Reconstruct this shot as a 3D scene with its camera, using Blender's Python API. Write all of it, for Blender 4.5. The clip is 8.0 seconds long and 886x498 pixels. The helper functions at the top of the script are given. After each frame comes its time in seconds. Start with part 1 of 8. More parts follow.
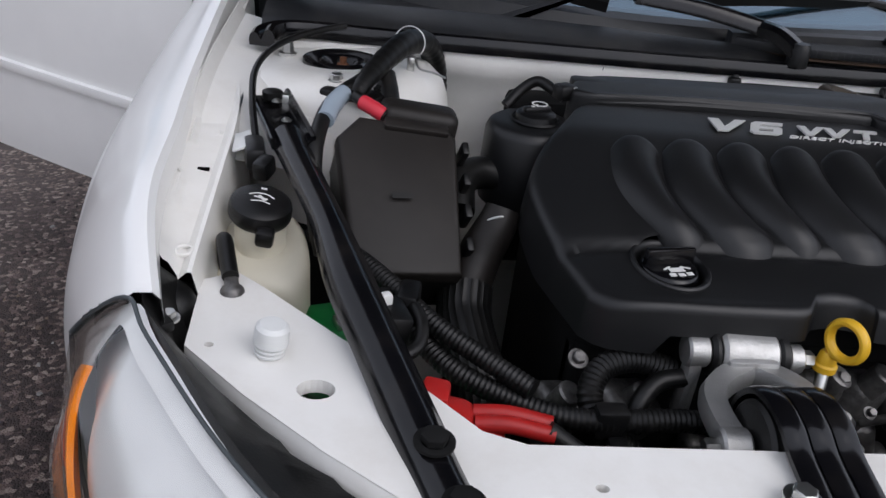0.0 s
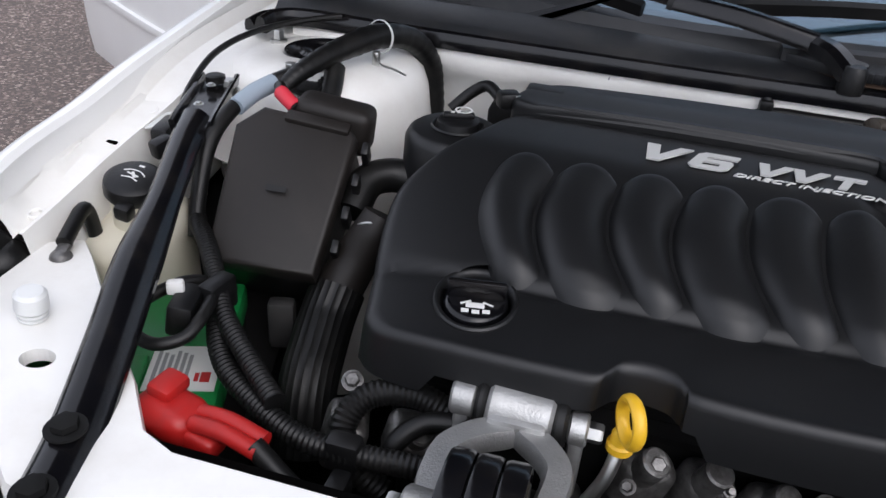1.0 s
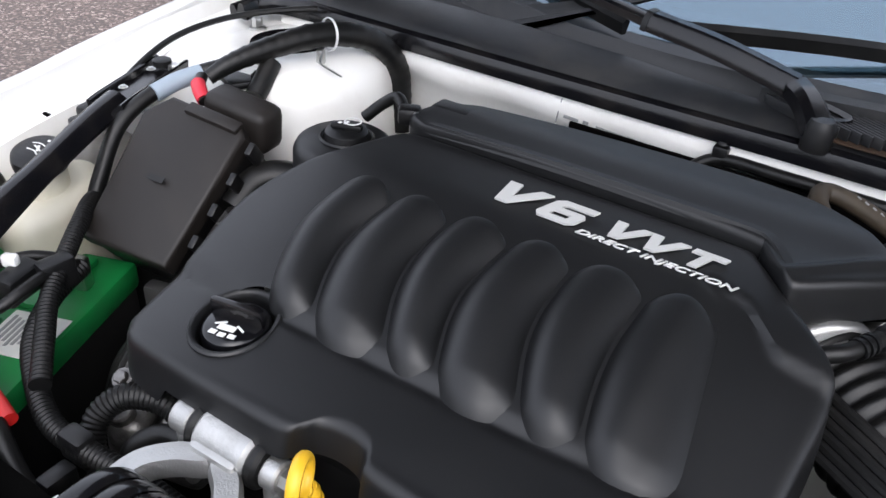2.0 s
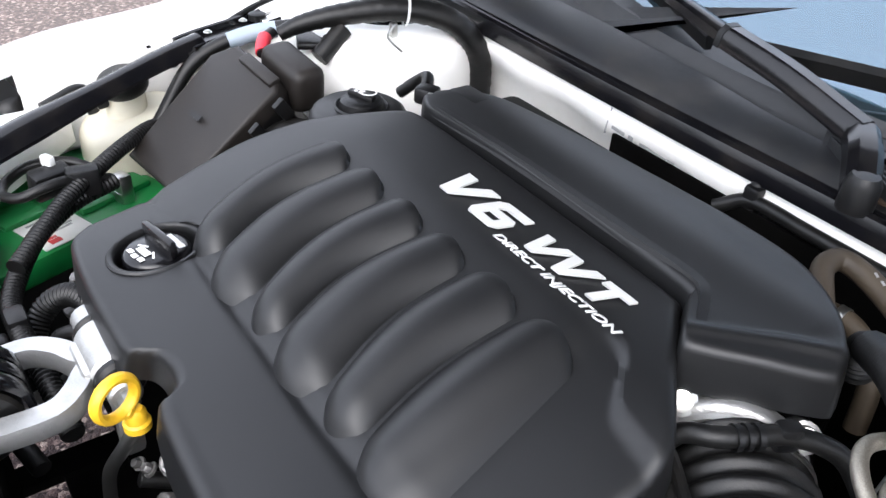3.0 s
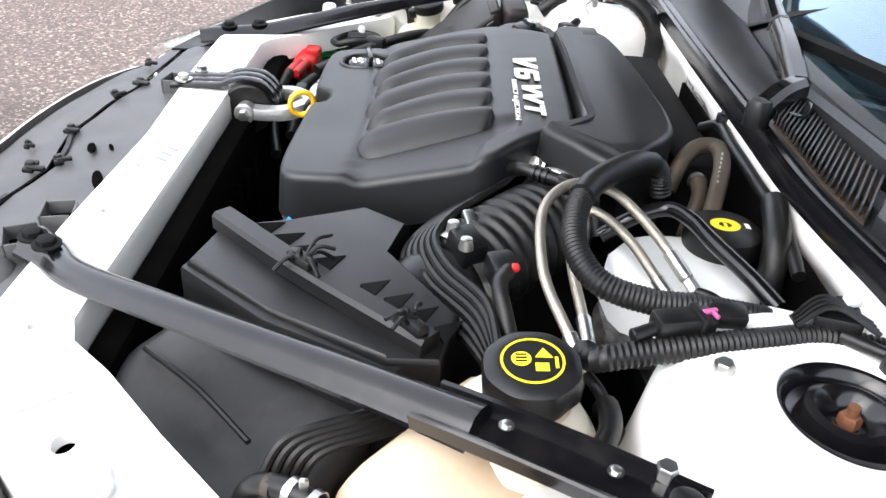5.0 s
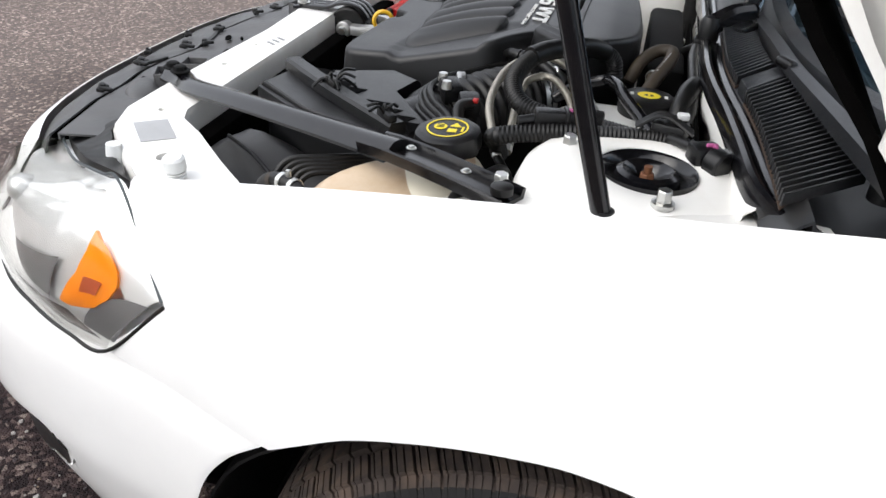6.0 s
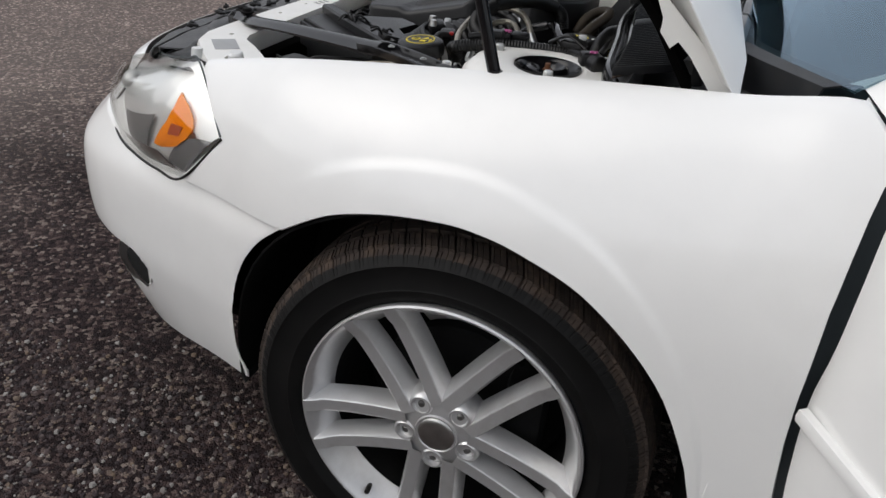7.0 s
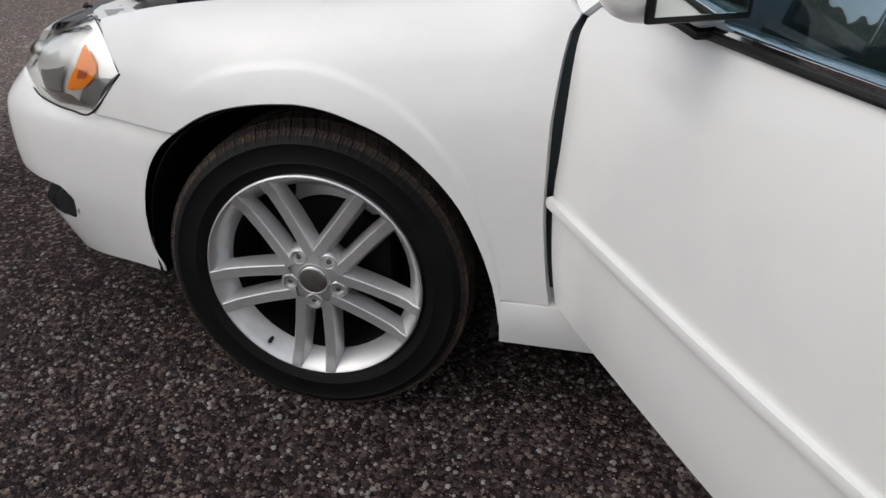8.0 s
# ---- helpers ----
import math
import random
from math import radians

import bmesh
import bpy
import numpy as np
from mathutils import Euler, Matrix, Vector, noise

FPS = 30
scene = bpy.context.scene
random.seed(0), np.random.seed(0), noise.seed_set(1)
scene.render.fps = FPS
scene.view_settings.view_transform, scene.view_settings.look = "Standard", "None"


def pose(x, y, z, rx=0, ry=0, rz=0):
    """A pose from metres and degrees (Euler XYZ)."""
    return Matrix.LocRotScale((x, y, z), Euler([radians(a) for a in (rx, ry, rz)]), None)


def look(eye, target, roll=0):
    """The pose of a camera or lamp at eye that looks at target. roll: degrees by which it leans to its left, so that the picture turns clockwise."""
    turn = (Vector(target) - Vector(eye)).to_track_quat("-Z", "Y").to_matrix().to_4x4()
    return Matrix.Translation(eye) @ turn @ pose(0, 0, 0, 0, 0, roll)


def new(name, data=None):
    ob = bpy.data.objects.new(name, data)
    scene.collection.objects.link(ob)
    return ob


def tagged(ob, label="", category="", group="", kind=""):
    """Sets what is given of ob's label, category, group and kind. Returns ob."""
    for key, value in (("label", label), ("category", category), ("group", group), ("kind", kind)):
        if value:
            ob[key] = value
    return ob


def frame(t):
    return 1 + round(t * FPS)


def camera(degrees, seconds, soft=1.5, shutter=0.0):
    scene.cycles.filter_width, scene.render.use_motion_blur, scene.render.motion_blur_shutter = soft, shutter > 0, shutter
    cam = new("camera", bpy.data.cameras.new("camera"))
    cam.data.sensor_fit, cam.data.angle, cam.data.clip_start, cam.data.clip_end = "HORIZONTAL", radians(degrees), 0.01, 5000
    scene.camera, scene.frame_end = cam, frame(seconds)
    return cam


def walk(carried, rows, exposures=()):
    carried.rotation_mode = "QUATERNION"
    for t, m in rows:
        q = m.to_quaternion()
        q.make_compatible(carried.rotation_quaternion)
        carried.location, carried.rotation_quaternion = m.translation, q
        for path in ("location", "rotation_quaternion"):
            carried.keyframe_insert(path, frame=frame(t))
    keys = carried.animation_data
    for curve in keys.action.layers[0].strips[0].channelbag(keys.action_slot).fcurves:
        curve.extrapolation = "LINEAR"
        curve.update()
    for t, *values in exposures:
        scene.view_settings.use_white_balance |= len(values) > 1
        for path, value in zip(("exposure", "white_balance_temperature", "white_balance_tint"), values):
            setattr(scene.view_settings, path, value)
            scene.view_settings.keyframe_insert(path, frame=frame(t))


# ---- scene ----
cam = camera(57.6, 8.0)
PATH = [
    (0, (-0.529, -0.047, 1.205), (-0.306, 1.704, 0.265), 6.5),
    (0.5, (-0.318, -0.001, 1.209), (-0.467, 1.711, 0.186), 5.2),
    (1, (-0.122, 0.035, 1.239), (-0.531, 1.709, 0.224), 4.4),
    (1.5, (0.04, 0.124, 1.286), (-0.572, 1.695, 0.211), 4.1),
    (2, (0.189, 0.233, 1.293), (-0.658, 1.667, 0.186), 4.0),
    (2.2, (0.24, 0.27, 1.288), (-0.703, 1.648, 0.187), 4.6),
    (3.3, (0.458, 0.505, 1.281), (-0.952, 1.334, 0.131), 4.4),
    (3.5, (0.505, 0.528, 1.282), (-0.957, 1.256, 0.127), 5.2),
    (4, (0.647, 0.582, 1.291), (-0.926, 1.043, 0.145), 6.1),
    (4.2, (0.713, 0.614, 1.291), (-0.903, 0.959, 0.164), 5.5),
    (5.3, (1.167, 0.779, 1.293), (-0.529, 0.706, 0.235), 3.9),
    (5.5, (1.232, 0.837, 1.291), (-0.45, 0.669, 0.222), 3.0),
    (6, (1.437, 0.995, 1.26), (-0.247, 0.641, 0.24), 4.5),
    (6.5, (1.671, 1.129, 1.264), (-0.013, 0.673, 0.286), 5.6),
    (7, (1.868, 1.286, 1.255), (0.194, 0.767, 0.291), 5.5),
    (7.5, (2.094, 1.466, 1.21), (0.403, 0.955, 0.271), 4.3),
    (8, (2.322, 1.593, 1.226), (0.59, 1.227, 0.294), 0.8),
]
walk(cam, [(t, look(eye, target, roll)) for t, eye, target, roll in PATH], [(0.0, 0.55, 6300, 14), (1.0, 0.98, 6300, 14), (2.0, 1.6, 6300, 13), (3.5, 2.38, 6300, 12), (4.2, 2.42, 6300, 12), (5.3, 2.25, 6500, 10), (5.5, 2.1, 6500, 10), (5.7, 1.85, 6550, 10), (6.0, 1.4, 6600, 10), (6.3, 0.82, 6650, 10), (6.6, 0.6, 6650, 10), (7.0, 0.46, 6650, 10), (7.5, 0.38, 6650, 10), (8.0, 0.36, 6650, 10)])

# ---- light ----
world = bpy.data.worlds.new("sky")
scene.world = world
world.use_nodes = True
wn = world.node_tree.nodes
sky = wn.new("ShaderNodeTexSky")
sky.sky_type = "NISHITA"
sky.sun_disc = False
sky.sun_elevation, sky.sun_rotation = radians(42), radians(140)
sky.air_density, sky.dust_density = 1.0, 2.0
haze = wn.new("ShaderNodeHueSaturation")      # thin overcast takes most of the blue
haze.inputs["Saturation"].default_value = 0.30
world.node_tree.links.new(sky.outputs[0], haze.inputs["Color"])
cloud = wn.new("ShaderNodeMix")
cloud.data_type = "RGBA"
cloud.inputs[0].default_value = 0.55
cloud.inputs[7].default_value = (4.3, 4.5, 5.0, 1)
world.node_tree.links.new(haze.outputs[0], cloud.inputs[6])
world.node_tree.links.new(cloud.outputs[2], wn["Background"].inputs[0])
wn["Background"].inputs[1].default_value = 0.15
sun = new("sun", bpy.data.lights.new("sun", "SUN"))
sun.data.energy, sun.data.angle, sun.data.color = 0.5, radians(50), (1.0, 0.97, 0.93)
sun.matrix_world = look((2.4, -2.0, 4.8), (0, 0.8, 0.5))


# ---- materials ----
def material(name, color, rough=0.5, metal=0.0, vary=0.12, scale=12.0, grain=0.0, grain_scale=400.0, coat=0.0,
             dirt=None, dirt_amount=0.0, dirt_scale=6.0, alpha=1.0, transmission=0.0, spec=0.5):
    m = bpy.data.materials.new(name)
    m.use_nodes = True
    t = m.node_tree
    n, l = t.nodes, t.links
    b = n["Principled BSDF"]
    b.inputs["Roughness"].default_value, b.inputs["Metallic"].default_value = rough, metal
    b.inputs["Coat Weight"].default_value, b.inputs["Coat Roughness"].default_value = coat, 0.06
    b.inputs["Transmission Weight"].default_value, b.inputs["Alpha"].default_value = transmission, alpha
    b.inputs["Specular IOR Level"].default_value = spec
    co = n.new("ShaderNodeTexCoord")
    no = n.new("ShaderNodeTexNoise")
    no.inputs["Scale"].default_value, no.inputs["Detail"].default_value = scale, 6
    l.new(co.outputs["Object"], no.inputs["Vector"])
    ramp = n.new("ShaderNodeMapRange")
    ramp.inputs[1].default_value, ramp.inputs[2].default_value = 0.3, 0.7
    ramp.inputs[3].default_value, ramp.inputs[4].default_value = 1 - vary, 1 + vary
    l.new(no.outputs[0], ramp.inputs[0])
    hue = n.new("ShaderNodeMix")
    hue.data_type, hue.blend_type = "RGBA", "MULTIPLY"
    hue.inputs[0].default_value = 1.0
    hue.inputs[6].default_value = (*color, 1)
    l.new(ramp.outputs[0], hue.inputs[7])
    out = hue.outputs[2]
    if dirt:
        d = n.new("ShaderNodeTexNoise")
        d.inputs["Scale"].default_value, d.inputs["Detail"].default_value = dirt_scale, 9
        d.inputs["Roughness"].default_value = 0.68
        l.new(co.outputs["Object"], d.inputs["Vector"])
        dr = n.new("ShaderNodeMapRange")
        dr.inputs[1].default_value, dr.inputs[2].default_value = 0.48, 0.75
        dr.inputs[3].default_value, dr.inputs[4].default_value = 0, dirt_amount
        l.new(d.outputs[0], dr.inputs[0])
        mix = n.new("ShaderNodeMix")
        mix.data_type = "RGBA"
        l.new(dr.outputs[0], mix.inputs[0])
        l.new(out, mix.inputs[6])
        mix.inputs[7].default_value = (*dirt, 1)
        out = mix.outputs[2]
        rr = n.new("ShaderNodeMapRange")
        rr.inputs[3].default_value, rr.inputs[4].default_value = rough, min(1, rough + 0.35)
        l.new(dr.outputs[0], rr.inputs[0])
        l.new(rr.outputs[0], b.inputs["Roughness"])
    l.new(out, b.inputs["Base Color"])
    if grain:
        g = n.new("ShaderNodeTexNoise")
        g.inputs["Scale"].default_value, g.inputs["Detail"].default_value = grain_scale, 3
        l.new(co.outputs["Object"], g.inputs["Vector"])
        bump = n.new("ShaderNodeBump")
        bump.inputs["Strength"].default_value, bump.inputs["Distance"].default_value = grain, 0.001
        l.new(g.outputs[0], bump.inputs["Height"])
        l.new(bump.outputs[0], b.inputs["Normal"])
    return m


def glass(name, tint, gloss=0.02, base=0.06, shine=(0.9, 0.9, 0.9), edge=0.9):
    m = bpy.data.materials.new(name)
    m.use_nodes = True
    t = m.node_tree
    n, l = t.nodes, t.links
    tr, gl, mx, lw = (n.new("ShaderNode" + k) for k in ("BsdfTransparent", "BsdfGlossy", "MixShader", "LayerWeight"))
    pw, fr = n.new("ShaderNodeMath"), n.new("ShaderNodeMath")
    pw.operation, fr.operation = "POWER", "MULTIPLY_ADD"
    lw.inputs[0].default_value, pw.inputs[1].default_value, fr.inputs[1].default_value, fr.inputs[2].default_value = 0.5, 4.0, edge, base
    l.new(lw.outputs["Facing"], pw.inputs[0])
    l.new(pw.outputs[0], fr.inputs[0])
    tr.inputs[0].default_value = (*tint, 1)
    gl.inputs["Roughness"].default_value = gloss
    gl.inputs["Color"].default_value = (*shine, 1)
    l.new(fr.outputs[0], mx.inputs[0])
    l.new(tr.outputs[0], mx.inputs[1])
    l.new(gl.outputs[0], mx.inputs[2])
    l.new(mx.outputs[0], n["Material Output"].inputs[0])
    return m


WHITE = material("white_paint", (0.84, 0.838, 0.82), 0.28, vary=0.02, coat=0.6, dirt=(0.55, 0.52, 0.46), dirt_amount=0.10, dirt_scale=3)
BAYWHITE = material("bay_white_paint", (0.82, 0.81, 0.775), 0.38, vary=0.03, coat=0.25, dirt=(0.46, 0.40, 0.31), dirt_amount=0.22, dirt_scale=9)
BLACK = material("black_plastic", (0.0045, 0.0046, 0.005), 0.36, spec=0.36, vary=0.15, grain=0.25, grain_scale=900, dirt=(0.045, 0.04, 0.036), dirt_amount=0.22, dirt_scale=14)
COVER = material("moulded_cover_plastic", (0.0046, 0.0048, 0.0054), 0.45, vary=0.08, scale=30, grain=0.08, grain_scale=1500, dirt=(0.010, 0.0095, 0.009), dirt_amount=0.15, dirt_scale=10, spec=0.50)
FUSE = material("dusty_dark_plastic", (0.012, 0.0098, 0.0085), 0.5, vary=0.1, grain=0.2, grain_scale=1200, dirt=(0.05, 0.042, 0.036), dirt_amount=0.2, dirt_scale=12, spec=0.36)
GLOSSBLACK = material("black_enamel", (0.004, 0.004, 0.005), 0.17, vary=0.1, spec=0.45, grain=0.15, grain_scale=60, dirt=(0.05, 0.042, 0.034), dirt_amount=0.22, dirt_scale=22)
COWL = material("aged_grey_plastic", (0.013, 0.014, 0.016), 0.42, vary=0.18, scale=20, grain=0.3, grain_scale=1100, dirt=(0.09, 0.082, 0.072), dirt_amount=0.3, dirt_scale=12)
DUCT = material("dusty_duct_plastic", (0.020, 0.020, 0.021), 0.42, vary=0.2, scale=14, grain=0.2, grain_scale=900, dirt=(0.10, 0.095, 0.088), dirt_amount=0.35, dirt_scale=9)
PANEL = material("weathered_grey_plastic", (0.060, 0.060, 0.061), 0.46, vary=0.15, scale=16, grain=0.3, grain_scale=900, dirt=(0.16, 0.15, 0.14), dirt_amount=0.3, dirt_scale=11)
GRILLE = material("rusty_grille_floor", (0.045, 0.026, 0.015), 0.8, vary=0.4, scale=30)
# near black: paints shade into hollows, gaps and holes; also liner felt and shroud
VOID = material("shade_and_felt_black", (0.0022, 0.0021, 0.002), 1.0, vary=0.4, scale=20, spec=0.02)
NUT = material("dull_rusty_nut", (0.16, 0.065, 0.03), 0.65, 0.4, vary=0.4, scale=60)
RUBBER = material("black_rubber", (0.0045, 0.0045, 0.0045), 0.42, spec=0.35, vary=0.2, grain=0.2, grain_scale=500, dirt=(0.04, 0.036, 0.032), dirt_amount=0.25, dirt_scale=20)
DARK = material("grime_and_shade_dark", (0.005, 0.005, 0.005), 0.8, vary=0.4, scale=20, dirt=(0.025, 0.022, 0.02), dirt_amount=0.3, spec=0.2)
ALUM = material("cast_aluminium", (0.50, 0.50, 0.49), 0.45, 0.9, vary=0.12, scale=25, grain=0.5, grain_scale=500, dirt=(0.16, 0.14, 0.12), dirt_amount=0.4, dirt_scale=18)
DULLALUM = material("dull_engine_casting", (0.17, 0.165, 0.16), 0.42, 0.75, vary=0.5, scale=55, grain=0.7, grain_scale=260, dirt=(0.02, 0.017, 0.015), dirt_amount=0.9, dirt_scale=34)
STEEL = material("zinc_steel", (0.55, 0.55, 0.53), 0.32, 1.0, vary=0.15, scale=40)
CHROME = material("chrome", (0.82, 0.82, 0.82), 0.06, 1.0, vary=0.03)
ALLOY = material("silver_alloy_paint", (0.62, 0.62, 0.62), 0.36, 0.7, vary=0.05, coat=0.3, dirt=(0.2, 0.16, 0.12), dirt_amount=0.25, dirt_scale=10)
TYRE = material("tyre_rubber", (0.004, 0.004, 0.004), 0.58, spec=0.2, vary=0.2, grain=0.2, grain_scale=300, dirt=(0.03, 0.025, 0.022), dirt_amount=0.08, dirt_scale=12)
TREAD = material("dusty_tread_rubber", (0.034, 0.024, 0.019), 0.85, vary=0.4, scale=30, dirt=(0.12, 0.080, 0.056), dirt_amount=0.75, dirt_scale=26)
GREEN = material("green_plastic", (0.008, 0.19, 0.045), 0.38, vary=0.08, grain=0.1, dirt=(0.05, 0.12, 0.07), dirt_amount=0.4, dirt_scale=20)
RED = material("red_plastic", (0.42, 0.012, 0.010), 0.42, vary=0.1, dirt=(0.2, 0.03, 0.03), dirt_amount=0.4, dirt_scale=25)
REDTAPE = material("red_tape", (0.60, 0.03, 0.05), 0.5, vary=0.05)
YELLOW = material("yellow_plastic", (0.72, 0.42, 0.02), 0.4, vary=0.06)
YELLOWPRINT = material("yellow_print", (0.75, 0.60, 0.02), 0.5, vary=0.03)
CREAM = material("cream_tank_plastic", (0.58, 0.46, 0.33), 0.40, vary=0.10, scale=10, dirt=(0.42, 0.27, 0.14), dirt_amount=0.75, dirt_scale=9)
PALETANK = material("milky_tank_plastic", (0.66, 0.62, 0.50), 0.45, vary=0.06, scale=8, dirt=(0.5, 0.42, 0.28), dirt_amount=0.4)
GREYWHITE = material("translucent_grey_plastic", (0.70, 0.71, 0.70), 0.4, vary=0.05, dirt=(0.4, 0.4, 0.38), dirt_amount=0.3)
BRAIDED = material("braided_steel", (0.42, 0.39, 0.33), 0.38, 0.9, vary=0.32, scale=1500, grain=0.5, grain_scale=1800)
BROWNHOSE = material("brown_heater_hose", (0.030, 0.021, 0.012), 0.6, vary=0.2, dirt=(0.10, 0.078, 0.05), dirt_amount=0.5, dirt_scale=15)
GREYTAPE = material("grey_tape", (0.30, 0.36, 0.42), 0.5, vary=0.05)
LETTER = material("silver_letter", (0.62, 0.62, 0.60), 0.45, 0.3, vary=0.05)
PRINT = material("white_print", (0.72, 0.72, 0.70), 0.5, vary=0.03)
LABEL = material("pale_label", (0.62, 0.63, 0.60), 0.5, vary=0.04)
GREYLABEL = material("grey_label", (0.24, 0.245, 0.245), 0.5, vary=0.06)
FADED = material("sun_bleached_label", (0.36, 0.365, 0.37), 0.45, vary=0.06, dirt=(0.36, 0.36, 0.35), dirt_amount=0.4, dirt_scale=60)
MAGENTA = material("magenta_clip", (0.42, 0.09, 0.24), 0.5, vary=0.05)
BLUEWIRE = material("blue_wire", (0.02, 0.25, 0.55), 0.45, vary=0.05)
AMBER = material("amber_lens", (1.0, 0.27, 0.0), 0.35, vary=0.05, spec=0.25)
RUST = material("rusty_nut", (0.35, 0.12, 0.04), 0.7, 0.3, vary=0.3)
SATIN = material("satin_silver_facet", (0.88, 0.88, 0.88), 0.34, 0.55, vary=0.04, scale=30)
# grey that paints the dark ground's reflection onto lamp facets
GROUNDGREY = material("ground_reflection_grey", (0.19, 0.19, 0.195), 0.35, 0.3, vary=0.1, scale=30)
REFLECT = material("lamp_reflector", (0.93, 0.93, 0.93), 0.13, 1.0, vary=0.03)
# the blue of the reflected sky is put into the gloss colour
SCREEN = glass("windscreen_glass", (0.50, 0.60, 0.62), 0.01, 0.22, (0.66, 0.82, 0.96), 0.6)
LENS = glass("lamp_lens", (0.96, 0.96, 0.95), 0.02, 0.05, edge=0.6)
INTERIOR = material("dark_interior", (0.03, 0.033, 0.036), 0.8, vary=0.15)
GASKET = material("door_rubber_seal", (0.05, 0.06, 0.065), 0.5, vary=0.1)
SKYMIRROR = material("mirror_glass", (0.75, 0.80, 0.78), 0.02, 1.0, vary=0.0)

CX = 0.025          # the car's middle


# ---- mesh tools ----
def link(bm, name, mat, parent=None, label="", smooth=40):
    me = bpy.data.meshes.new(name)
    bmesh.ops.recalc_face_normals(bm, faces=bm.faces[:])
    bm.to_mesh(me)
    bm.free()
    for m in (mat if isinstance(mat, (list, tuple)) else [mat]):
        me.materials.append(m)
    if smooth:
        me.shade_smooth()
        me.set_sharp_from_angle(angle=radians(smooth))
    ob = new(name, me)
    if parent:
        ob.parent = parent
        ob.matrix_parent_inverse = parent.matrix_basis.inverted()
    if label:
        tagged(ob, label)
    return ob


def part(name, bm, mat, parent, label="", smooth=40):
    return link(bm, name, mat, parent, label, smooth)


def thing(name, at, label, category, group="", kind=""):
    e = new(name)
    e.empty_display_size = 0.02
    e.matrix_basis = Matrix.Translation(at)
    return tagged(e, label, category, group, kind)


def whole(name, bm, mat, label, category, group="", kind="", smooth=40):
    return tagged(link(bm, name, mat, None, "", smooth), label, category, group, kind)


def join(*bms):
    out = bms[0]
    for b in bms[1:]:
        me = bpy.data.meshes.new("t")
        b.to_mesh(me)
        b.free()
        out.from_mesh(me)
        bpy.data.meshes.remove(me)
    return out


def moved(bm, m):
    bmesh.ops.transform(bm, matrix=m, verts=bm.verts[:])
    return bm


def mirrored(bm):
    for v in bm.verts:
        v.co.x = 2 * CX - v.co.x
    return bm


def cbox(size, at=(0, 0, 0), bevel=0.004, turn=(0, 0, 0), seg=2):
    bm = bmesh.new()
    bmesh.ops.create_cube(bm, size=1, matrix=Matrix.Diagonal((*size, 1)))
    if bevel:
        bmesh.ops.bevel(bm, geom=bm.edges[:], offset=min(bevel, min(size) * 0.45), segments=seg, affect="EDGES", profile=0.5)
    return moved(bm, pose(*at, *turn))


def prism(outline, z0, z1, bevel=0.003, seg=2):
    """A plate with the outline (x, y), from z0 to z1."""
    bm = bmesh.new()
    low = [bm.verts.new((x, y, z0)) for x, y in outline]
    high = [bm.verts.new((x, y, z1)) for x, y in outline]
    n = len(outline)
    bm.faces.new(low[::-1])
    top = bm.faces.new(high)
    for i in range(n):
        bm.faces.new((low[i], low[(i + 1) % n], high[(i + 1) % n], high[i]))
    if bevel:
        bmesh.ops.bevel(bm, geom=list(top.edges), offset=bevel, segments=seg, affect="EDGES", profile=0.5)
    return bm


def lathe(profile, n=32, axis="z", at=(0, 0, 0), close=False):
    """Turns (radius, height) pairs round an axis."""
    bm = bmesh.new()
    rings = []
    for r, h in profile:
        if r < 1e-6:
            rings.append([bm.verts.new((0, 0, h))] * n)
        else:
            rings.append([bm.verts.new((r * math.cos(2 * math.pi * i / n), r * math.sin(2 * math.pi * i / n), h)) for i in range(n)])
    pairs = list(zip(rings, rings[1:])) + ([(rings[-1], rings[0])] if close else [])
    for a, b in pairs:
        for i in range(n):
            j = (i + 1) % n
            vs = []
            for v in (a[i], a[j], b[j], b[i]):
                if v not in vs:
                    vs.append(v)
            if len(vs) > 2:
                bm.faces.new(vs)
    turn = {"z": (0, 0, 0), "x": (0, 90, 0), "y": (-90, 0, 0)}[axis]
    return moved(bm, pose(*at, *turn))


def aim(bm, a, d):
    """Turns a bmesh built along z to the way d and moves it to a."""
    q = Vector(d).to_track_quat("Z", "Y").to_matrix().to_4x4()
    return moved(bm, Matrix.Translation(a) @ q)


def rod(a, b, r, n=16, r2=None, cap=0.15):
    a, b = Vector(a), Vector(b)
    h = (b - a).length
    r2 = r if r2 is None else r2
    c = min(r, r2) * cap
    return aim(lathe([(0, 0), (r - c, 0), (r, c), (r2, h - c), (r2 - c, h), (0, h)], n), a, b - a)


def spline(points, steps=10):
    """Points on a smooth curve through the points."""
    p = [Vector(q) for q in points]
    p = [2 * p[0] - p[1]] + p + [2 * p[-1] - p[-2]]
    out = []
    for i in range(1, len(p) - 2):
        for k in range(steps):
            t = k / steps
            out.append(0.5 * (2 * p[i] + (p[i + 1] - p[i - 1]) * t + (2 * p[i - 1] - 5 * p[i] + 4 * p[i + 1] - p[i + 2]) * t * t
                              + (3 * p[i] - p[i - 1] - 3 * p[i + 1] + p[i + 2]) * t ** 3))
    return out + [p[-2]]


def resample(pts, gap):
    lens = [0]
    for a, b in zip(pts, pts[1:]):
        lens.append(lens[-1] + (b - a).length)
    n = max(2, int(lens[-1] / gap))
    out, k = [], 0
    for i in range(n + 1):
        s = lens[-1] * i / n
        while k < len(pts) - 2 and lens[k + 1] < s:
            k += 1
        f = (s - lens[k]) / max(1e-9, lens[k + 1] - lens[k])
        out.append(pts[k].lerp(pts[k + 1], min(1, max(0, f))))
    return out


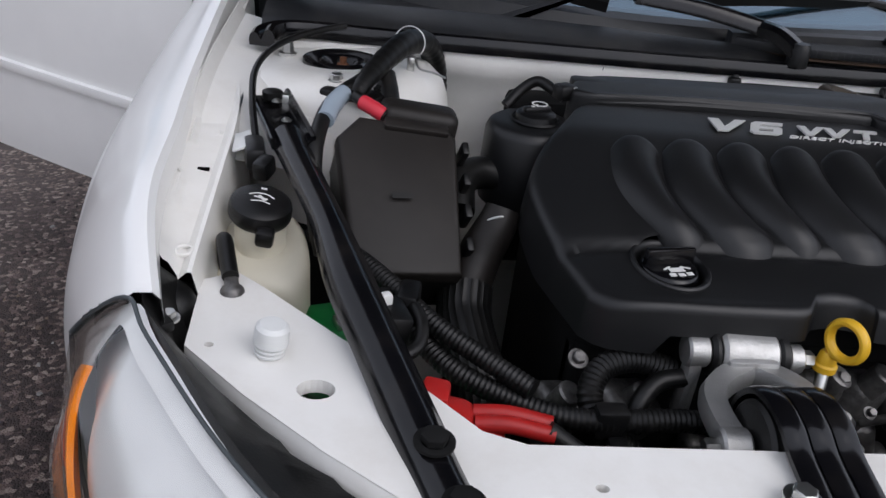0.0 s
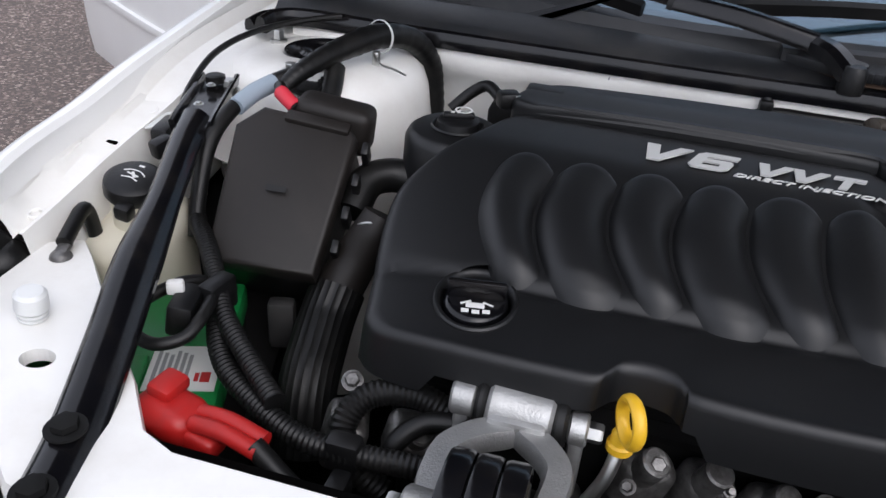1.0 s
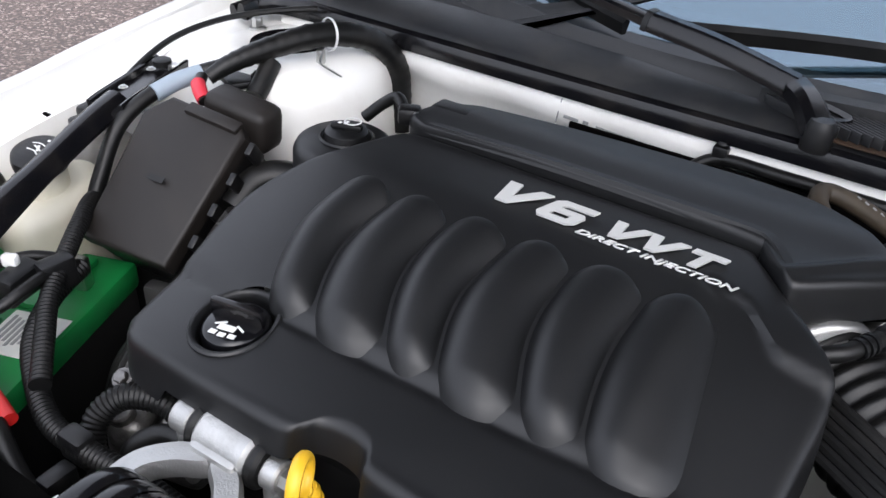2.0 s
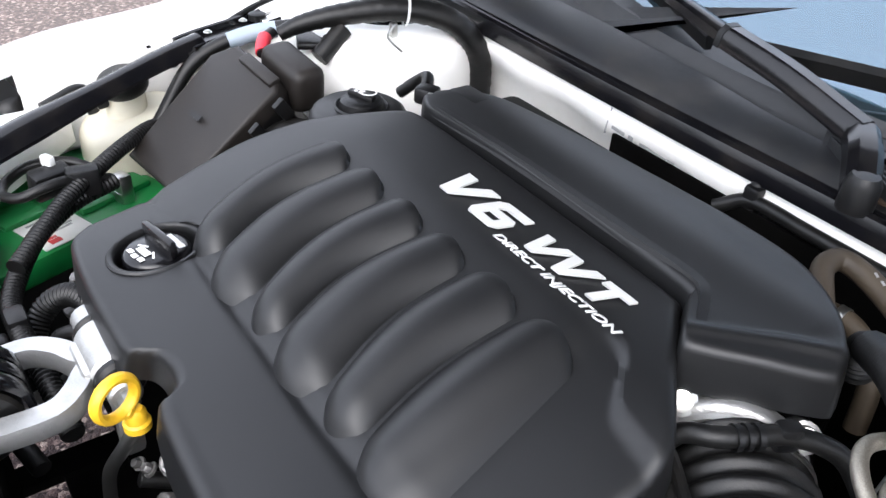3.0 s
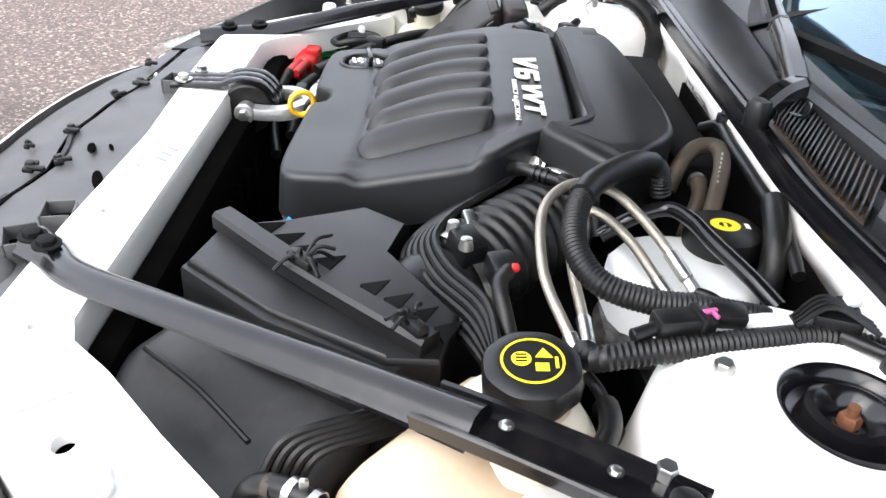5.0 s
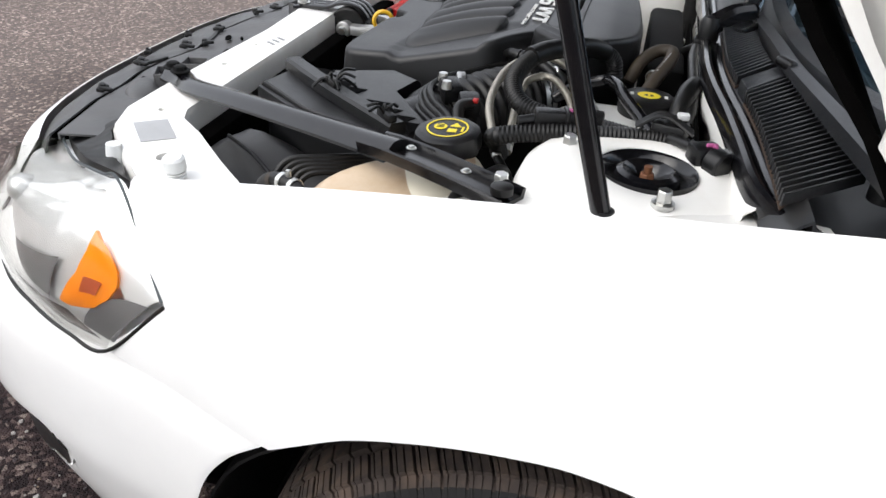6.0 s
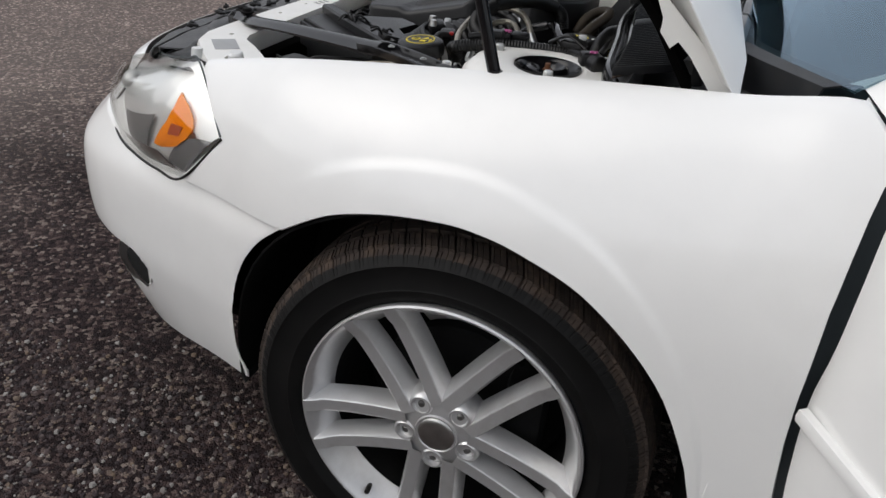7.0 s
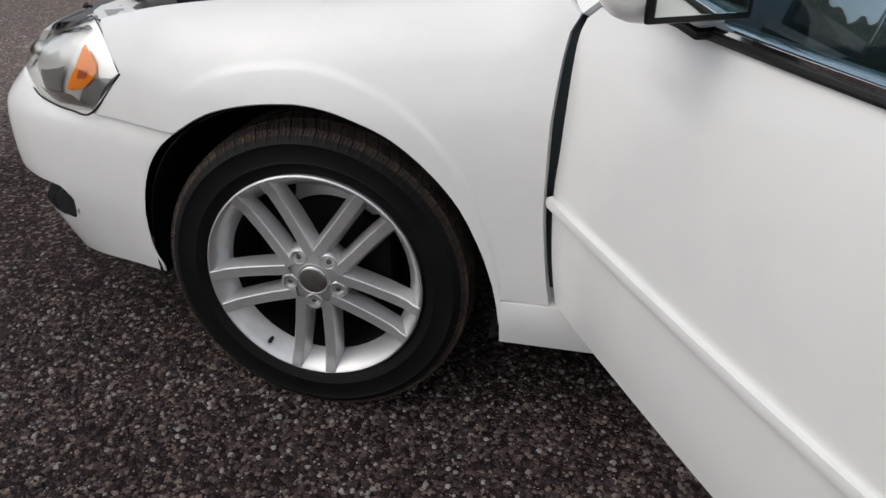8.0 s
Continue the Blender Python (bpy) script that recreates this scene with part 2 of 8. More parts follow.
def sweep(points, section, smooth_steps=10, scale=None, gap=None, up=(0, 0, 1)):
    """Carries a closed section (side, up) along a smooth line; scale(i, n) gives its size along the way."""
    line = spline(points, smooth_steps) if smooth_steps else [Vector(q) for q in points]
    if gap:
        line = resample(line, gap)
    bm = bmesh.new()
    rings, n = [], len(line)
    nrm = None
    for i, c in enumerate(line):
        d = (line[min(i + 1, n - 1)] - line[max(i - 1, 0)]).normalized()
        if nrm is None:
            u = Vector(up)
            nrm = u - d * u.dot(d)
            if nrm.length < 0.1:
                nrm = Vector((1, 0, 0)) - d * d.x
        else:
            nrm = nrm - d * nrm.dot(d)
        nrm.normalize()
        side = d.cross(nrm)
        k = scale(i, n) if scale else 1
        rings.append([bm.verts.new(c + side * (s * k) + nrm * (h * k)) for s, h in section])
    m = len(section)
    for a, b in zip(rings, rings[1:]):
        for i in range(m):
            bm.faces.new((a[i], a[(i + 1) % m], b[(i + 1) % m], b[i]))
    bm.faces.new(rings[0][::-1])
    bm.faces.new(rings[-1])
    return bm


def circle(r, n=12):
    return [(r * math.cos(2 * math.pi * i / n), r * math.sin(2 * math.pi * i / n)) for i in range(n)]


def hose(points, r, n=12, steps=8):
    return sweep(points, circle(r, n), steps)


def loom(points, r, pitch=0.005, depth=0.12, n=12):
    """A corrugated tube."""
    return sweep(points, circle(r, n), 8, lambda i, k: 1.0 if i % 2 else 1 - depth, pitch / 2)


def sheet(rows, thick=0.0, closed=False):
    """A surface through rows of points, given a thickness."""
    bm = bmesh.new()
    vs = [[bm.verts.new(p) for p in row] for row in rows]
    for a, b in zip(vs, vs[1:]):
        for i in range(len(a) - 1 + closed):
            j = (i + 1) % len(a)
            try:
                bm.faces.new((a[i], a[j], b[j], b[i]))
            except ValueError:
                pass
    bmesh.ops.remove_doubles(bm, verts=bm.verts[:], dist=1e-5)
    if thick:
        bmesh.ops.recalc_face_normals(bm, faces=bm.faces[:])
        bmesh.ops.solidify(bm, geom=bm.faces[:], thickness=thick)
    return bm


def ramp01(v):
    v = min(1, max(0, v))
    return v * v * (3 - 2 * v)


def interp(table, v):
    if v <= table[0][0]:
        return table[0][1]
    for (a, x), (b, y) in zip(table, table[1:]):
        if v <= b:
            return x + (y - x) * (v - a) / (b - a)
    return table[-1][1]


def curve(table, v):
    """A smooth reading of a table."""
    ks = [k for k, _ in table]
    if v <= ks[0]:
        return table[0][1]
    if v >= ks[-1]:
        return table[-1][1]
    i = max(j for j in range(len(ks)) if ks[j] <= v)
    i = min(i, len(ks) - 2)
    x0, y0, x1, y1 = *table[i], *table[i + 1]

    def slope(j):
        a, b = max(0, j - 1), min(len(ks) - 1, j + 1)
        return (table[b][1] - table[a][1]) / (table[b][0] - table[a][0])
    t, h = (v - x0) / (x1 - x0), x1 - x0
    return ((2 * t ** 3 - 3 * t * t + 1) * y0 + (t ** 3 - 2 * t * t + t) * h * slope(i)
            + (-2 * t ** 3 + 3 * t * t) * y1 + (t ** 3 - t * t) * h * slope(i + 1))


def letters(text, size, mat_depth=0.001, shear=0.0, wide=1.0, bold=0.0, align="LEFT"):
    cu = bpy.data.curves.new("text", "FONT")
    cu.body, cu.size, cu.shear, cu.extrude, cu.offset, cu.align_x = text, size, shear, mat_depth, bold, align
    ob = new("text", cu)
    me = bpy.data.meshes.new_from_object(ob.evaluated_get(bpy.context.evaluated_depsgraph_get()))
    bm = bmesh.new()
    bm.from_mesh(me)
    bpy.data.objects.remove(ob)
    bpy.data.curves.remove(cu)
    bpy.data.meshes.remove(me)
    return moved(bm, Matrix.Diagonal((wide, 1, 1, 1)))


def bolt(at, r=0.008, h=0.007, d=(0, 0, 1)):
    b = lathe([(0, 0), (r * 1.5, 0), (r * 1.5, h * 0.25), (r, h * 0.3)], 20)
    return aim(join(b, lathe([(r, h * 0.3), (r, h * 0.9), (r * 0.85, h), (0, h)], 6)), at, d)


def both(make):
    """The same bmesh for the car's left and right."""
    return make(), mirrored(make())


# ---- the ground ----
def ground_material():
    m = bpy.data.materials.new("chipped_stone_asphalt")
    m.use_nodes = True
    n, l = m.node_tree.nodes, m.node_tree.links
    b = n["Principled BSDF"]
    b.inputs["Roughness"].default_value = 0.85
    b.inputs["Specular IOR Level"].default_value = 0.15
    co = n.new("ShaderNodeTexCoord")
    v = n.new("ShaderNodeTexVoronoi")
    v.inputs["Scale"].default_value = 85
    v2 = n.new("ShaderNodeTexVoronoi")
    v2.inputs["Scale"].default_value = 220
    big = n.new("ShaderNodeTexNoise")
    big.inputs["Scale"].default_value, big.inputs["Detail"].default_value = 1.3, 8
    for q in (v, v2, big):
        l.new(co.outputs["Object"], q.inputs["Vector"])
    ramp = n.new("ShaderNodeValToRGB")
    e = ramp.color_ramp.elements
    e[0].position, e[0].color = 0.0, (0.0105, 0.0066, 0.0070, 1)
    e[1].position, e[1].color = 1.0, (0.22, 0.178, 0.155, 1)
    for p, c in ((0.4, (0.0215, 0.0138, 0.0140, 1)), (0.65, (0.042, 0.0272, 0.0262, 1)), (0.85, (0.092, 0.064, 0.058, 1))):
        x = e.new(p)
        x.color = c
    sep = n.new("ShaderNodeSeparateColor")
    l.new(v.outputs["Color"], sep.inputs[0])
    l.new(sep.outputs[0], ramp.inputs[0])
    mul = n.new("ShaderNodeMix")
    mul.data_type, mul.blend_type = "RGBA", "MULTIPLY"
    mul.inputs[0].default_value = 1
    l.new(ramp.outputs[0], mul.inputs[6])
    mr = n.new("ShaderNodeMapRange")
    mr.inputs[1].default_value, mr.inputs[2].default_value, mr.inputs[3].default_value, mr.inputs[4].default_value = 0.3, 0.7, 0.75, 1.25
    l.new(big.outputs[0], mr.inputs[0])
    l.new(mr.outputs[0], mul.inputs[7])
    # paler towards the open side of the lot: open light painted into the colour
    pos = n.new("ShaderNodeSeparateXYZ")
    l.new(co.outputs["Object"], pos.inputs[0])
    ox, oy, far, wob, fade, pale = (n.new("ShaderNode" + k) for k in ("Math", "Math", "Math", "Math", "MapRange", "Mix"))
    ox.operation = oy.operation = wob.operation = "MULTIPLY_ADD"
    ox.inputs[1].default_value, ox.inputs[2].default_value = -1, -1.0
    oy.inputs[1].default_value, oy.inputs[2].default_value = -1, -0.7
    far.operation = "MAXIMUM"
    l.new(pos.outputs[0], ox.inputs[0])
    l.new(pos.outputs[1], oy.inputs[0])
    l.new(ox.outputs[0], far.inputs[0])
    l.new(oy.outputs[0], far.inputs[1])
    l.new(big.outputs[0], wob.inputs[0])
    wob.inputs[1].default_value = 1.2
    l.new(far.outputs[0], wob.inputs[2])
    fade.inputs[1].default_value, fade.inputs[2].default_value = 0.5, 1.5
    l.new(wob.outputs[0], fade.inputs[0])
    pale.data_type = "RGBA"
    lift = n.new("ShaderNodeMix")
    lift.data_type, lift.blend_type = "RGBA", "MULTIPLY"
    lift.inputs[0].default_value = 1
    lift.clamp_result = False
    l.new(mul.outputs[2], lift.inputs[6])
    lift.inputs[7].default_value = (1.6, 1.6, 1.55, 1)
    open_light = n.new("ShaderNodeMix")
    open_light.data_type, open_light.blend_type = "RGBA", "ADD"
    open_light.inputs[0].default_value = 1
    open_light.inputs[7].default_value = (0.115, 0.101, 0.090, 1)
    l.new(lift.outputs[2], open_light.inputs[6])
    l.new(fade.outputs[0], pale.inputs[0])
    l.new(mul.outputs[2], pale.inputs[6])
    l.new(open_light.outputs[2], pale.inputs[7])
    l.new(pale.outputs[2], b.inputs["Base Color"])
    add = n.new("ShaderNodeMath")
    l.new(v.outputs["Distance"], add.inputs[0])
    l.new(v2.outputs["Distance"], add.inputs[1])
    bump = n.new("ShaderNodeBump")
    bump.invert = True
    bump.inputs["Strength"].default_value, bump.inputs["Distance"].default_value = 0.9, 0.006
    l.new(add.outputs[0], bump.inputs["Height"])
    l.new(bump.outputs[0], b.inputs["Normal"])
    return m


def stone_material():
    m = bpy.data.materials.new("loose_stone")
    m.use_nodes = True
    n, l = m.node_tree.nodes, m.node_tree.links
    g = n.new("ShaderNodeNewGeometry")
    ramp = n.new("ShaderNodeValToRGB")
    e = ramp.color_ramp.elements
    e[0].position, e[0].color = 0.0, (0.016, 0.0102, 0.0112, 1)
    e[1].position, e[1].color = 1.0, (0.30, 0.28, 0.26, 1)
    for p, c in ((0.4, (0.038, 0.0250, 0.0262, 1)), (0.7, (0.078, 0.055, 0.053, 1)), (0.82, (0.16, 0.115, 0.08, 1)), (0.92, (0.20, 0.19, 0.18, 1))):
        e.new(p).color = c
    l.new(g.outputs["Random Per Island"], ramp.inputs[0])
    l.new(ramp.outputs[0], n["Principled BSDF"].inputs["Base Color"])
    n["Principled BSDF"].inputs["Roughness"].default_value = 0.8
    return m


GROUND = ground_material()
bm = bmesh.new()
edge = [-900, -60, -12, -5, -2.5, 0, 2.5, 5, 12, 60, 900]
sheet_rows = [[(x, y, 0.0) for x in edge] for y in edge]
whole("ground", sheet(sheet_rows), GROUND, "dark chip-seal asphalt lot of small brown and grey stones", "ground", kind="structure")


def stones():
    rnd = random.Random(4)
    verts, faces = [], []
    for _ in range(42000):
        x, y = rnd.uniform(-1.5, 2.6), rnd.uniform(-1.2, 3.0)
        if rnd.random() < 0.62:
            x, y = rnd.uniform(0.6, 2.0), rnd.uniform(-0.8, 1.9)
        r = 0.0028 + 0.0062 * rnd.random() ** 2.6
        a, flat = rnd.uniform(0, 6.28), rnd.uniform(0.4, 0.8)
        base = len(verts)
        for k in range(5):
            t, q = a + k * 1.2566 + rnd.uniform(-0.3, 0.3), r * rnd.uniform(0.75, 1.2)
            verts.append((x + q * math.cos(t), y + q * math.sin(t), -0.001))
        for k in range(5):
            t, q = a + k * 1.2566 + rnd.uniform(-0.3, 0.3), r * rnd.uniform(0.45, 0.75)
            verts.append((x + q * math.cos(t), y + q * math.sin(t), r * flat * rnd.uniform(0.7, 1.1)))
        for k in range(5):
            j = (k + 1) % 5
            faces.append((base + k, base + j, base + 5 + j, base + 5 + k))
        faces.append(tuple(base + 5 + k for k in range(5)))
    me = bpy.data.meshes.new("gravel")
    me.from_pydata(verts, [], faces)
    me.materials.append(stone_material())
    tagged(new("gravel", me), "loose grey and brown stone chips on the asphalt", "gravel", kind="stuff")


stones()


def tree_line():
    """A far dark belt of trees that closes the lot all round."""
    rnd = random.Random(12)
    n = 120
    tops = [7.0 + 2.6 * math.sin(k * 0.37) + 2.0 * math.sin(k * 1.3 + 1) + rnd.uniform(-0.8, 0.8) for k in range(n)]
    rows = []
    for f in (0.0, 0.35, 0.7, 0.9, 1.0):
        row = []
        for k in range(n + 1):
            a = 2 * math.pi * k / n
            r = 46 + 1.5 * math.sin(k * 2.1) + 1.2 * math.sin(k * 0.9 + f * 9) + 2.5 * f
            row.append((r * math.cos(a), r * math.sin(a), tops[k % n] * f))
        rows.append(row)
    m = material("far_foliage", (0.035, 0.045, 0.03), 0.9, vary=0.5, scale=1.2, dirt=(0.02, 0.03, 0.015), dirt_amount=0.8, dirt_scale=3, spec=0.1)
    whole("backdrop", sheet(rows), m, "far dark belt of trees round the lot", "trees", kind="structure")


tree_line()

# ---- the car: outer skin ----
car = thing("car", (CX, 1.0, 0), "white saloon car with its bonnet raised and both front doors open", "car")

TOP_X = [(0.42, 0.68), (0.623, 0.735), (0.8, 0.752), (1.0, 0.760), (1.2, 0.765), (1.35, 0.765), (1.47, 0.775), (1.56, 0.79)]
TOP_Z = [(0.42, 0.826), (0.623, 0.878), (0.8, 0.907), (1.0, 0.930), (1.2, 0.950), (1.35, 0.964), (1.47, 0.985), (1.56, 0.985)]
SIDE_X = [(0.42, 0.745), (0.465, 0.766), (0.565, 0.803), (0.70, 0.858), (0.85, 0.888), (1.0, 0.900), (1.2, 0.905), (1.56, 0.905)]
ARCH = [(0.715, 0.653), (0.755, 0.680), (0.80, 0.706), (0.85, 0.724), (0.90, 0.736), (0.96, 0.744), (1.02, 0.746), (1.10, 0.732), (1.208, 0.688),
        (1.315, 0.590), (1.373, 0.485), (1.405, 0.385), (1.418, 0.30)]


def lamp_edge(z):
    """How far back the lamp reaches at a height."""
    return 0.463 + (z - 0.648) * 1.02 if z < 0.748 else 0.565 - (z - 0.748) * 0.90


def fender_point(y, k, n):
    """Point k of n down the fender at y; the first three turn the upper edge."""
    xt, zt, xs = curve(TOP_X, y), curve(TOP_Z, y), curve(SIDE_X, y)
    zb, z1 = fender_bottom(y), 0.64
    if k < 3:
        return ((xt - 0.014, zt - 0.035), (xt - 0.012, zt - 0.006), (xt - 0.006, zt))[k]
    if k > n + 3:
        x, z = fender_point(y, n + 3, n)
        return ((x - 0.004, z - 0.003), (x - 0.03, z + 0.002))[k - n - 4]
    z = zt - 0.002 - (zt - 0.002 - zb) * (k - 3) / n
    if z > z1:
        t = (z - z1) / (zt - z1)
        x = xt + (xs - xt) * (1 - t ** 2.1) ** 0.72
    else:
        x = xs - 0.10 * (z1 - z) ** 2
    lip = min(1.0, max(0.0, 1 - (z - zb) / 0.080) * 4.0)
    lip = lip * lip * (3 - 2 * lip) * min(1, max(0, (y - 0.70) / 0.16)) * min(1, max(0, (1.44 - y) / 0.06))
    return x + 0.0034 * lip, z


def fender_section(y, n=64):
    out = []
    for k in range(n + 6):
        q = y
        x, z = fender_point(q, k, n)
        if y < 0.58 and k > 1:
            for _ in range(6):
                if q >= lamp_edge(z) - 1e-4:
                    break
                q = lamp_edge(z)
                x, z = fender_point(q, k, n)
        out.append((CX + x, q, z))
    # the turned-in edge ends with the skin
    q = out[2][1]
    for k in (0, 1):
        x, z = fender_point(q, k, n)
        out[k] = (CX + x, q, z)
    return out


def fender_bottom(y):
    if y <= 0.715:
        return 0.646 + 0.007 * (y - 0.464) / 0.251
    if y < 1.418:
        return curve(ARCH, y)
    return 0.372


def make_fender():
    ys = [0.462 + 0.012 * k for k in range(12)] + [0.62, 0.65, 0.68, 0.70, 0.715] + [0.715 + 0.685 * k / 40 for k in range(1, 41)] + [1.41, 1.417, 1.4185, 1.45]
    rows = [fender_section(y) for y in ys]
    # the rear edge follows the door's curved front
    last = []
    for x, y, z in rows[-1]:
        d = interp([(0.37, 1.517), (0.42, 1.508), (0.48, 1.500), (0.55, 1.493), (0.62, 1.490), (0.75, 1.491), (0.82, 1.497), (0.87, 1.503), (0.905, 1.510), (0.932, 1.526), (0.96, 1.497), (0.985, 1.470)], z)
        last.append((x, d, z))
    rows.append([((a[0] + b[0]) / 2, (a[1] + b[1]) / 2, a[2]) for a, b in zip(rows[-1], last)])
    rows.append(last)
    rows.append([(x - 0.018, y + 0.004, z) for x, y, z in last])
    return sheet(rows)


def right_corner(bm):
    """The right front corner of this car stands a little proud of its twin."""
    for v in bm.verts:
        f = ramp01((0.78 - v.co.y) / 0.28) * ramp01((v.co.z - 0.64) / 0.14)
        v.co += Vector((-0.012, 0.010, 0.022)) * f
    return bm


for bm_, sx in zip(both(make_fender), (1, -1)):
    part("fender", bm_ if sx > 0 else right_corner(bm_), WHITE, car, "glossy white front fender with wheel arch lip")

# inner fender gutter and apron

def make_apron(lift=0.0):
    rows = []
    for k in range(60):
        y = 0.575 + 0.785 * k / 59
        xt, zt = curve(TOP_X, y), curve(TOP_Z, y)
        dent = 0.008 * ramp01(0.5 + 2.2 * math.sin(y * 52))
        zl = curve([(0.50, 0.822), (0.61, 0.835), (0.72, 0.856), (0.81, 0.868), (0.976, 0.891), (1.2, 0.905), (1.4, 0.915)], y)
        xl = xt - 0.018
        xin = curve([(0.5, 0.690), (0.6, 0.693), (0.75, 0.692), (0.90, 0.697), (1.08, 0.730), (1.4, 0.745)], y)
        f = lift * ramp01((0.78 - y) / 0.28)
        rows.append([(CX + xt - 0.013 + 0.5 * f, y, zt - 0.030 + f), (CX + xt - 0.015 + dent * 0.4 + 0.4 * f, y, min(zt - 0.034, zl + 0.03) + 0.8 * f), (CX + xl + dent + 0.3 * f, y, zl + 0.008 + 0.3 * f), (CX + xl - 0.005 + 0.2 * f, y, zl),
                     (CX + xin + 0.012, y, zl - 0.004), (CX + xin + 0.004, y, zl + 0.004), (CX + xin, y, zl + 0.004), (CX + xin - 0.004, y, zl - 0.014), (CX + xin - 0.008, y, 0.80), (CX + xin - 0.012, y, 0.752)])
    return sheet(rows)


for bm_ in (make_apron(), mirrored(make_apron(0.022))):
    part("inner_fender", bm_, BAYWHITE, car, "dusty white inner fender ledge with pressed dents")

# the front bumper
PLAN = [(0, -0.045), (0.2, -0.036), (0.38, -0.006), (0.5, 0.035), (0.6, 0.098), (0.66, 0.175), (0.70, 0.255), (0.735, 0.355), (0.766, 0.462), (0.804, 0.566), (0.856, 0.69), (0.876, 0.75)]
INSET = [(0.16, 0.16), (0.22, 0.115), (0.30, 0.065), (0.36, 0.035), (0.43, 0.008), (0.52, 0.0), (0.58, 0.003), (0.61, 0.014), (0.66, 0.058), (0.72, 0.115), (0.76, 0.15)]
BEND = [(0.20, 0.585), (0.25, 0.594), (0.285, 0.594), (0.325, 0.578), (0.38, 0.576), (0.434, 0.581), (0.50, 0.597), (0.555, 0.622), (0.61, 0.664), (0.653, 0.715)]


def panel_front(x):
    return curve([(0, 0.072), (0.2, 0.080), (0.36, 0.112), (0.46, 0.165), (0.5, 0.20)], abs(x - CX))


def bumper_rows():
    line = resample(spline([(x, y, 0) for x, y in PLAN], 8), 0.008)
    rows = []
    zs = [0.185 + 0.5 * k / 44 for k in range(45)]
    for z in zs:
        row = []
        yend = curve(BEND, z)
        for i, p in enumerate(line):
            d = (line[min(i + 1, len(line) - 1)] - line[max(i - 1, 0)]).normalized()
            nx, ny = -d.y, d.x
            f = 1.0 - 0.78 * min(1, max(0, (p.x - 0.55) / 0.3))
            k = curve(INSET, z) * f
            x, y = p.x + nx * k, p.y + ny * k
            low = curve([(0.0, 0.185), (0.60, 0.19), (0.70, 0.215), (0.80, 0.262), (0.85, 0.285)], p.x)
            zz = z if z > 0.42 else low + (z - 0.185) / (0.42 - 0.185) * (0.42 - low)
            top = 0.6432 + 0.0072 * min(1, max(0, (p.x - 0.77) / 0.09)) + 0.034 * min(1, max(0, (0.745 - p.x) / 0.12))
            if z > 0.60:
                zz = 0.60 + (z - 0.60) / (0.685 - 0.60) * (top - 0.60)
                k = curve(INSET, zz) * f
                x, y = p.x + nx * k, p.y + ny * k
            yend = curve(BEND, zz)
            if z <= 0.42:
                k = curve(INSET, zz) * f
                x, y = p.x + nx * k, p.y + ny * k
            if y > yend:
                x, y = row[-1][0] - CX if row else x, yend
            row.append((CX + x, y, zz))
        rows.append(row)
    # the ledge that runs in under the lamps
    for step in (0.004, 0.03, 0.07):
        rows.append([(x - step * 0.45 * min(1, max(0, (x - 0.50) / 0.08)), y + step * 0.8 * min(1, max(0.15, (x - 0.50) / 0.08)), z + 0.001) if y < 0.45 else (x - step * 0.05, y, z) for x, y, z in rows[44]])
    # between the lamps it rises to the panel
    for f, g in ((0.45, 0.86), (0.75, 0.97), (1.0, 1.0)):
        rows.append([(x, y + (panel_front(x) - 0.004 - y) * f * w, z + (0.742 - z) * g * w) for (x, y, z), w in ((p, ramp01((0.50 - (p[0] - CX)) / 0.05)) for p in rows[47])])
    return rows


FOG_Z, FOG_H, FOG_END = 0.378, 0.050, 0.320      # the slot's middle height, half height and rear end


def fog_edge(y):
    """Half the slot's height at y along the corner."""
    t = (y - (FOG_END - 0.05)) / 0.05
    return FOG_H if t <= 0 else FOG_H * (1 - t ** 2.6) ** (1 / 2.6) if t < 1 else 0.0


def make_bumper():
    bm = sheet(bumper_rows())
    gone = []
    for f in bm.faces:
        c = f.calc_center_median()
        if c.x - CX > 0.44 and abs(c.z - FOG_Z) < fog_edge(c.y):
            gone.append(f)
    bmesh.ops.delete(bm, geom=gone, context="FACES")
    # draw the cut edge onto the slot's outline
    for e in bm.edges:
        if len(e.link_faces) == 1:
            for v in e.verts:
                if v.co.x - CX > 0.445 and abs(v.co.z - FOG_Z) < FOG_H + 0.02 and v.co.y < FOG_END + 0.02:
                    h = fog_edge(min(v.co.y, FOG_END - 0.002))
                    if h > 0.02:
                        v.co.z = FOG_Z + math.copysign(h, v.co.z - FOG_Z)
    return bm


bumper = part("bumper", join(*both(make_bumper)), WHITE, car, "glossy white front bumper cover")


def make_fog():
    line = [p for p in resample(spline([(x, y, 0) for x, y in PLAN], 8), 0.012)]
    rows = []
    for z, deep in ((0.315, 0.012), (0.330, 0.040), (0.345, 0.055), (0.42, 0.055), (0.436, 0.036), (0.45, 0.008)):
        row = []
        for i in range(1, len(line) - 1):
            p = line[i]
            if 0.43 < p.x and p.y < 0.36:
                d = (line[i + 1] - line[i - 1]).normalized()
                k = curve(INSET, z) * (1.0 - 0.78 * min(1, max(0, (p.x - 0.55) / 0.3))) + deep * min(1, (0.375 - p.y) / 0.06)
                row.append((CX + p.x - d.y * k, p.y + d.x * k, z))
        rows.append(row)
    return sheet(rows)


for bm_ in both(make_fog):
    part("fog_slot", bm_, DARK, bumper, "black lower slot insert")


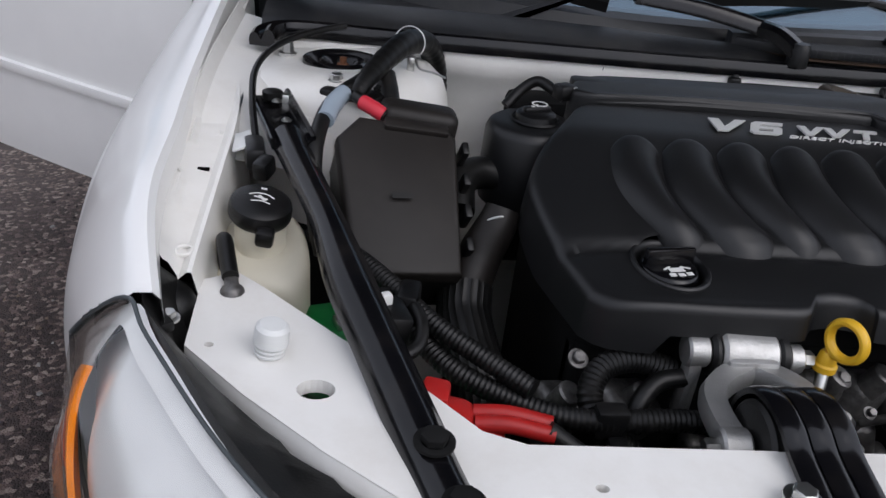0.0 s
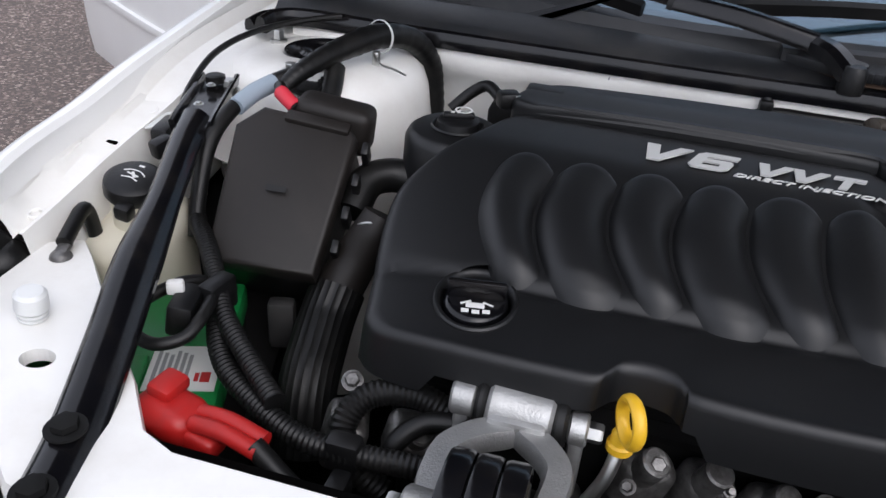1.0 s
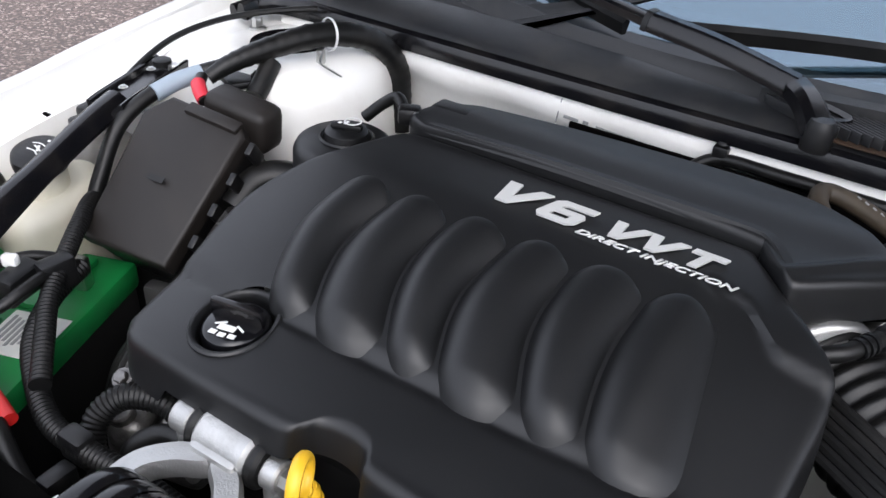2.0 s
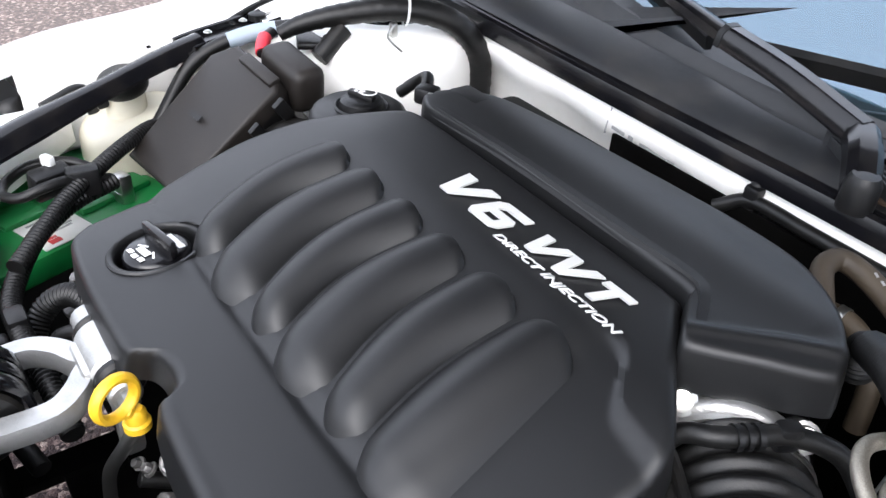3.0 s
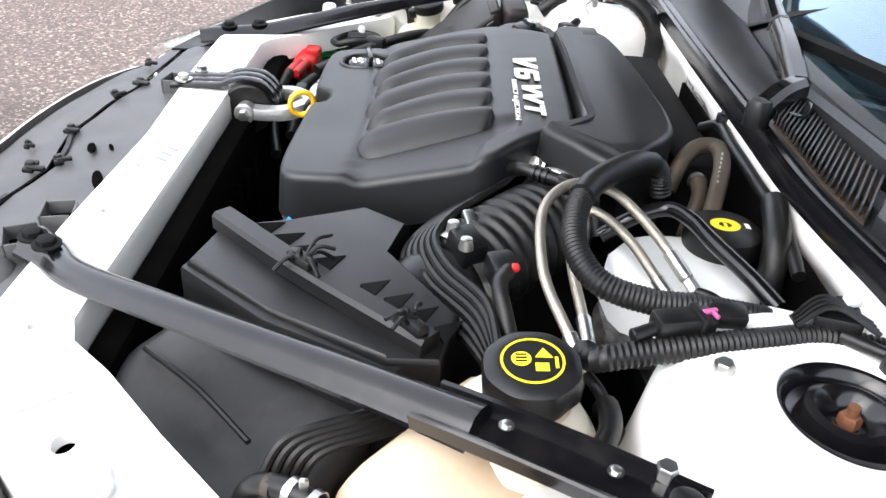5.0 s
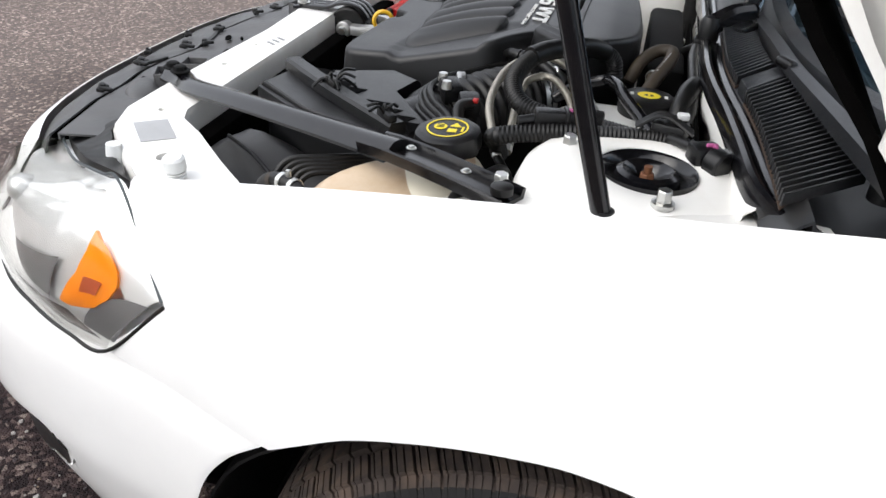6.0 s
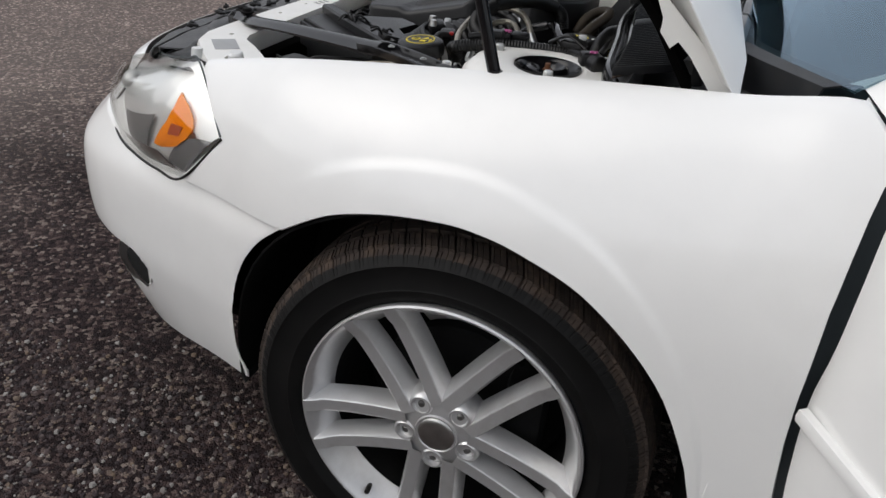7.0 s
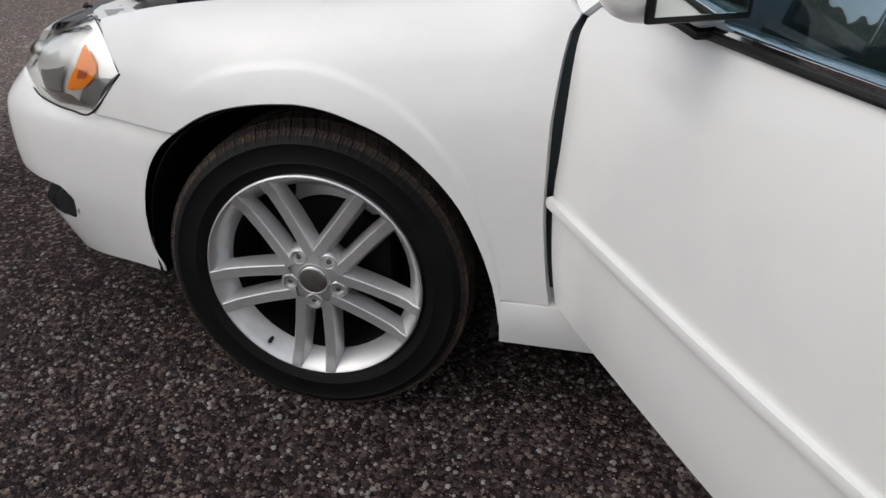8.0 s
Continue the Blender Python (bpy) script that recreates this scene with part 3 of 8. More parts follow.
# ---- wheels ----
def tyre_mesh():
    prof = [(0.243, -0.098), (0.250, -0.108), (0.262, -0.1135), (0.270, -0.1165), (0.273, -0.1180), (0.276, -0.1165), (0.295, -0.1190), (0.312, -0.1165), (0.3145, -0.1180), (0.317, -0.1160), (0.330, -0.108), (0.338, -0.098)]
    ribs = [(-0.098, 0.343), (-0.062, 0.347), (-0.061, 0.339), (-0.054, 0.339), (-0.053, 0.348), (-0.020, 0.349), (-0.019, 0.340), (-0.011, 0.340), (-0.010, 0.349),
            (0.010, 0.349), (0.011, 0.340), (0.019, 0.340), (0.020, 0.349), (0.053, 0.348), (0.054, 0.339), (0.061, 0.339), (0.062, 0.347), (0.098, 0.343)]
    full = [(r, h, 0) for r, h in prof] + [(r, h, 1) for h, r in ribs] + [(r, -h, 0) for r, h in prof[::-1]]
    n = 80
    angles, groove = [], []
    for i in range(n):
        a = 2 * math.pi * i / n
        w = 2 * math.pi / n
        for f, g in ((0, 0), (0.20, 0), (0.22, 0.5), (0.26, 0.5), (0.28, 0), (0.58, 0), (0.61, 1), (0.70, 1), (0.73, 0), (0.86, 0), (0.88, 0.6), (0.91, 0.6), (0.93, 0)):
            angles.append(a + w * f)
            groove.append(g)
    bm = bmesh.new()
    rings = []
    for r, h, t in full:
        ring = []
        for a, g in zip(angles, groove):
            rr, aa = r, a
            if t:
                if g == 1 or (g and abs(h) > 0.061):
                    rr -= 0.009 * (g if abs(h) > 0.03 else 0.7)
                aa = a + 0.10 * abs(h) / 0.1
            elif g and r > 0.325:
                rr -= 0.007 * g * (r - 0.325) / 0.013
                aa = a + 0.10
            elif r > 0.31:
                aa = a + 0.10
            ring.append(bm.verts.new((rr * math.cos(aa), rr * math.sin(aa), h)))
        rings.append(ring)
    m = len(angles)
    for k, (a, b) in enumerate(zip(rings, rings[1:])):
        tread = len(prof) - 2 <= k < len(prof) - 1 + len(ribs)
        for i in range(m):
            f = bm.faces.new((a[i], a[(i + 1) % m], b[(i + 1) % m], b[i]))
            f.material_index = 1 if tread else 0
    # outer face towards +x
    return moved(bm, pose(0, 0, 0, 0, -90, 0))


def rim_mesh():
    """The barrel and its lip, outer face at h = 0."""
    prof = [(0.247, 0.004), (0.2465, 0.010), (0.243, 0.012), (0.238, 0.009), (0.232, 0.001), (0.224, -0.010), (0.212, -0.034), (0.2085, -0.040), (0.2095, -0.043), (0.222, -0.036), (0.24, -0.02)]
    return lathe(prof, 72, "x", close=True)


def barrel_mesh():
    return lathe([(0.209, -0.0405), (0.2075, -0.06), (0.203, -0.15), (0.20, -0.19), (0.21, -0.19), (0.214, -0.05)], 72, "x", close=True)


def spoke(s):
    """One of two near-parallel spokes with a flat face and steep flanks."""
    rows = []
    for k in range(13):
        t = k / 12
        r = 0.050 + (0.238 - 0.050) * t
        off = s * (0.0290 + 0.0125 * t)
        w = 0.0170 - 0.0006 * t
        top = 0.005 - 0.006 * math.sin(math.pi * t) + (0.004 if t > 0.9 else 0)
        depth = 0.040 - 0.008 * t
        end = max(0, (t - 0.82) / 0.18)
        face, lift = w * 0.66, 0.004 * end
        rows.append([(top - depth, off - w * 1.30, r), (top - 0.015, off - w * 1.08, r), (top - 0.0012 + lift, off - face - 0.0012, r), (top + lift, off - face + 0.0008, r), (top + lift, off + face - 0.0008, r),
                     (top - 0.0012 + lift, off + face + 0.0012, r), (top - 0.015, off + w * 1.08, r), (top - depth, off + w * 1.30, r)])
    return sheet(rows, closed=True)


def make_wheel(at, sx):
    bm = lathe([(0.0, 0.006), (0.033, 0.006), (0.0345, 0.0075), (0.0365, 0.0075), (0.038, 0.004), (0.052, 0.0015), (0.068, -0.003), (0.079, -0.012), (0.082, -0.022), (0.082, -0.045), (0, -0.045)], 48, "x")
    hub = link(bm, "wheel", ALLOY, car, "silver alloy wheel with five paired spokes and road tyre")
    # the barrel's dark colour holds brake dust and the shade inside the rim
    kids = [("tyre", moved(tyre_mesh(), pose(-0.105, 0, 0)), [TYRE, TREAD], "black road tyre with dusty tread"),
            ("rim", rim_mesh(), ALLOY, "silver machined rim lip"),
            ("barrel", barrel_mesh(), DARK, "rim barrel darkened for brake dust and shade"),
            ("hub_cap", lathe([(0, 0.0105), (0.024, 0.0100), (0.030, 0.0088), (0.0318, 0.0072), (0.0318, 0.005)], 40, "x"), STEEL, "grey centre cap"),
            ("brake_disc", lathe([(0, -0.10), (0.145, -0.10), (0.147, -0.103), (0.147, -0.122), (0, -0.122)], 48, "x"), DARK, "dark brake disc"),
            ("brake_drum_back", lathe([(0, -0.17), (0.2, -0.17), (0.2, -0.18), (0, -0.18)], 32, "x"), DARK, ""),
            ("caliper", cbox((0.07, 0.07, 0.16), (-0.10, 0.125, 0.02), 0.015), DARK, "grimy dark caliper"),
            ("valve", rod((-0.018, -0.122, -0.188), (0.006, -0.118, -0.182), 0.005), RUBBER, "black rubber valve")]
    for nm, b, mt, lab in kids:
        part(nm, b, mt, hub, lab)
    for k in range(5):
        a = radians(-39 + 72 * k)      # about the axle, from upright
        m = pose(0, 0, 0, math.degrees(a), 0, 0)
        for s in (-1, 1):
            part("spoke", moved(spoke(s), m), ALLOY, hub, smooth=22)
        nut = lathe([(0, 0.002), (0.0045, 0.002), (0.0072, -0.001), (0.0078, -0.005), (0.0078, -0.02)], 12, "x")
        cup = lathe([(0.0122, -0.014), (0.0128, -0.002), (0.0145, 0.0045), (0.0175, 0.0050), (0.0205, 0.0020), (0.0235, -0.008), (0.026, -0.022)], 28, "x")
        # dark floor paints the shade at the bottom of the nut cup
        floor_ = lathe([(0.0125, -0.0065), (0, -0.0065)], 24, "x")
        p = m @ Vector((0, 0, 0.0575))
        part("lug_cup", moved(cup, Matrix.Translation(p)), ALLOY, hub)
        part("cup_floor", moved(floor_, Matrix.Translation(p)), DARK, hub, "nut recess floor, shade in its dark colour")
        part("lug_nut", moved(nut, Matrix.Translation(p)), DULLALUM, hub, "dull steel wheel nut")
    turn = pose(*at) if sx > 0 else pose(*at, 0, 0, 180)
    hub.matrix_basis = turn
    hub.matrix_parent_inverse = car.matrix_basis.inverted()
    return hub


for y in (1.0, 3.807):
    make_wheel((0.880, y, 0.342), 1)
    make_wheel((2 * CX - 0.880, y, 0.342), -1)

# wheel housing
def make_liner(yc=1.0):
    rows = []
    for k in range(33):
        a = radians(-18 + 216 * k / 32)
        ry = 0.425 if math.cos(a) < 0 else 0.415
        y, z = yc + ry * math.cos(a), 0.345 + 0.400 * math.sin(a)
        xo = interp([(0.56, 0.775), (0.60, 0.80), (0.68, 0.835), (0.78, 0.865), (0.9, 0.878), (1.3, 0.885), (1.42, 0.88)], y)
        rows.append([(CX + x, y, max(0.262, z)) for x in (xo, xo - 0.06, 0.64, 0.50)])
    out = sheet(rows, 0.004)
    wall = bmesh.new()
    wall.faces.new([wall.verts.new((CX + 0.50, yc + 0.43 * math.cos(radians(a)), max(0.16, 0.345 + 0.41 * math.sin(radians(a))))) for a in range(-18, 199, 12)])
    return join(out, wall)


for bm_ in both(make_liner):
    part("wheel_liner", bm_, DARK, car, "black wheel housing liner")

# ---- sills, doors, cabin ----
def make_sill():
    rows = []
    for y in (1.4185, 1.43, 1.55, 1.555, 1.5585, 1.56, 2.4, 3.33):
        rows.append([(CX + x, y, z) for x, z in ((0.80, 0.385), (0.885, 0.372), (0.898, 0.366), (0.902, 0.34), (0.897, 0.30), (0.886, 0.262), (0.86, 0.250), (0.76, 0.245))])
    return sheet(rows, 0.003)


for bm_ in both(make_sill):
    part("sill", bm_, WHITE, car, "white painted rocker sill")

DOOR_L = 1.12


def door_profile(z):
    """How far the skin stands out at a height."""
    return curve([(0.38, -0.010), (0.44, -0.002), (0.52, 0.002), (0.62, 0.002), (0.75, -0.006), (0.86, -0.022), (0.93, -0.042), (0.985, -0.062)], z)


def make_door():
    """Built along +y from its hinge at the origin, skin towards +x."""
    rows = []
    zs = [0.385 + (0.978 - 0.385) * k / 26 for k in range(27)]
    for z in zs:
        front = curve([(0.385, 0.0), (0.45, -0.006), (0.5, -0.012), (0.62, -0.022), (0.70, -0.017), (0.786, -0.022), (0.856, -0.032), (0.91, -0.042), (0.935, -0.034), (0.957, -0.004), (0.978, 0.05)], z)
        row = []
        for k in range(13):
            t = k / 12
            d = front + (DOOR_L - front) * t
            bulge = 0.012 * math.sin(math.pi * min(1, max(0, t)))
            nose = -0.006 * max(0, 1 - (d - front) / 0.02)
            row.append((door_profile(z) + bulge + nose, d, z))
        rows.append(row)
    skin = sheet(rows)
    inner = sheet([[(door_profile(z) - 0.075, r[0][1] + 0.012, z), (door_profile(z) - 0.075, r[-1][1], z)] for z, r in zip(zs, rows)])
    frontface = sheet([[r[0], (r[0][0] - 0.03, r[0][1] + 0.004, z), (door_profile(z) - 0.075, r[0][1] + 0.012, z)] for z, r in zip(zs, rows)])
    low = sheet([[(p[0], p[1], 0.385) for p in rows[0]], [(p[0] - 0.07, p[1], 0.385) for p in rows[0]]])
    back = sheet([[r[-1], (door_profile(z) - 0.075, r[-1][1], z)] for z, r in zip(zs, rows)])
    return join(skin, inner, frontface, low, back)


def build_door(sx, hinge, swing):
    d = link(make_door(), "door", WHITE, car, "white front door standing wide open")
    strip = sweep([(door_profile(0.600) + 0.006 + 0.012 * math.sin(math.pi * t / 10), -0.016 + (DOOR_L + 0.008) * t / 10, 0.600) for t in range(11)], [(0.004, -0.0095), (0.006, 0.0), (0.004, 0.0095), (-0.008, 0.0115), (-0.008, -0.0115)], 2)
    part("moulding", strip, WHITE, d, "white body-side moulding strip")
    belt = sweep([(-0.062 + 0.012 * math.sin(math.pi * t / 8), 0.09 + (DOOR_L - 0.09) * t / 8, 0.990) for t in range(9)], [(0.008, -0.004), (0.009, 0.003), (0.004, 0.006), (-0.012, 0.006), (-0.012, -0.004)], 2)
    part("belt_trim", belt, CHROME, d, "bright chrome belt trim")
    seal = sweep([(-0.055 + 0.012 * math.sin(math.pi * t / 8), 0.075 + (DOOR_L - 0.075) * t / 8, 0.979) for t in range(9)], circle(0.007, 8), 2)
    part("belt_seal", seal, RUBBER, d, "black rubber belt seal")
    gl = sheet([[(-0.072 - 0.20 * (z - 0.98), y0, z), (-0.072 - 0.20 * (z - 0.98), DOOR_L - 0.02, z)] for z, y0 in ((0.975, 0.14), (1.10, 0.28), (1.25, 0.47), (1.38, 0.66), (1.42, 0.75))], 0.004)
    part("window_glass", gl, SCREEN, d, "tinted door window glass")
    fr = [(-0.066 - 0.20 * (z - 0.98), y, z) for y, z in ((0.07, 0.985), (0.25, 1.10), (0.44, 1.25), (0.64, 1.395), (0.80, 1.435), (1.09, 1.44))]
    part("window_frame", sweep(fr, [(-0.012, -0.022), (0.012, -0.022), (0.014, 0.012), (-0.010, 0.018)], 6), BLACK, d, "black window frame")
    mm = Matrix.Translation((0.036, 0.324, 1.064))
    part("mirror_housing", moved(cbox((0.19, 0.105, 0.112), (0, 0, 0), 0.045, seg=6), mm), WHITE, d, "white door mirror housing")
    part("mirror_bezel", moved(cbox((0.152, 0.010, 0.092), (-0.012, 0.0500, -0.003), 0.0045), mm), BLACK, d, "black mirror bezel")
    part("mirror_glass", moved(cbox((0.134, 0.004, 0.076), (-0.012, 0.0545, -0.002), 0.0015), mm), SKYMIRROR, d, "mirror glass reflecting the sky")
    part("mirror_foot", cbox((0.05, 0.11, 0.045), (-0.045, 0.262, 1.016), 0.014, (-8, 0, 0)), GREYWHITE, d, "pale mirror foot")
    part("mirror_gasket", cbox((0.05, 0.16, 0.012), (-0.046, 0.235, 0.991), 0.004, (-8, 0, 0)), RUBBER, d, "black mirror foot gasket")
    # hang it
    m = pose(*hinge, 0, 0, -swing)
    if sx < 0:
        for o in (d, *d.children):
            for v in o.data.vertices:
                v.co.x = -v.co.x
            o.data.flip_normals()
        m = pose(2 * CX - hinge[0], hinge[1], hinge[2], 0, 0, swing)
    d.matrix_basis = m
    return d


build_door(1, (0.935, 1.515, 0), 59)
build_door(-1, (0.935, 1.515, 0.03), 56)


def make_gap():
    """The door shut face behind the fender."""
    rows = []
    for z in [0.37 + 0.6 * k / 14 for k in range(15)]:
        xs = curve([(0.37, 0.875), (0.64, 0.90), (0.8, 0.875), (0.9, 0.835), (0.97, 0.79)], z)
        rows.append([(CX + xs - 0.03, 1.478, z), (CX + xs - 0.04, 1.52, z), (CX + xs - 0.06, 1.57, z), (CX + xs - 0.16, 1.60, z)])
    return sheet(rows, 0.003)


for bm_ in both(make_gap):
    part("door_jamb", bm_, GASKET, car, "dark door shut with rubber seal")

# windscreen, pillars, roof and the closed rear
SCREEN_LOW = [(-0.74, 1.46, 0.985), (-0.55, 1.345, 0.972), (-0.3, 1.265, 0.962), (0, 1.24, 0.958), (0.3, 1.265, 0.962), (0.55, 1.345, 0.972), (0.74, 1.46, 0.985)]
SCREEN_TOP = [(-0.56, 2.08, 1.405), (-0.4, 2.02, 1.425), (-0.2, 1.985, 1.435), (0, 1.975, 1.438), (0.2, 1.985, 1.435), (0.4, 2.02, 1.425), (0.56, 2.08, 1.405)]
lo, hi = spline([(CX + x, y, z) for x, y, z in SCREEN_LOW], 5), spline([(CX + x, y, z) for x, y, z in SCREEN_TOP], 5)
rows = [[a.lerp(b, k / 10) + Vector((0, -0.006, 0.008)) * math.sin(math.pi * k / 10) for a, b in zip(lo, hi)] for k in range(11)]
part("windscreen", sheet(rows, 0.005), SCREEN, car, "tinted windscreen reflecting pale sky")


PILLAR = [[(0.722, 1.455, 0.988), (0.729, 1.470, 0.990), (0.776, 1.501, 0.966), (0.814, 1.527, 0.932), (0.796, 1.546, 0.922)],
          [(0.715, 1.540, 1.035), (0.724, 1.550, 1.040), (0.765, 1.570, 1.020), (0.792, 1.598, 0.988), (0.772, 1.612, 0.980)],
          [(0.693, 1.700, 1.150), (0.702, 1.708, 1.155), (0.735, 1.720, 1.140), (0.755, 1.742, 1.108), (0.735, 1.755, 1.100)],
          [(0.640, 1.890, 1.282), (0.650, 1.898, 1.290), (0.675, 1.908, 1.280), (0.694, 1.928, 1.252), (0.672, 1.940, 1.242)],
          [(0.556, 2.075, 1.402), (0.566, 2.085, 1.415), (0.590, 2.095, 1.420), (0.614, 2.115, 1.395), (0.590, 2.125, 1.382)]]


def make_pillar():
    cols = [spline(c, 6) for c in zip(*PILLAR)]
    front = sheet([[(CX + p.x, p.y, p.z) for p in r] for r in zip(*cols)])
    a = [(CX + 0.585, 2.08, 1.400), (CX + 0.57, 2.5, 1.465), (CX + 0.56, 3.1, 1.45), (CX + 0.60, 3.6, 1.28), (CX + 0.66, 4.0, 1.05)]
    return join(front, sweep(a, [(-0.035, -0.02), (0.03, -0.03), (0.035, 0.0), (0.0, 0.022), (-0.035, 0.02)], 6))


def make_pillar_seal():
    a = [(CX + r[3][0] - 0.012, r[3][1] + 0.020, r[3][2] - 0.012) for r in PILLAR]
    return sweep(a, [(-0.016, -0.014), (0.016, -0.016), (0.016, 0.008), (-0.014, 0.012)], 6)


for bm_ in both(make_pillar):
    part("pillar", bm_, WHITE, car, "white windscreen pillar and roof rail")
for bm_ in both(make_pillar_seal):
    part("pillar_seal", bm_, material("grey_seal", (0.20, 0.23, 0.25), 0.5), car, "blue-grey rubber seal along the pillar")
rows = [[(CX + 0.56 * s, 2.02 + 0.09 * s * s + (3.1 - 2.02 - 0.09 * s * s) * k / 8, 1.442 - 0.035 * s * s + 0.045 * math.sin(math.pi * k / 8)) for s in [j / 6 - 1 for j in range(13)]] for k in range(9)]
part("roof", sheet(rows, 0.012), WHITE, car, "white roof panel")
rows = [[(CX + (0.56 + 0.10 * k / 6) * s, 3.1 + 0.85 * k / 6, 1.44 - 0.38 * k / 6 - 0.03 * s * s) for s in [j / 6 - 1 for j in range(13)]] for k in range(7)]
part("rear_window", sheet(rows, 0.005), SCREEN, car, "tinted rear window")
rear = []
for y, hw, zt in ((2.66, 0.905, 0.98), (3.2, 0.905, 0.99), (3.8, 0.90, 1.0), (4.3, 0.87, 1.02), (4.8, 0.80, 1.0), (4.98, 0.72, 0.93)):
    rear.append([(CX + hw * a, y + 0.0 * abs(a), z) for a, z in ((-0.97, 0.25), (-1, 0.4), (-1, 0.62), (-0.96, 0.85), (-0.86, zt - 0.02), (-0.6, zt + 0.02), (0, zt + 0.04), (0.6, zt + 0.02), (0.86, zt - 0.02), (0.96, 0.85), (1, 0.62), (1, 0.4), (0.97, 0.25))])
bm_ = sheet(rear)
bm_.faces.new([v for v in sorted((v for v in bm_.verts if v.co.y > 4.97), key=lambda v: math.atan2(v.co.z - 0.6, v.co.x - CX))])
part("rear_body", bm_, WHITE, car, "white rear body")
part("floor_pan", cbox((1.5, 3.3, 0.04), (CX, 3.1, 0.30), 0.01), DARK, car, "dark underbody floor")
part("dashboard", join(cbox((1.46, 0.42, 0.28), (CX, 1.72, 0.84), 0.06, (-8, 0, 0), 4), cbox((1.5, 0.05, 0.65), (CX, 1.52, 0.60), 0.01)), INTERIOR, car, "dark grey dashboard")


def seat_back(x):
    return join(cbox((0.48, 0.13, 0.62), (x, 2.62, 0.86), 0.05, (-18, 0, 0), 4), cbox((0.26, 0.09, 0.18), (x, 2.74, 1.24), 0.04, (-14, 0, 0), 4), cbox((0.50, 0.52, 0.16), (x, 2.32, 0.52), 0.06, (4, 0, 0), 4))


for x in (-0.37, 0.37):
    part("front_seat", seat_back(CX + x), INTERIOR, car, "dark grey front seat")

# ---- the raised bonnet and its stay ----
HOOD_UP = radians(54)


def hood_point(s, x, lift):
    """s metres from the hinge along the panel, lift out of its plane."""
    d, n = Vector((0, -math.cos(HOOD_UP), math.sin(HOOD_UP))), Vector((0, math.sin(HOOD_UP), math.cos(HOOD_UP)))
    return Vector((CX + x, 1.352, 0.962)) + d * s + n * lift


def hood_half(s):
    return curve([(0, 0.757), (0.3, 0.755), (0.6, 0.745), (0.9, 0.70), (1.1, 0.62), (1.27, 0.50)], s)


def hood_back(s, a):
    """The rear edge bows forward in the middle, as the windscreen's foot does."""
    c = 0.23 * (1 - a * a)
    return c + s * (1 - c / 1.27)


rows_out = []
for k in range(25):
    s = 1.27 * k / 24
    hw = hood_half(s)
    row = []
    for j in range(25):
        a = -1 + j / 12
        sag = 0.035 - 0.045 * a * a - 0.02 * (s / 1.27) ** 2 * 1.5
        row.append(hood_point(hood_back(s, a), hw * a, sag + (-0.018 if abs(a) > 0.99 else 0)))
    rows_out.append(row)
hood = part("bonnet", sheet(rows_out, 0.0015), WHITE, car, "white bonnet propped open")
rim_pts = []
for k in range(25):
    s = 0.02 + 1.22 * k / 24
    hw = hood_half(s) - 0.015
    row = []
    for j in range(25):
        a = -1 + j / 12
        frame_ = 1 if (abs(a) > 0.86 or s < 0.12 or s > 1.12) else 0
        rib = 1 if min(abs(abs(a) - 0.42), 1) < 0.06 else 0
        d = -0.055 if frame_ else (-0.035 if rib else -0.012)
        if abs(a) > 0.99:
            d = -0.02
        row.append(hood_point(hood_back(s, a), hw * a, 0.035 - 0.045 * a * a - 0.03 * (s / 1.27) ** 2 + d))
    rim_pts.append(row)
part("inner_panel", sheet(rim_pts, 0.002), BAYWHITE, hood, "cream-white inner bonnet frame")
rows = []
for k in range(13):
    t = 0.03 + 1.17 * k / 12
    rows.append([hood_point(hood_back(t, j / 8 - 1), (hood_half(t) - 0.055) * (j / 8 - 1), 0.035 - 0.045 * (j / 8 - 1) ** 2 - 0.03 * (t / 1.27) ** 2 - 0.072 + 0.012 * math.sin(k * 2.1) * math.sin(j * 1.7) * 0.4) for j in range(17)])
part("sound_liner", sheet(rows, 0.012), VOID, hood, "black felt sound liner")
HINGE = [(1.300, 0.935), (1.255, 0.990), (1.237, 1.007), (1.228, 0.995), (1.211, 1.015), (1.212, 1.034), (1.198, 1.062), (1.165, 1.102), (1.10, 1.19), (1.118, 1.196), (1.180, 1.100), (1.208, 1.062), (1.253, 1.021), (1.29, 0.990), (1.335, 0.940)]
for bm_ in both(lambda: moved(prism(HINGE, 0.0, 0.006, 0.001), Matrix(((0, 0, 1, 0.744), (1, 0, 0, 0), (0, 1, 0, 0), (0, 0, 0, 1))))):
    part("hinge", bm_, BAYWHITE, hood, "white bonnet hinge arm")
stay = thing("bonnet_stay", (0.786, 0.998, 0.925), "black gas strut holding the bonnet open above the fender", "strut")
part("cylinder", rod((0.776, 0.998, 0.928), (0.7655, 0.815, 1.50), 0.0094, 20), GLOSSBLACK, stay, "black strut cylinder")
part("piston_rod", rod((0.7655, 0.815, 1.50), (0.752, 0.700, 1.865), 0.006), STEEL, stay, "steel piston rod")
part("lower_socket", lathe([(0, -0.008), (0.009, -0.008), (0.0105, 0.0), (0.009, 0.008), (0, 0.008)], 20, at=(0.777, 1.001, 0.924)), BLACK, stay, "black ball socket")
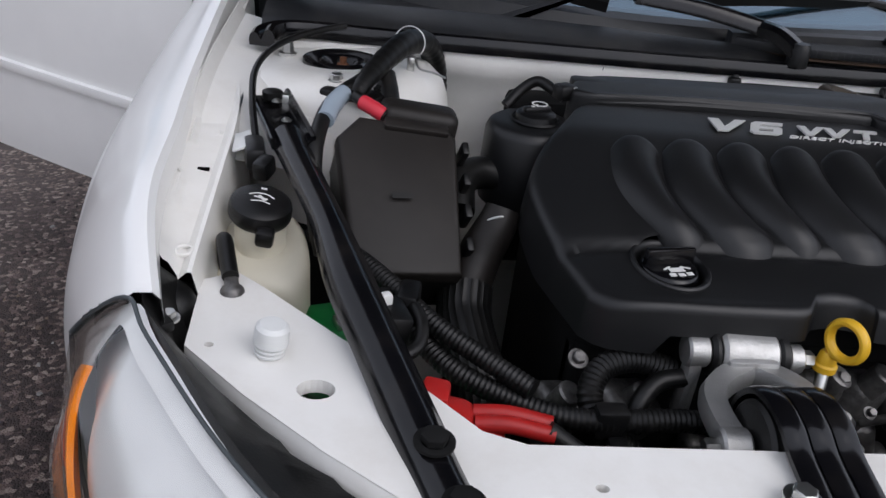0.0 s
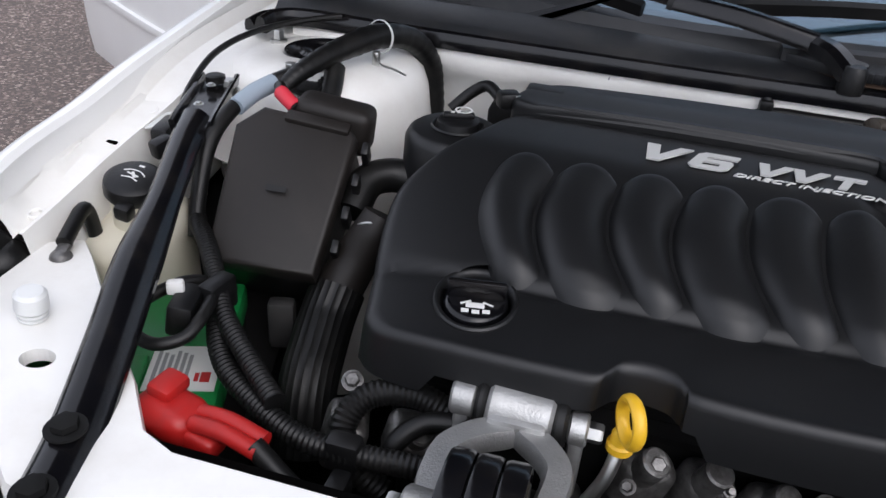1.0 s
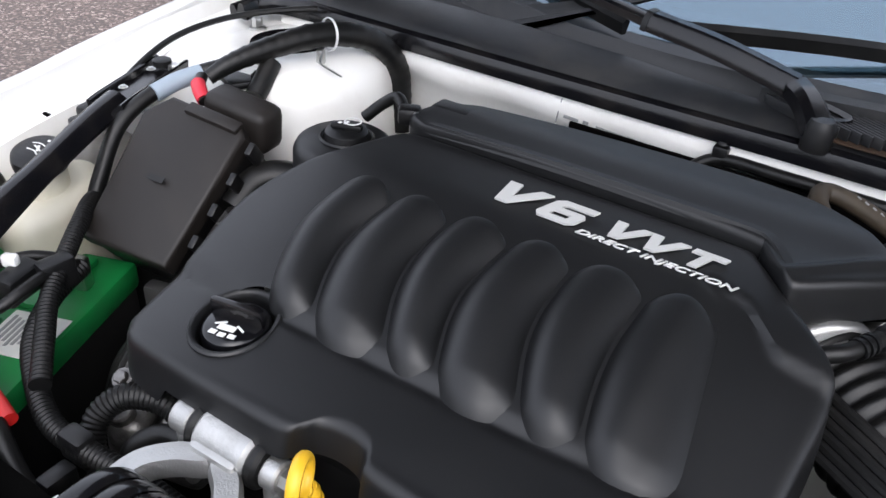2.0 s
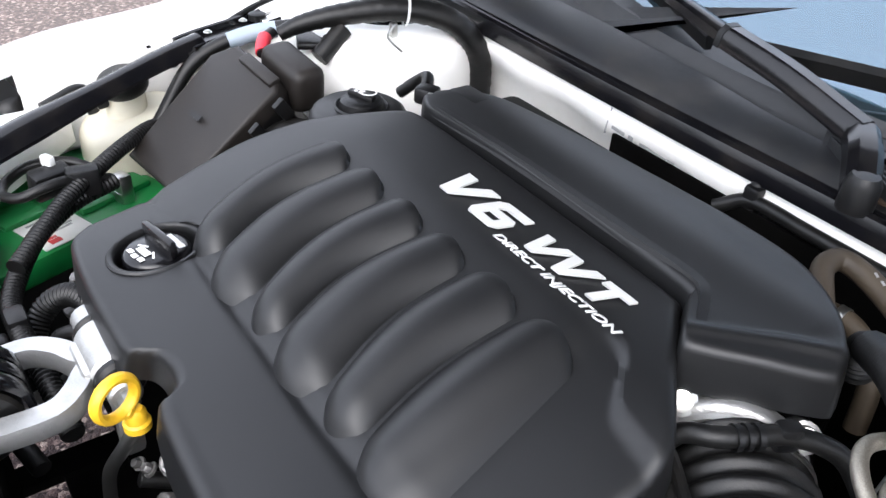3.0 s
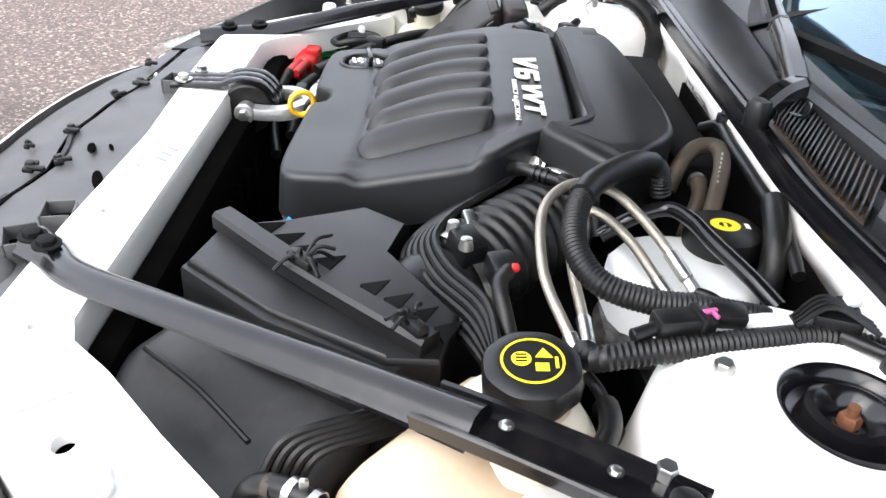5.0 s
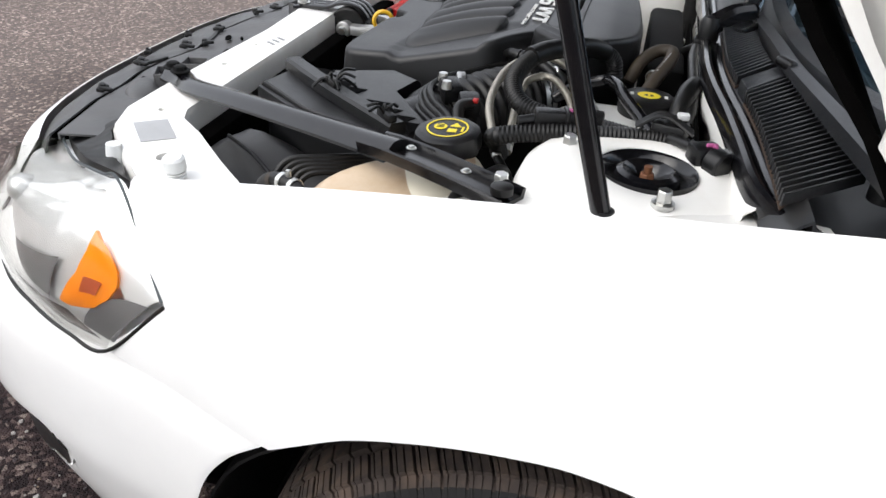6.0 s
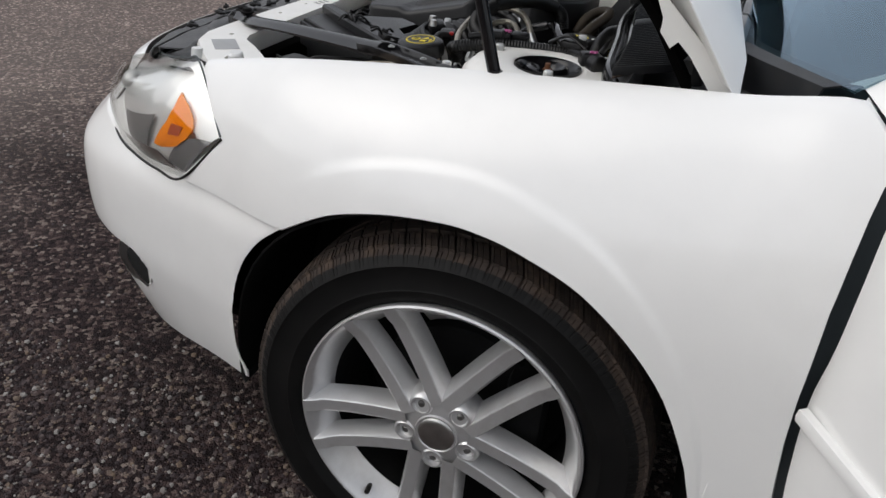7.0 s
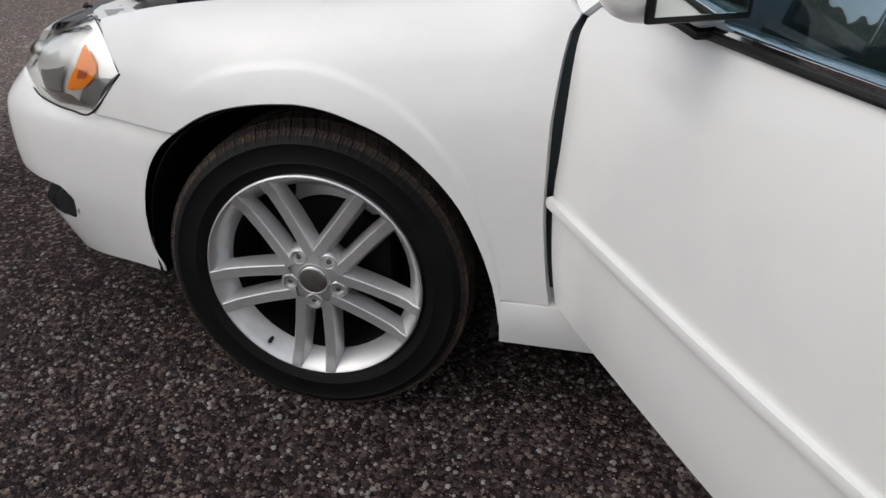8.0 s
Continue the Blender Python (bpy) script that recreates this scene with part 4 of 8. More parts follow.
# ---- engine bay: painted structure ----
def make_rail():
    """The white upper tie bar with its wings towards the fenders."""
    out = [(0.0, 0.322), (0.25, 0.312), (0.36, 0.311), (0.445, 0.312), (0.508, 0.332), (0.567, 0.380), (0.631, 0.440), (0.684, 0.498), (0.689, 0.60), (0.660, 0.618),
           (0.632, 0.592), (0.56, 0.517), (0.49, 0.450), (0.452, 0.405), (0.42, 0.392), (0.0, 0.392)]
    return out


half = make_rail()
ring = [(CX + x, y) for x, y in half] + [(CX - x, y) for x, y in half[::-1] if x > 0]
rail = thing("tie_bar", (CX, 0.36, 0.70), "white painted radiator support bar with holes and rubber stops", "tie bar")


def with_holes(outline, holes, z0, z1):
    """A plate with round holes right through."""
    bm = bmesh.new()
    loops = [outline] + [[(cx + r * math.cos(-2 * math.pi * k / 20), cy + r * 0.8 * math.sin(-2 * math.pi * k / 20)) for k in range(20)] for cx, cy, r in holes]
    edges = []
    for lp in loops:
        vs = [bm.verts.new((x, y, z1)) for x, y in lp]
        edges += [bm.edges.new((vs[i], vs[(i + 1) % len(vs)])) for i in range(len(vs))]
    bmesh.ops.triangle_fill(bm, use_beauty=True, use_dissolve=False, edges=edges)
    ret = bmesh.ops.extrude_face_region(bm, geom=bm.faces[:])
    for v in ret["geom"]:
        if isinstance(v, bmesh.types.BMVert):
            v.co.z = z0
    return bm


HOLES = [(-0.551, 0.447, 0.015), (0.601, 0.447, 0.012), (-0.640, 0.50, 0.004), (0.46, 0.36, 0.006), (0.24, 0.345, 0.006), (0.12, 0.345, 0.005), (-0.35, 0.35, 0.005)]
part("bar_panel", with_holes(ring, HOLES, 0.800, 0.8125), BAYWHITE, rail, "white painted pressed steel panel", smooth=0)
# its turned-down edges
inner = [(CX + x, y) for x, y in half[9:]] + [(CX - x, y) for x, y in half[::-1][:7] if x > 0]
outer = [(CX + x, y) for x, y in half[:9]][::-1] + [(CX - x, y) for x, y in half[:9] if x > 0]
part("inner_flange", sheet([[(x, y, 0.811) for x, y in inner], [(x, y + 0.003, 0.805) for x, y in inner], [(x, y + 0.004, 0.77) for x, y in inner]], 0.002), BAYWHITE, rail)
part("front_flange", sheet([[(x, y, 0.811) for x, y in outer], [(x, y - 0.004, 0.803) for x, y in outer], [(x, y - 0.006, 0.74) for x, y in outer]], 0.002), BAYWHITE, rail)


def knob():
    b = lathe([(0, 0.030), (0.0105, 0.0295), (0.0135, 0.0265), (0.0142, 0.015), (0.0142, 0.0125), (0.0105, 0.012), (0.0105, 0.010), (0.0128, 0.0095), (0.0128, 0.0075), (0.0100, 0.007), (0.0100, 0.005), (0.0125, 0.0045), (0.0125, 0.0025), (0.010, 0.002), (0.010, 0.0)], 24)
    return b


for x in (-0.591, 0.647):
    part("rubber_stop", moved(knob(), pose(x, 0.491, 0.812, 0, 6, 0)), GREYWHITE, rail, "white ribbed bonnet stop")
part("caution_label", cbox((0.070, 0.046, 0.0008), (0.532, 0.392, 0.8131), 0, (0, 0, 40)), FADED, rail, "faded grey sticker")
for k in range(3):
    part("paint_mark", cbox((0.02, 0.006, 0.0006), (0.10 - 0.016 * k, 0.365 + 0.003 * k, 0.8131), 0, (0, 0, 60)), GREYLABEL, rail, "grey printed mark")


def make_tower():
    prof = [(0.052, -0.012), (0.055, -0.003), (0.060, 0.0), (0.10, -0.003), (0.122, -0.010), (0.136, -0.024), (0.143, -0.045), (0.150, -0.12), (0.165, -0.30), (0.18, -0.45)]
    b = lathe(prof, 56)
    return moved(b, pose(CX + 0.580, 1.040, 0.905, -2, 3, 0))


for bm_, sx in zip(both(make_tower), (1, -1)):
    tower = part("strut_tower", bm_, BAYWHITE, car, "dusty white strut tower")
    c = (CX + sx * 0.580, 1.040, 0.905)
    part("bearing_well", moved(lathe([(0.0545, -0.016), (0.054, -0.001), (0.050, -0.003), (0.045, -0.014), (0.037, -0.016), (0.034, -0.004), (0.028, -0.001), (0.020, -0.006), (0.015, -0.016), (0, -0.016)], 40), pose(*c)), GLOSSBLACK, tower, "black strut bearing in an open well")
    part("strut_nut", join(lathe([(0.0085, -0.02), (0.0085, -0.008), (0.007, -0.006), (0, -0.006)], 6, at=c), lathe([(0.0045, -0.006), (0.0045, 0.002), (0, 0.002)], 12, at=c)), NUT, tower, "rusty strut centre nut")
    for dx, dy in ((0.062, -0.150), (0.076, 0.017), (-0.055, 0.085), (-0.03, -0.09)):
        part("tower_nut", bolt((c[0] + sx * dx, c[1] + dy, c[2] - 0.006 - (0.018 if dy < -0.1 else 0)), 0.008, 0.018), STEEL, tower, "zinc nut")

# slots, a stamped ring and the sealed seam of the right fender ledge
# slots are near-black slabs that paint the shade of holes
for x, y, z in ((-0.688, 0.748, 0.8575), (-0.694, 0.962, 0.8868), (-0.694, 0.985, 0.8888)):
    part("ledge_slot", cbox((0.013, 0.006 if y < 0.98 else 0.003, 0.003), (x, y, z), 0.001, (7, 0, 0)), VOID, car, "dark slot in the fender ledge")
for x, y, z in ((-0.681, 0.612, 0.8362), (-0.690, 0.830, 0.8672)):
    part("stamped_ring", moved(lathe([(0.009, -0.002), (0.009, 0.0008), (0.0075, 0.0014), (0.006, 0.0008), (0.006, -0.002)], 24), pose(x, y, z, 8, 0, 0)), BAYWHITE, car)
part("seam_sealer", sweep([(CX - 0.6955 - 0.004 * (y > 0.9), y, z) for y, z in ((0.60, 0.8347), (0.66, 0.8455), (0.76, 0.8630), (0.88, 0.8795), (1.0, 0.8945))], [(-0.0016, 0), (0, 0.0012), (0.0016, 0), (0, -0.002)], 6), GASKET, car, "thin grey seam sealer")

# shelf between tower and fender, front of the tower
def make_shelf():
    rows = []
    for k in range(14):
        y = 0.80 + 0.42 * k / 13
        z = curve([(0.80, 0.845), (0.87, 0.868), (0.95, 0.885), (1.05, 0.893), (1.22, 0.90)], y)
        rows.append([(CX + 0.585, y, z - 0.030), (CX + 0.60, y, z - 0.014), (CX + 0.64, y, z - 0.004), (CX + 0.66, y, z), (CX + 0.70, y, z + 0.004), (CX + 0.735, y, z + 0.012), (CX + 0.745, y, z + 0.03)])
    return sheet(rows, 0.002)


for bm_ in both(make_shelf):
    part("tower_shelf", bm_, BAYWHITE, car, "white fender shelf beside the tower")


def make_firewall():
    rows = []
    xs = [-0.66 + 1.32 * k / 44 for k in range(45)]
    for z, dy in ((0.915, 0.0), (0.905, -0.012), (0.893, -0.014), (0.872, -0.008), (0.86, 0.004), (0.80, 0.012), (0.55, 0.03), (0.30, 0.03)):
        rows.append([(CX + x, interp([(-0.66, 1.125), (-0.5, 1.133), (-0.2, 1.126), (0.3, 1.122), (0.53, 1.142), (0.66, 1.146)], x) + dy + 0.004 * math.sin(x * 40) * (z < 0.89), z) for x in xs])
    return sheet(rows, 0.002)


part("firewall", make_firewall(), BAYWHITE, car, "white firewall flange, dusty paint")
for k, (w_, h_) in enumerate(((0.020, 0.004), (0.007, 0.006), (0.012, 0.004), (0.026, 0.004), (0.010, 0.006))):
    part("paint_mark", cbox((w_, 0.0008, h_), (-0.158 + 0.020 * k, 1.1105, 0.8815 - 0.0012 * k), 0, (0, 3, 0)), GREYLABEL, car, "faded grey stencil mark")
part("flange_seam", cbox((0.0016, 0.003, 0.034), (-0.176, 1.1125, 0.8865), 0, (0, 8, 0)), GREYLABEL, car, "grey seam in the firewall flange")
# added near-black board, the shade under the cowl as colour
part("firewall_hollow", cbox((0.78, 0.006, 0.31), (0.235, 1.100, 0.728), 0.002), VOID, car, "near-black board painting the shade under the cowl")

# cowl panel, seal, wipers
def seal_y(x):
    """The line of the bay's rear edge."""
    return curve([(-0.66, 1.125), (-0.5, 1.135), (-0.35, 1.132), (-0.2, 1.128), (0.0, 1.128), (0.2, 1.124), (0.3, 1.124), (0.42, 1.136), (0.53, 1.146), (0.66, 1.15)], x)


cowl_rows = []
for k in range(57):
    x = -0.70 + 1.42 * k / 56
    yb = curve([(-0.74, 1.46), (-0.55, 1.345), (-0.3, 1.265), (0, 1.24), (0.3, 1.265), (0.55, 1.345), (0.74, 1.46)], x)
    zb = curve([(-0.74, 0.985), (-0.3, 0.962), (0, 0.958), (0.3, 0.962), (0.74, 0.985)], x)
    ys = seal_y(x)
    # a flat shelf that ends beside the wiper pivot, then a deep channel before the glass
    shelf = interp([(-0.70, 0.075), (-0.35, 0.078), (-0.16, 0.062), (-0.05, 0.040), (0.03, 0.034), (0.07, 0.012), (0.72, 0.012)], x)
    deep = interp([(-0.70, 0.006), (-0.3, 0.012), (0.05, 0.030), (0.72, 0.050)], x)
    zf = 0.940 + 0.06 * max(0, shelf - 0.03)
    cowl_rows.append([(CX + x, ys - 0.004, 0.905), (CX + x, ys + 0.003, 0.918), (CX + x, ys + 0.016, 0.926), (CX + x, ys + 0.022, 0.932), (CX + x, ys + 0.022 + shelf * 0.9, zf), (CX + x, ys + 0.024 + shelf, zf - 0.006),
                      (CX + x, ys + 0.030 + shelf, zf - deep), (CX + x, yb - 0.035, zb - 0.028 - deep * 0.5), (CX + x, yb - 0.020, zb - 0.006), (CX + x, yb + 0.02, zb + 0.006)])
cowl = thing("cowl_panel", (CX, 1.2, 0.9), "black plastic cowl panel below the windscreen with grilles", "cowl")
part("panel", sheet(cowl_rows, 0.003), COWL, cowl, "aged dark grey moulded cowl panel")
SEAL = [(-0.664, 1.053, 0.919), (-0.658, 1.09, 0.921), (-0.62, 1.120, 0.921)] + [(x, seal_y(x) - 0.006, 0.917 + 0.008 * max(0, x)) for x in (-0.5, -0.3, -0.1, 0.1, 0.25, 0.35, 0.45, 0.55)] + [(0.65, 1.150, 0.920), (0.70, 1.172, 0.912), (0.72, 1.20, 0.90)]
part("weather_seal", sweep(SEAL, [(-0.018, -0.009), (-0.0185, 0.0), (-0.0165, 0.006), (-0.012, 0.009), (-0.007, 0.007), (-0.0035, 0.001), (-0.002, -0.001), (0.0, 0.004), (0.003, 0.012), (0.008, 0.0145), (0.013, 0.012), (0.0155, 0.005), (0.017, -0.002), (0.017, -0.009)], 10), GLOSSBLACK, cowl, "glossy black rubber weather seal with two lips")
# two banks of louvres with a bridge between them
SLANT = Vector((-0.085, 0.052, 0.006))
for x0, x1, n in ((0.125, 0.372, 22), (0.432, 0.72, 24)):
    for k in range(n + 1):
        a = Vector((x0 + (x1 - x0) * k / n, 0, 0.939))
        a.y = seal_y(a.x) + 0.006
        b = a + SLANT + Vector((0, 0.10 * max(0, a.x - 0.36), 0.004))
        mid, d = (a + b) / 2, b - a
        part("grille_slat", moved(cbox((d.length, 0.0026, 0.013), (0, 0, 0), 0.0008), Matrix.Translation(mid) @ pose(0, 0, 0, 0, 0, math.degrees(math.atan2(d.y, d.x)))), COWL, cowl)
    part("grille_floor", sheet([[(x0 - 0.085 * f + (x1 - x0) * k / 12, seal_y(x0 + (x1 - x0) * k / 12) + 0.006 + 0.056 * f, 0.9345 + 0.009 * f) for k in range(13)] for f in (0, 1)], 0.002), GRILLE, cowl, "rusty dusty grille floor")
part("grille_bridge", prism([(0.382, 1.140), (0.424, 1.145), (0.342, 1.199), (0.300, 1.194)], 0.932, 0.951, 0.003), COWL, cowl, "plain bridge between the grilles")
part("bridge_tab", cbox((0.036, 0.015, 0.014), (0.318, 1.200, 0.960), 0.0065, (0, 0, 30), 4), BLACK, cowl, "rounded black tab")
part("grille_frame", sweep([(0.04, 1.186, 0.952), (0.20, 1.199, 0.955), (0.33, 1.208, 0.957), (0.50, 1.228, 0.962), (0.705, 1.252, 0.968)], [(-0.011, -0.014), (0.009, -0.014), (0.008, 0.004), (-0.010, 0.006)], 6), COWL, cowl, "grey grille frame")
part("grille_frame", sweep([(0.125, 1.148, 0.946), (0.14, 1.160, 0.950), (0.09, 1.186, 0.952)], [(-0.004, -0.010), (0.004, -0.010), (0.004, 0.004), (-0.004, 0.004)], 6), GLOSSBLACK, cowl)


def wiper(pivot, elbow, tip, blade_a, blade_b, label):
    w = thing("wiper", pivot, label, "wiper", "windscreen wipers")
    sec = [(-0.013, -0.006), (-0.012, 0.004), (-0.006, 0.009), (0.006, 0.009), (0.012, 0.004), (0.013, -0.006)]
    part("arm_head", sweep([pivot, Vector(pivot).lerp(Vector(elbow), 0.5) + Vector((0, 0, 0.006)), elbow], [(a * 1.25, b * 1.4) for a, b in sec], 6), GLOSSBLACK, w, "black arm head")
    knee = Vector(elbow).lerp(Vector(tip), 0.38) + Vector((0, 0, 0.006))
    part("arm_cover", sweep([elbow, Vector(elbow).lerp(knee, 0.5) + Vector((0, 0, 0.004)), knee], [(a * 1.15, b * 1.5) for a, b in sec], 6), GLOSSBLACK, w, "black folded arm cover")
    part("arm_band", sweep([knee - (knee - Vector(elbow)).normalized() * 0.004, knee + (knee - Vector(elbow)).normalized() * 0.004], [(a * 1.22, b * 1.58) for a, b in sec], 0), BLACK, w)
    part("arm", sweep([knee, knee.lerp(Vector(tip), 0.5) + Vector((0, 0, 0.006)), tip], sec, 6, lambda i, n: 0.95 - 0.35 * i / n), GLOSSBLACK, w, "black wiper arm")
    part("pivot_cap", lathe([(0, 0.016), (0.012, 0.014), (0.016, 0.006), (0.016, -0.02)], 20, at=pivot), BLACK, w, "black pivot cap")
    part("blade", sweep([blade_a, Vector(blade_a).lerp(Vector(blade_b), 0.5) + Vector((0, 0, 0.006)), blade_b], [(-0.004, -0.012), (-0.007, 0.004), (0, 0.010), (0.007, 0.004), (0.004, -0.012)], 8), RUBBER, w, "black rubber blade")
    return w


wiper((0.120, 1.112, 0.948), (0.077, 1.170, 0.968), (-0.42, 1.262, 1.016), (-0.62, 1.395, 1.012), (-0.15, 1.228, 0.972), "black wiper arm resting at the foot of the windscreen")
wiper((0.64, 1.265, 0.945), (0.58, 1.31, 0.968), (0.22, 1.325, 0.998), (0.33, 1.318, 0.996), (-0.085, 1.205, 0.990), "black wiper arm beside the cowl grille")

# ---- black braces from the tie bar to the towers ----
def make_brace(pts, wide):
    sec = [(-0.0215, -0.010), (-0.0205, -0.004), (-0.0170, 0.004), (-0.0105, 0.0095), (-0.002, 0.0112), (0.006, 0.0095), (0.0130, 0.004), (0.0175, -0.003), (0.0210, -0.006), (0.0215, -0.010), (0.0, -0.008)]
    return sweep(pts[:-2], sec, 10, lambda i, n: curve(wide, i / n))


WIDE_L = [(0, 1.15), (0.12, 1.05), (0.3, 0.86), (0.6, 0.86), (0.85, 0.96), (1, 1.06)]
WIDE_R = [(0, 1.0), (0.43, 1.0), (0.57, 1.04), (0.64, 0.92), (0.71, 0.80), (0.86, 0.86), (1, 1.0)]
BRACE_L = [(0.318, 0.298, 0.817), (0.345, 0.330, 0.819), (0.392, 0.378, 0.828), (0.47, 0.50, 0.850), (0.577, 0.680, 0.876), (0.630, 0.765, 0.889), (0.666, 0.835, 0.890), (0.702, 0.908, 0.887)]
BRACE_R = [(-0.436, 0.270, 0.808), (-0.447, 0.310, 0.812), (-0.468, 0.380, 0.816), (-0.497, 0.465, 0.832), (-0.527, 0.550, 0.850), (-0.554, 0.640, 0.867), (-0.589, 0.740, 0.883), (-0.604, 0.790, 0.888), (-0.62, 0.845, 0.890), (-0.638, 0.905, 0.892)]
for pts, bolts, grom in ((BRACE_L, ((0.352, 0.330, 0.832), (0.335, 0.308, 0.830)), (0.697, 0.896, 0.899)), (BRACE_R, ((-0.466, 0.375, 0.827), (-0.450, 0.322, 0.824)), (-0.632, 0.884, 0.903))):
    br = thing("support_brace", (pts[4][0], pts[4][1], 0.80), "glossy black pressed steel brace bolted across the bay", "brace", "bay braces")
    part("bar", make_brace(pts, WIDE_L if pts is BRACE_L else WIDE_R), GLOSSBLACK, br, "black enamelled brace bar")
    a, b, c = (Vector(p) for p in pts[-3:])
    part("end_channel", sweep([a.lerp(Vector(pts[-4]), 0.45), a, b, c], [(-0.0225, -0.007), (-0.0245, 0.006), (-0.0225, 0.0075), (-0.019, 0.0065), (-0.0165, -0.001), (0.0165, -0.001), (0.019, 0.0065), (0.0225, 0.0075), (0.0245, 0.006), (0.0225, -0.007)], 6), GLOSSBLACK, br, "black flat channel end with raised rims")
    for at in bolts:
        part("brace_bolt", bolt(at, 0.010, 0.009), DARK, br, "dark flange bolt")
    for f, q in ((0.25, 5), (0.55, 6)):
        at = Vector(pts[-3]).lerp(Vector(pts[-2]), f) if q == 5 else Vector(pts[-2]).lerp(Vector(pts[-1]), f - 0.30)
        part("fixing_screw", bolt(at + Vector((0, 0, 0.0085)), 0.0038, 0.0030), STEEL, br, "bright fixing screw")
    part("end_grommet", lathe([(0, 0.0015), (0.009, 0.0015), (0.012, 0.0), (0.012, -0.008)], 24, at=grom), RUBBER, br, "black rubber grommet")

# ---- engine cover ----
COVER_OUT = [(-0.315, 0.560), (-0.300, 0.545), (-0.275, 0.538), (-0.213, 0.534), (-0.150, 0.534), (-0.118, 0.536), (-0.108, 0.545), (-0.098, 0.556), (-0.078, 0.560), (-0.058, 0.556), (-0.048, 0.545),
             (-0.036, 0.537), (0.05, 0.533), (0.14, 0.533), (0.180, 0.537), (0.198, 0.550), (0.205, 0.580), (0.209, 0.64), (0.214, 0.70), (0.218, 0.75), (0.212, 0.785), (0.190, 0.812), (0.160, 0.845), (0.127, 0.884),
             (0.110, 0.893), (0.0, 0.897), (-0.15, 0.899), (-0.245, 0.897), (-0.268, 0.885), (-0.283, 0.86), (-0.30, 0.83), (-0.325, 0.79), (-0.345, 0.74), (-0.343, 0.69), (-0.331, 0.63), (-0.322, 0.59)]


COVER_RISE = [(0.60, 0.851), (0.640, 0.862), (0.70, 0.879), (0.778, 0.901), (0.812, 0.9095), (0.84, 0.912), (0.90, 0.915)]
FOLD = [(0.100, 0.828), (0.136, 0.817), (0.155, 0.793), (0.169, 0.777), (0.22, 0.768)]


def cover_height(x, y):
    """A nearly flat front deck, a fold, the slope that carries the ridges and the lettered panel."""
    deck = 0.8485 + 0.007 * min(1, max(0, (y - 0.55) / 0.08)) + 0.007 * ramp01(x / 0.2)
    rise = curve(COVER_RISE, y)
    f = ramp01((y - 0.620) / 0.020)
    z = deck * (1 - f) + rise * f - 0.003 * math.exp(-((y - 0.627) / 0.006) ** 2)
    # the lettered panel ends in a slanting fold towards the left end
    if x > 0.09:
        z -= 0.006 * ramp01((x - 0.09) / 0.03) * (1 - ramp01((y - interp(FOLD, x) + 0.004) / 0.008)) * f
    z -= 0.010 * max(0, (-0.23 - x) / 0.1) ** 2
    return z


def form(outline, centre, height, low, rounding=0.010, rings=26, smooth=3, flare=0.004):
    """A moulded cover: a skirt along the outline and a rounded top that follows height(x, y)."""
    pts = [Vector((x, y, 0)) for x, y in outline]
    line = spline(pts + [pts[0]], smooth)[:-1]
    c = Vector((*centre, 0))
    bm = bmesh.new()
    loops = []
    for q in line:
        d = (q - c).normalized()
        o = q + d * flare
        loops.append([(o.x, o.y, low(q.x, q.y))])
    arc = [(0.0, 1.0), (0.08, 0.62), (0.29, 0.29), (0.62, 0.08), (1.0, 0.0)]
    for q, lp in zip(line, loops):
        d = (q - c)
        ln = d.length
        d /= ln
        for a, b in arc:
            p = q - d * (rounding * a)
            lp.append((p.x, p.y, height(p.x, p.y) - rounding * b))
        start = 1 - rounding / ln
        for k in range(1, rings):
            p = c + (q - c) * (start * (1 - k / rings))
            lp.append((p.x, p.y, height(p.x, p.y)))
    n = len(line)
    vs = [[bm.verts.new(p) for p in lp] for lp in loops]
    mid = bm.verts.new((c.x, c.y, height(c.x, c.y)))
    for i in range(n):
        a, b = vs[i], vs[(i + 1) % n]
        for k in range(len(a) - 1):
            bm.faces.new((a[k], b[k], b[k + 1], a[k + 1]))
        bm.faces.new((a[-1], b[-1], mid))
    return bm


def cover_low(x, y):
    if -0.245 < x < -0.035 and y < 0.58:
        return 0.818
    return 0.797 + 0.03 * min(1, max(0, (y - 0.66) / 0.1)) + 0.04 * min(1, max(0, (y - 0.74) / 0.05))


engine_cover = thing("engine_cover", (-0.06, 0.7, 0.79), "matt black moulded engine cover with six ridges and raised silver lettering", "engine cover")


def cut_well(bm, c, rx, ry):
    """Opens an oval hole in a moulded top."""
    def far(p):
        return math.hypot((p.x - c[0]) / rx, (p.y - c[1]) / ry)
    gone = [f for f in bm.faces if far(f.calc_center_median()) < 1]
    bmesh.ops.delete(bm, geom=gone, context="FACES")
    for v in bm.verts:
        d = far(v.co)
        if v.is_boundary and 0.5 < d < 1.3:
            v.co.x, v.co.y = c[0] + (v.co.x - c[0]) / d, c[1] + (v.co.y - c[1]) / d
    return bm


OC = (-0.228, 0.602, 0.848)
part("shell", cut_well(form(COVER_OUT, (-0.06, 0.71), cover_height, cover_low, 0.010, 64, 5), OC, 0.0335, 0.0415), COVER, engine_cover, "matt black moulded plastic shell")


FOOT_X = (-0.226, -0.175, -0.100, -0.051, 0.023, 0.074, 0.150)      # where neighbouring ridges meet, in front and behind
HEAD_X = (-0.252, -0.192, -0.129, -0.065, -0.004, 0.063, 0.127)


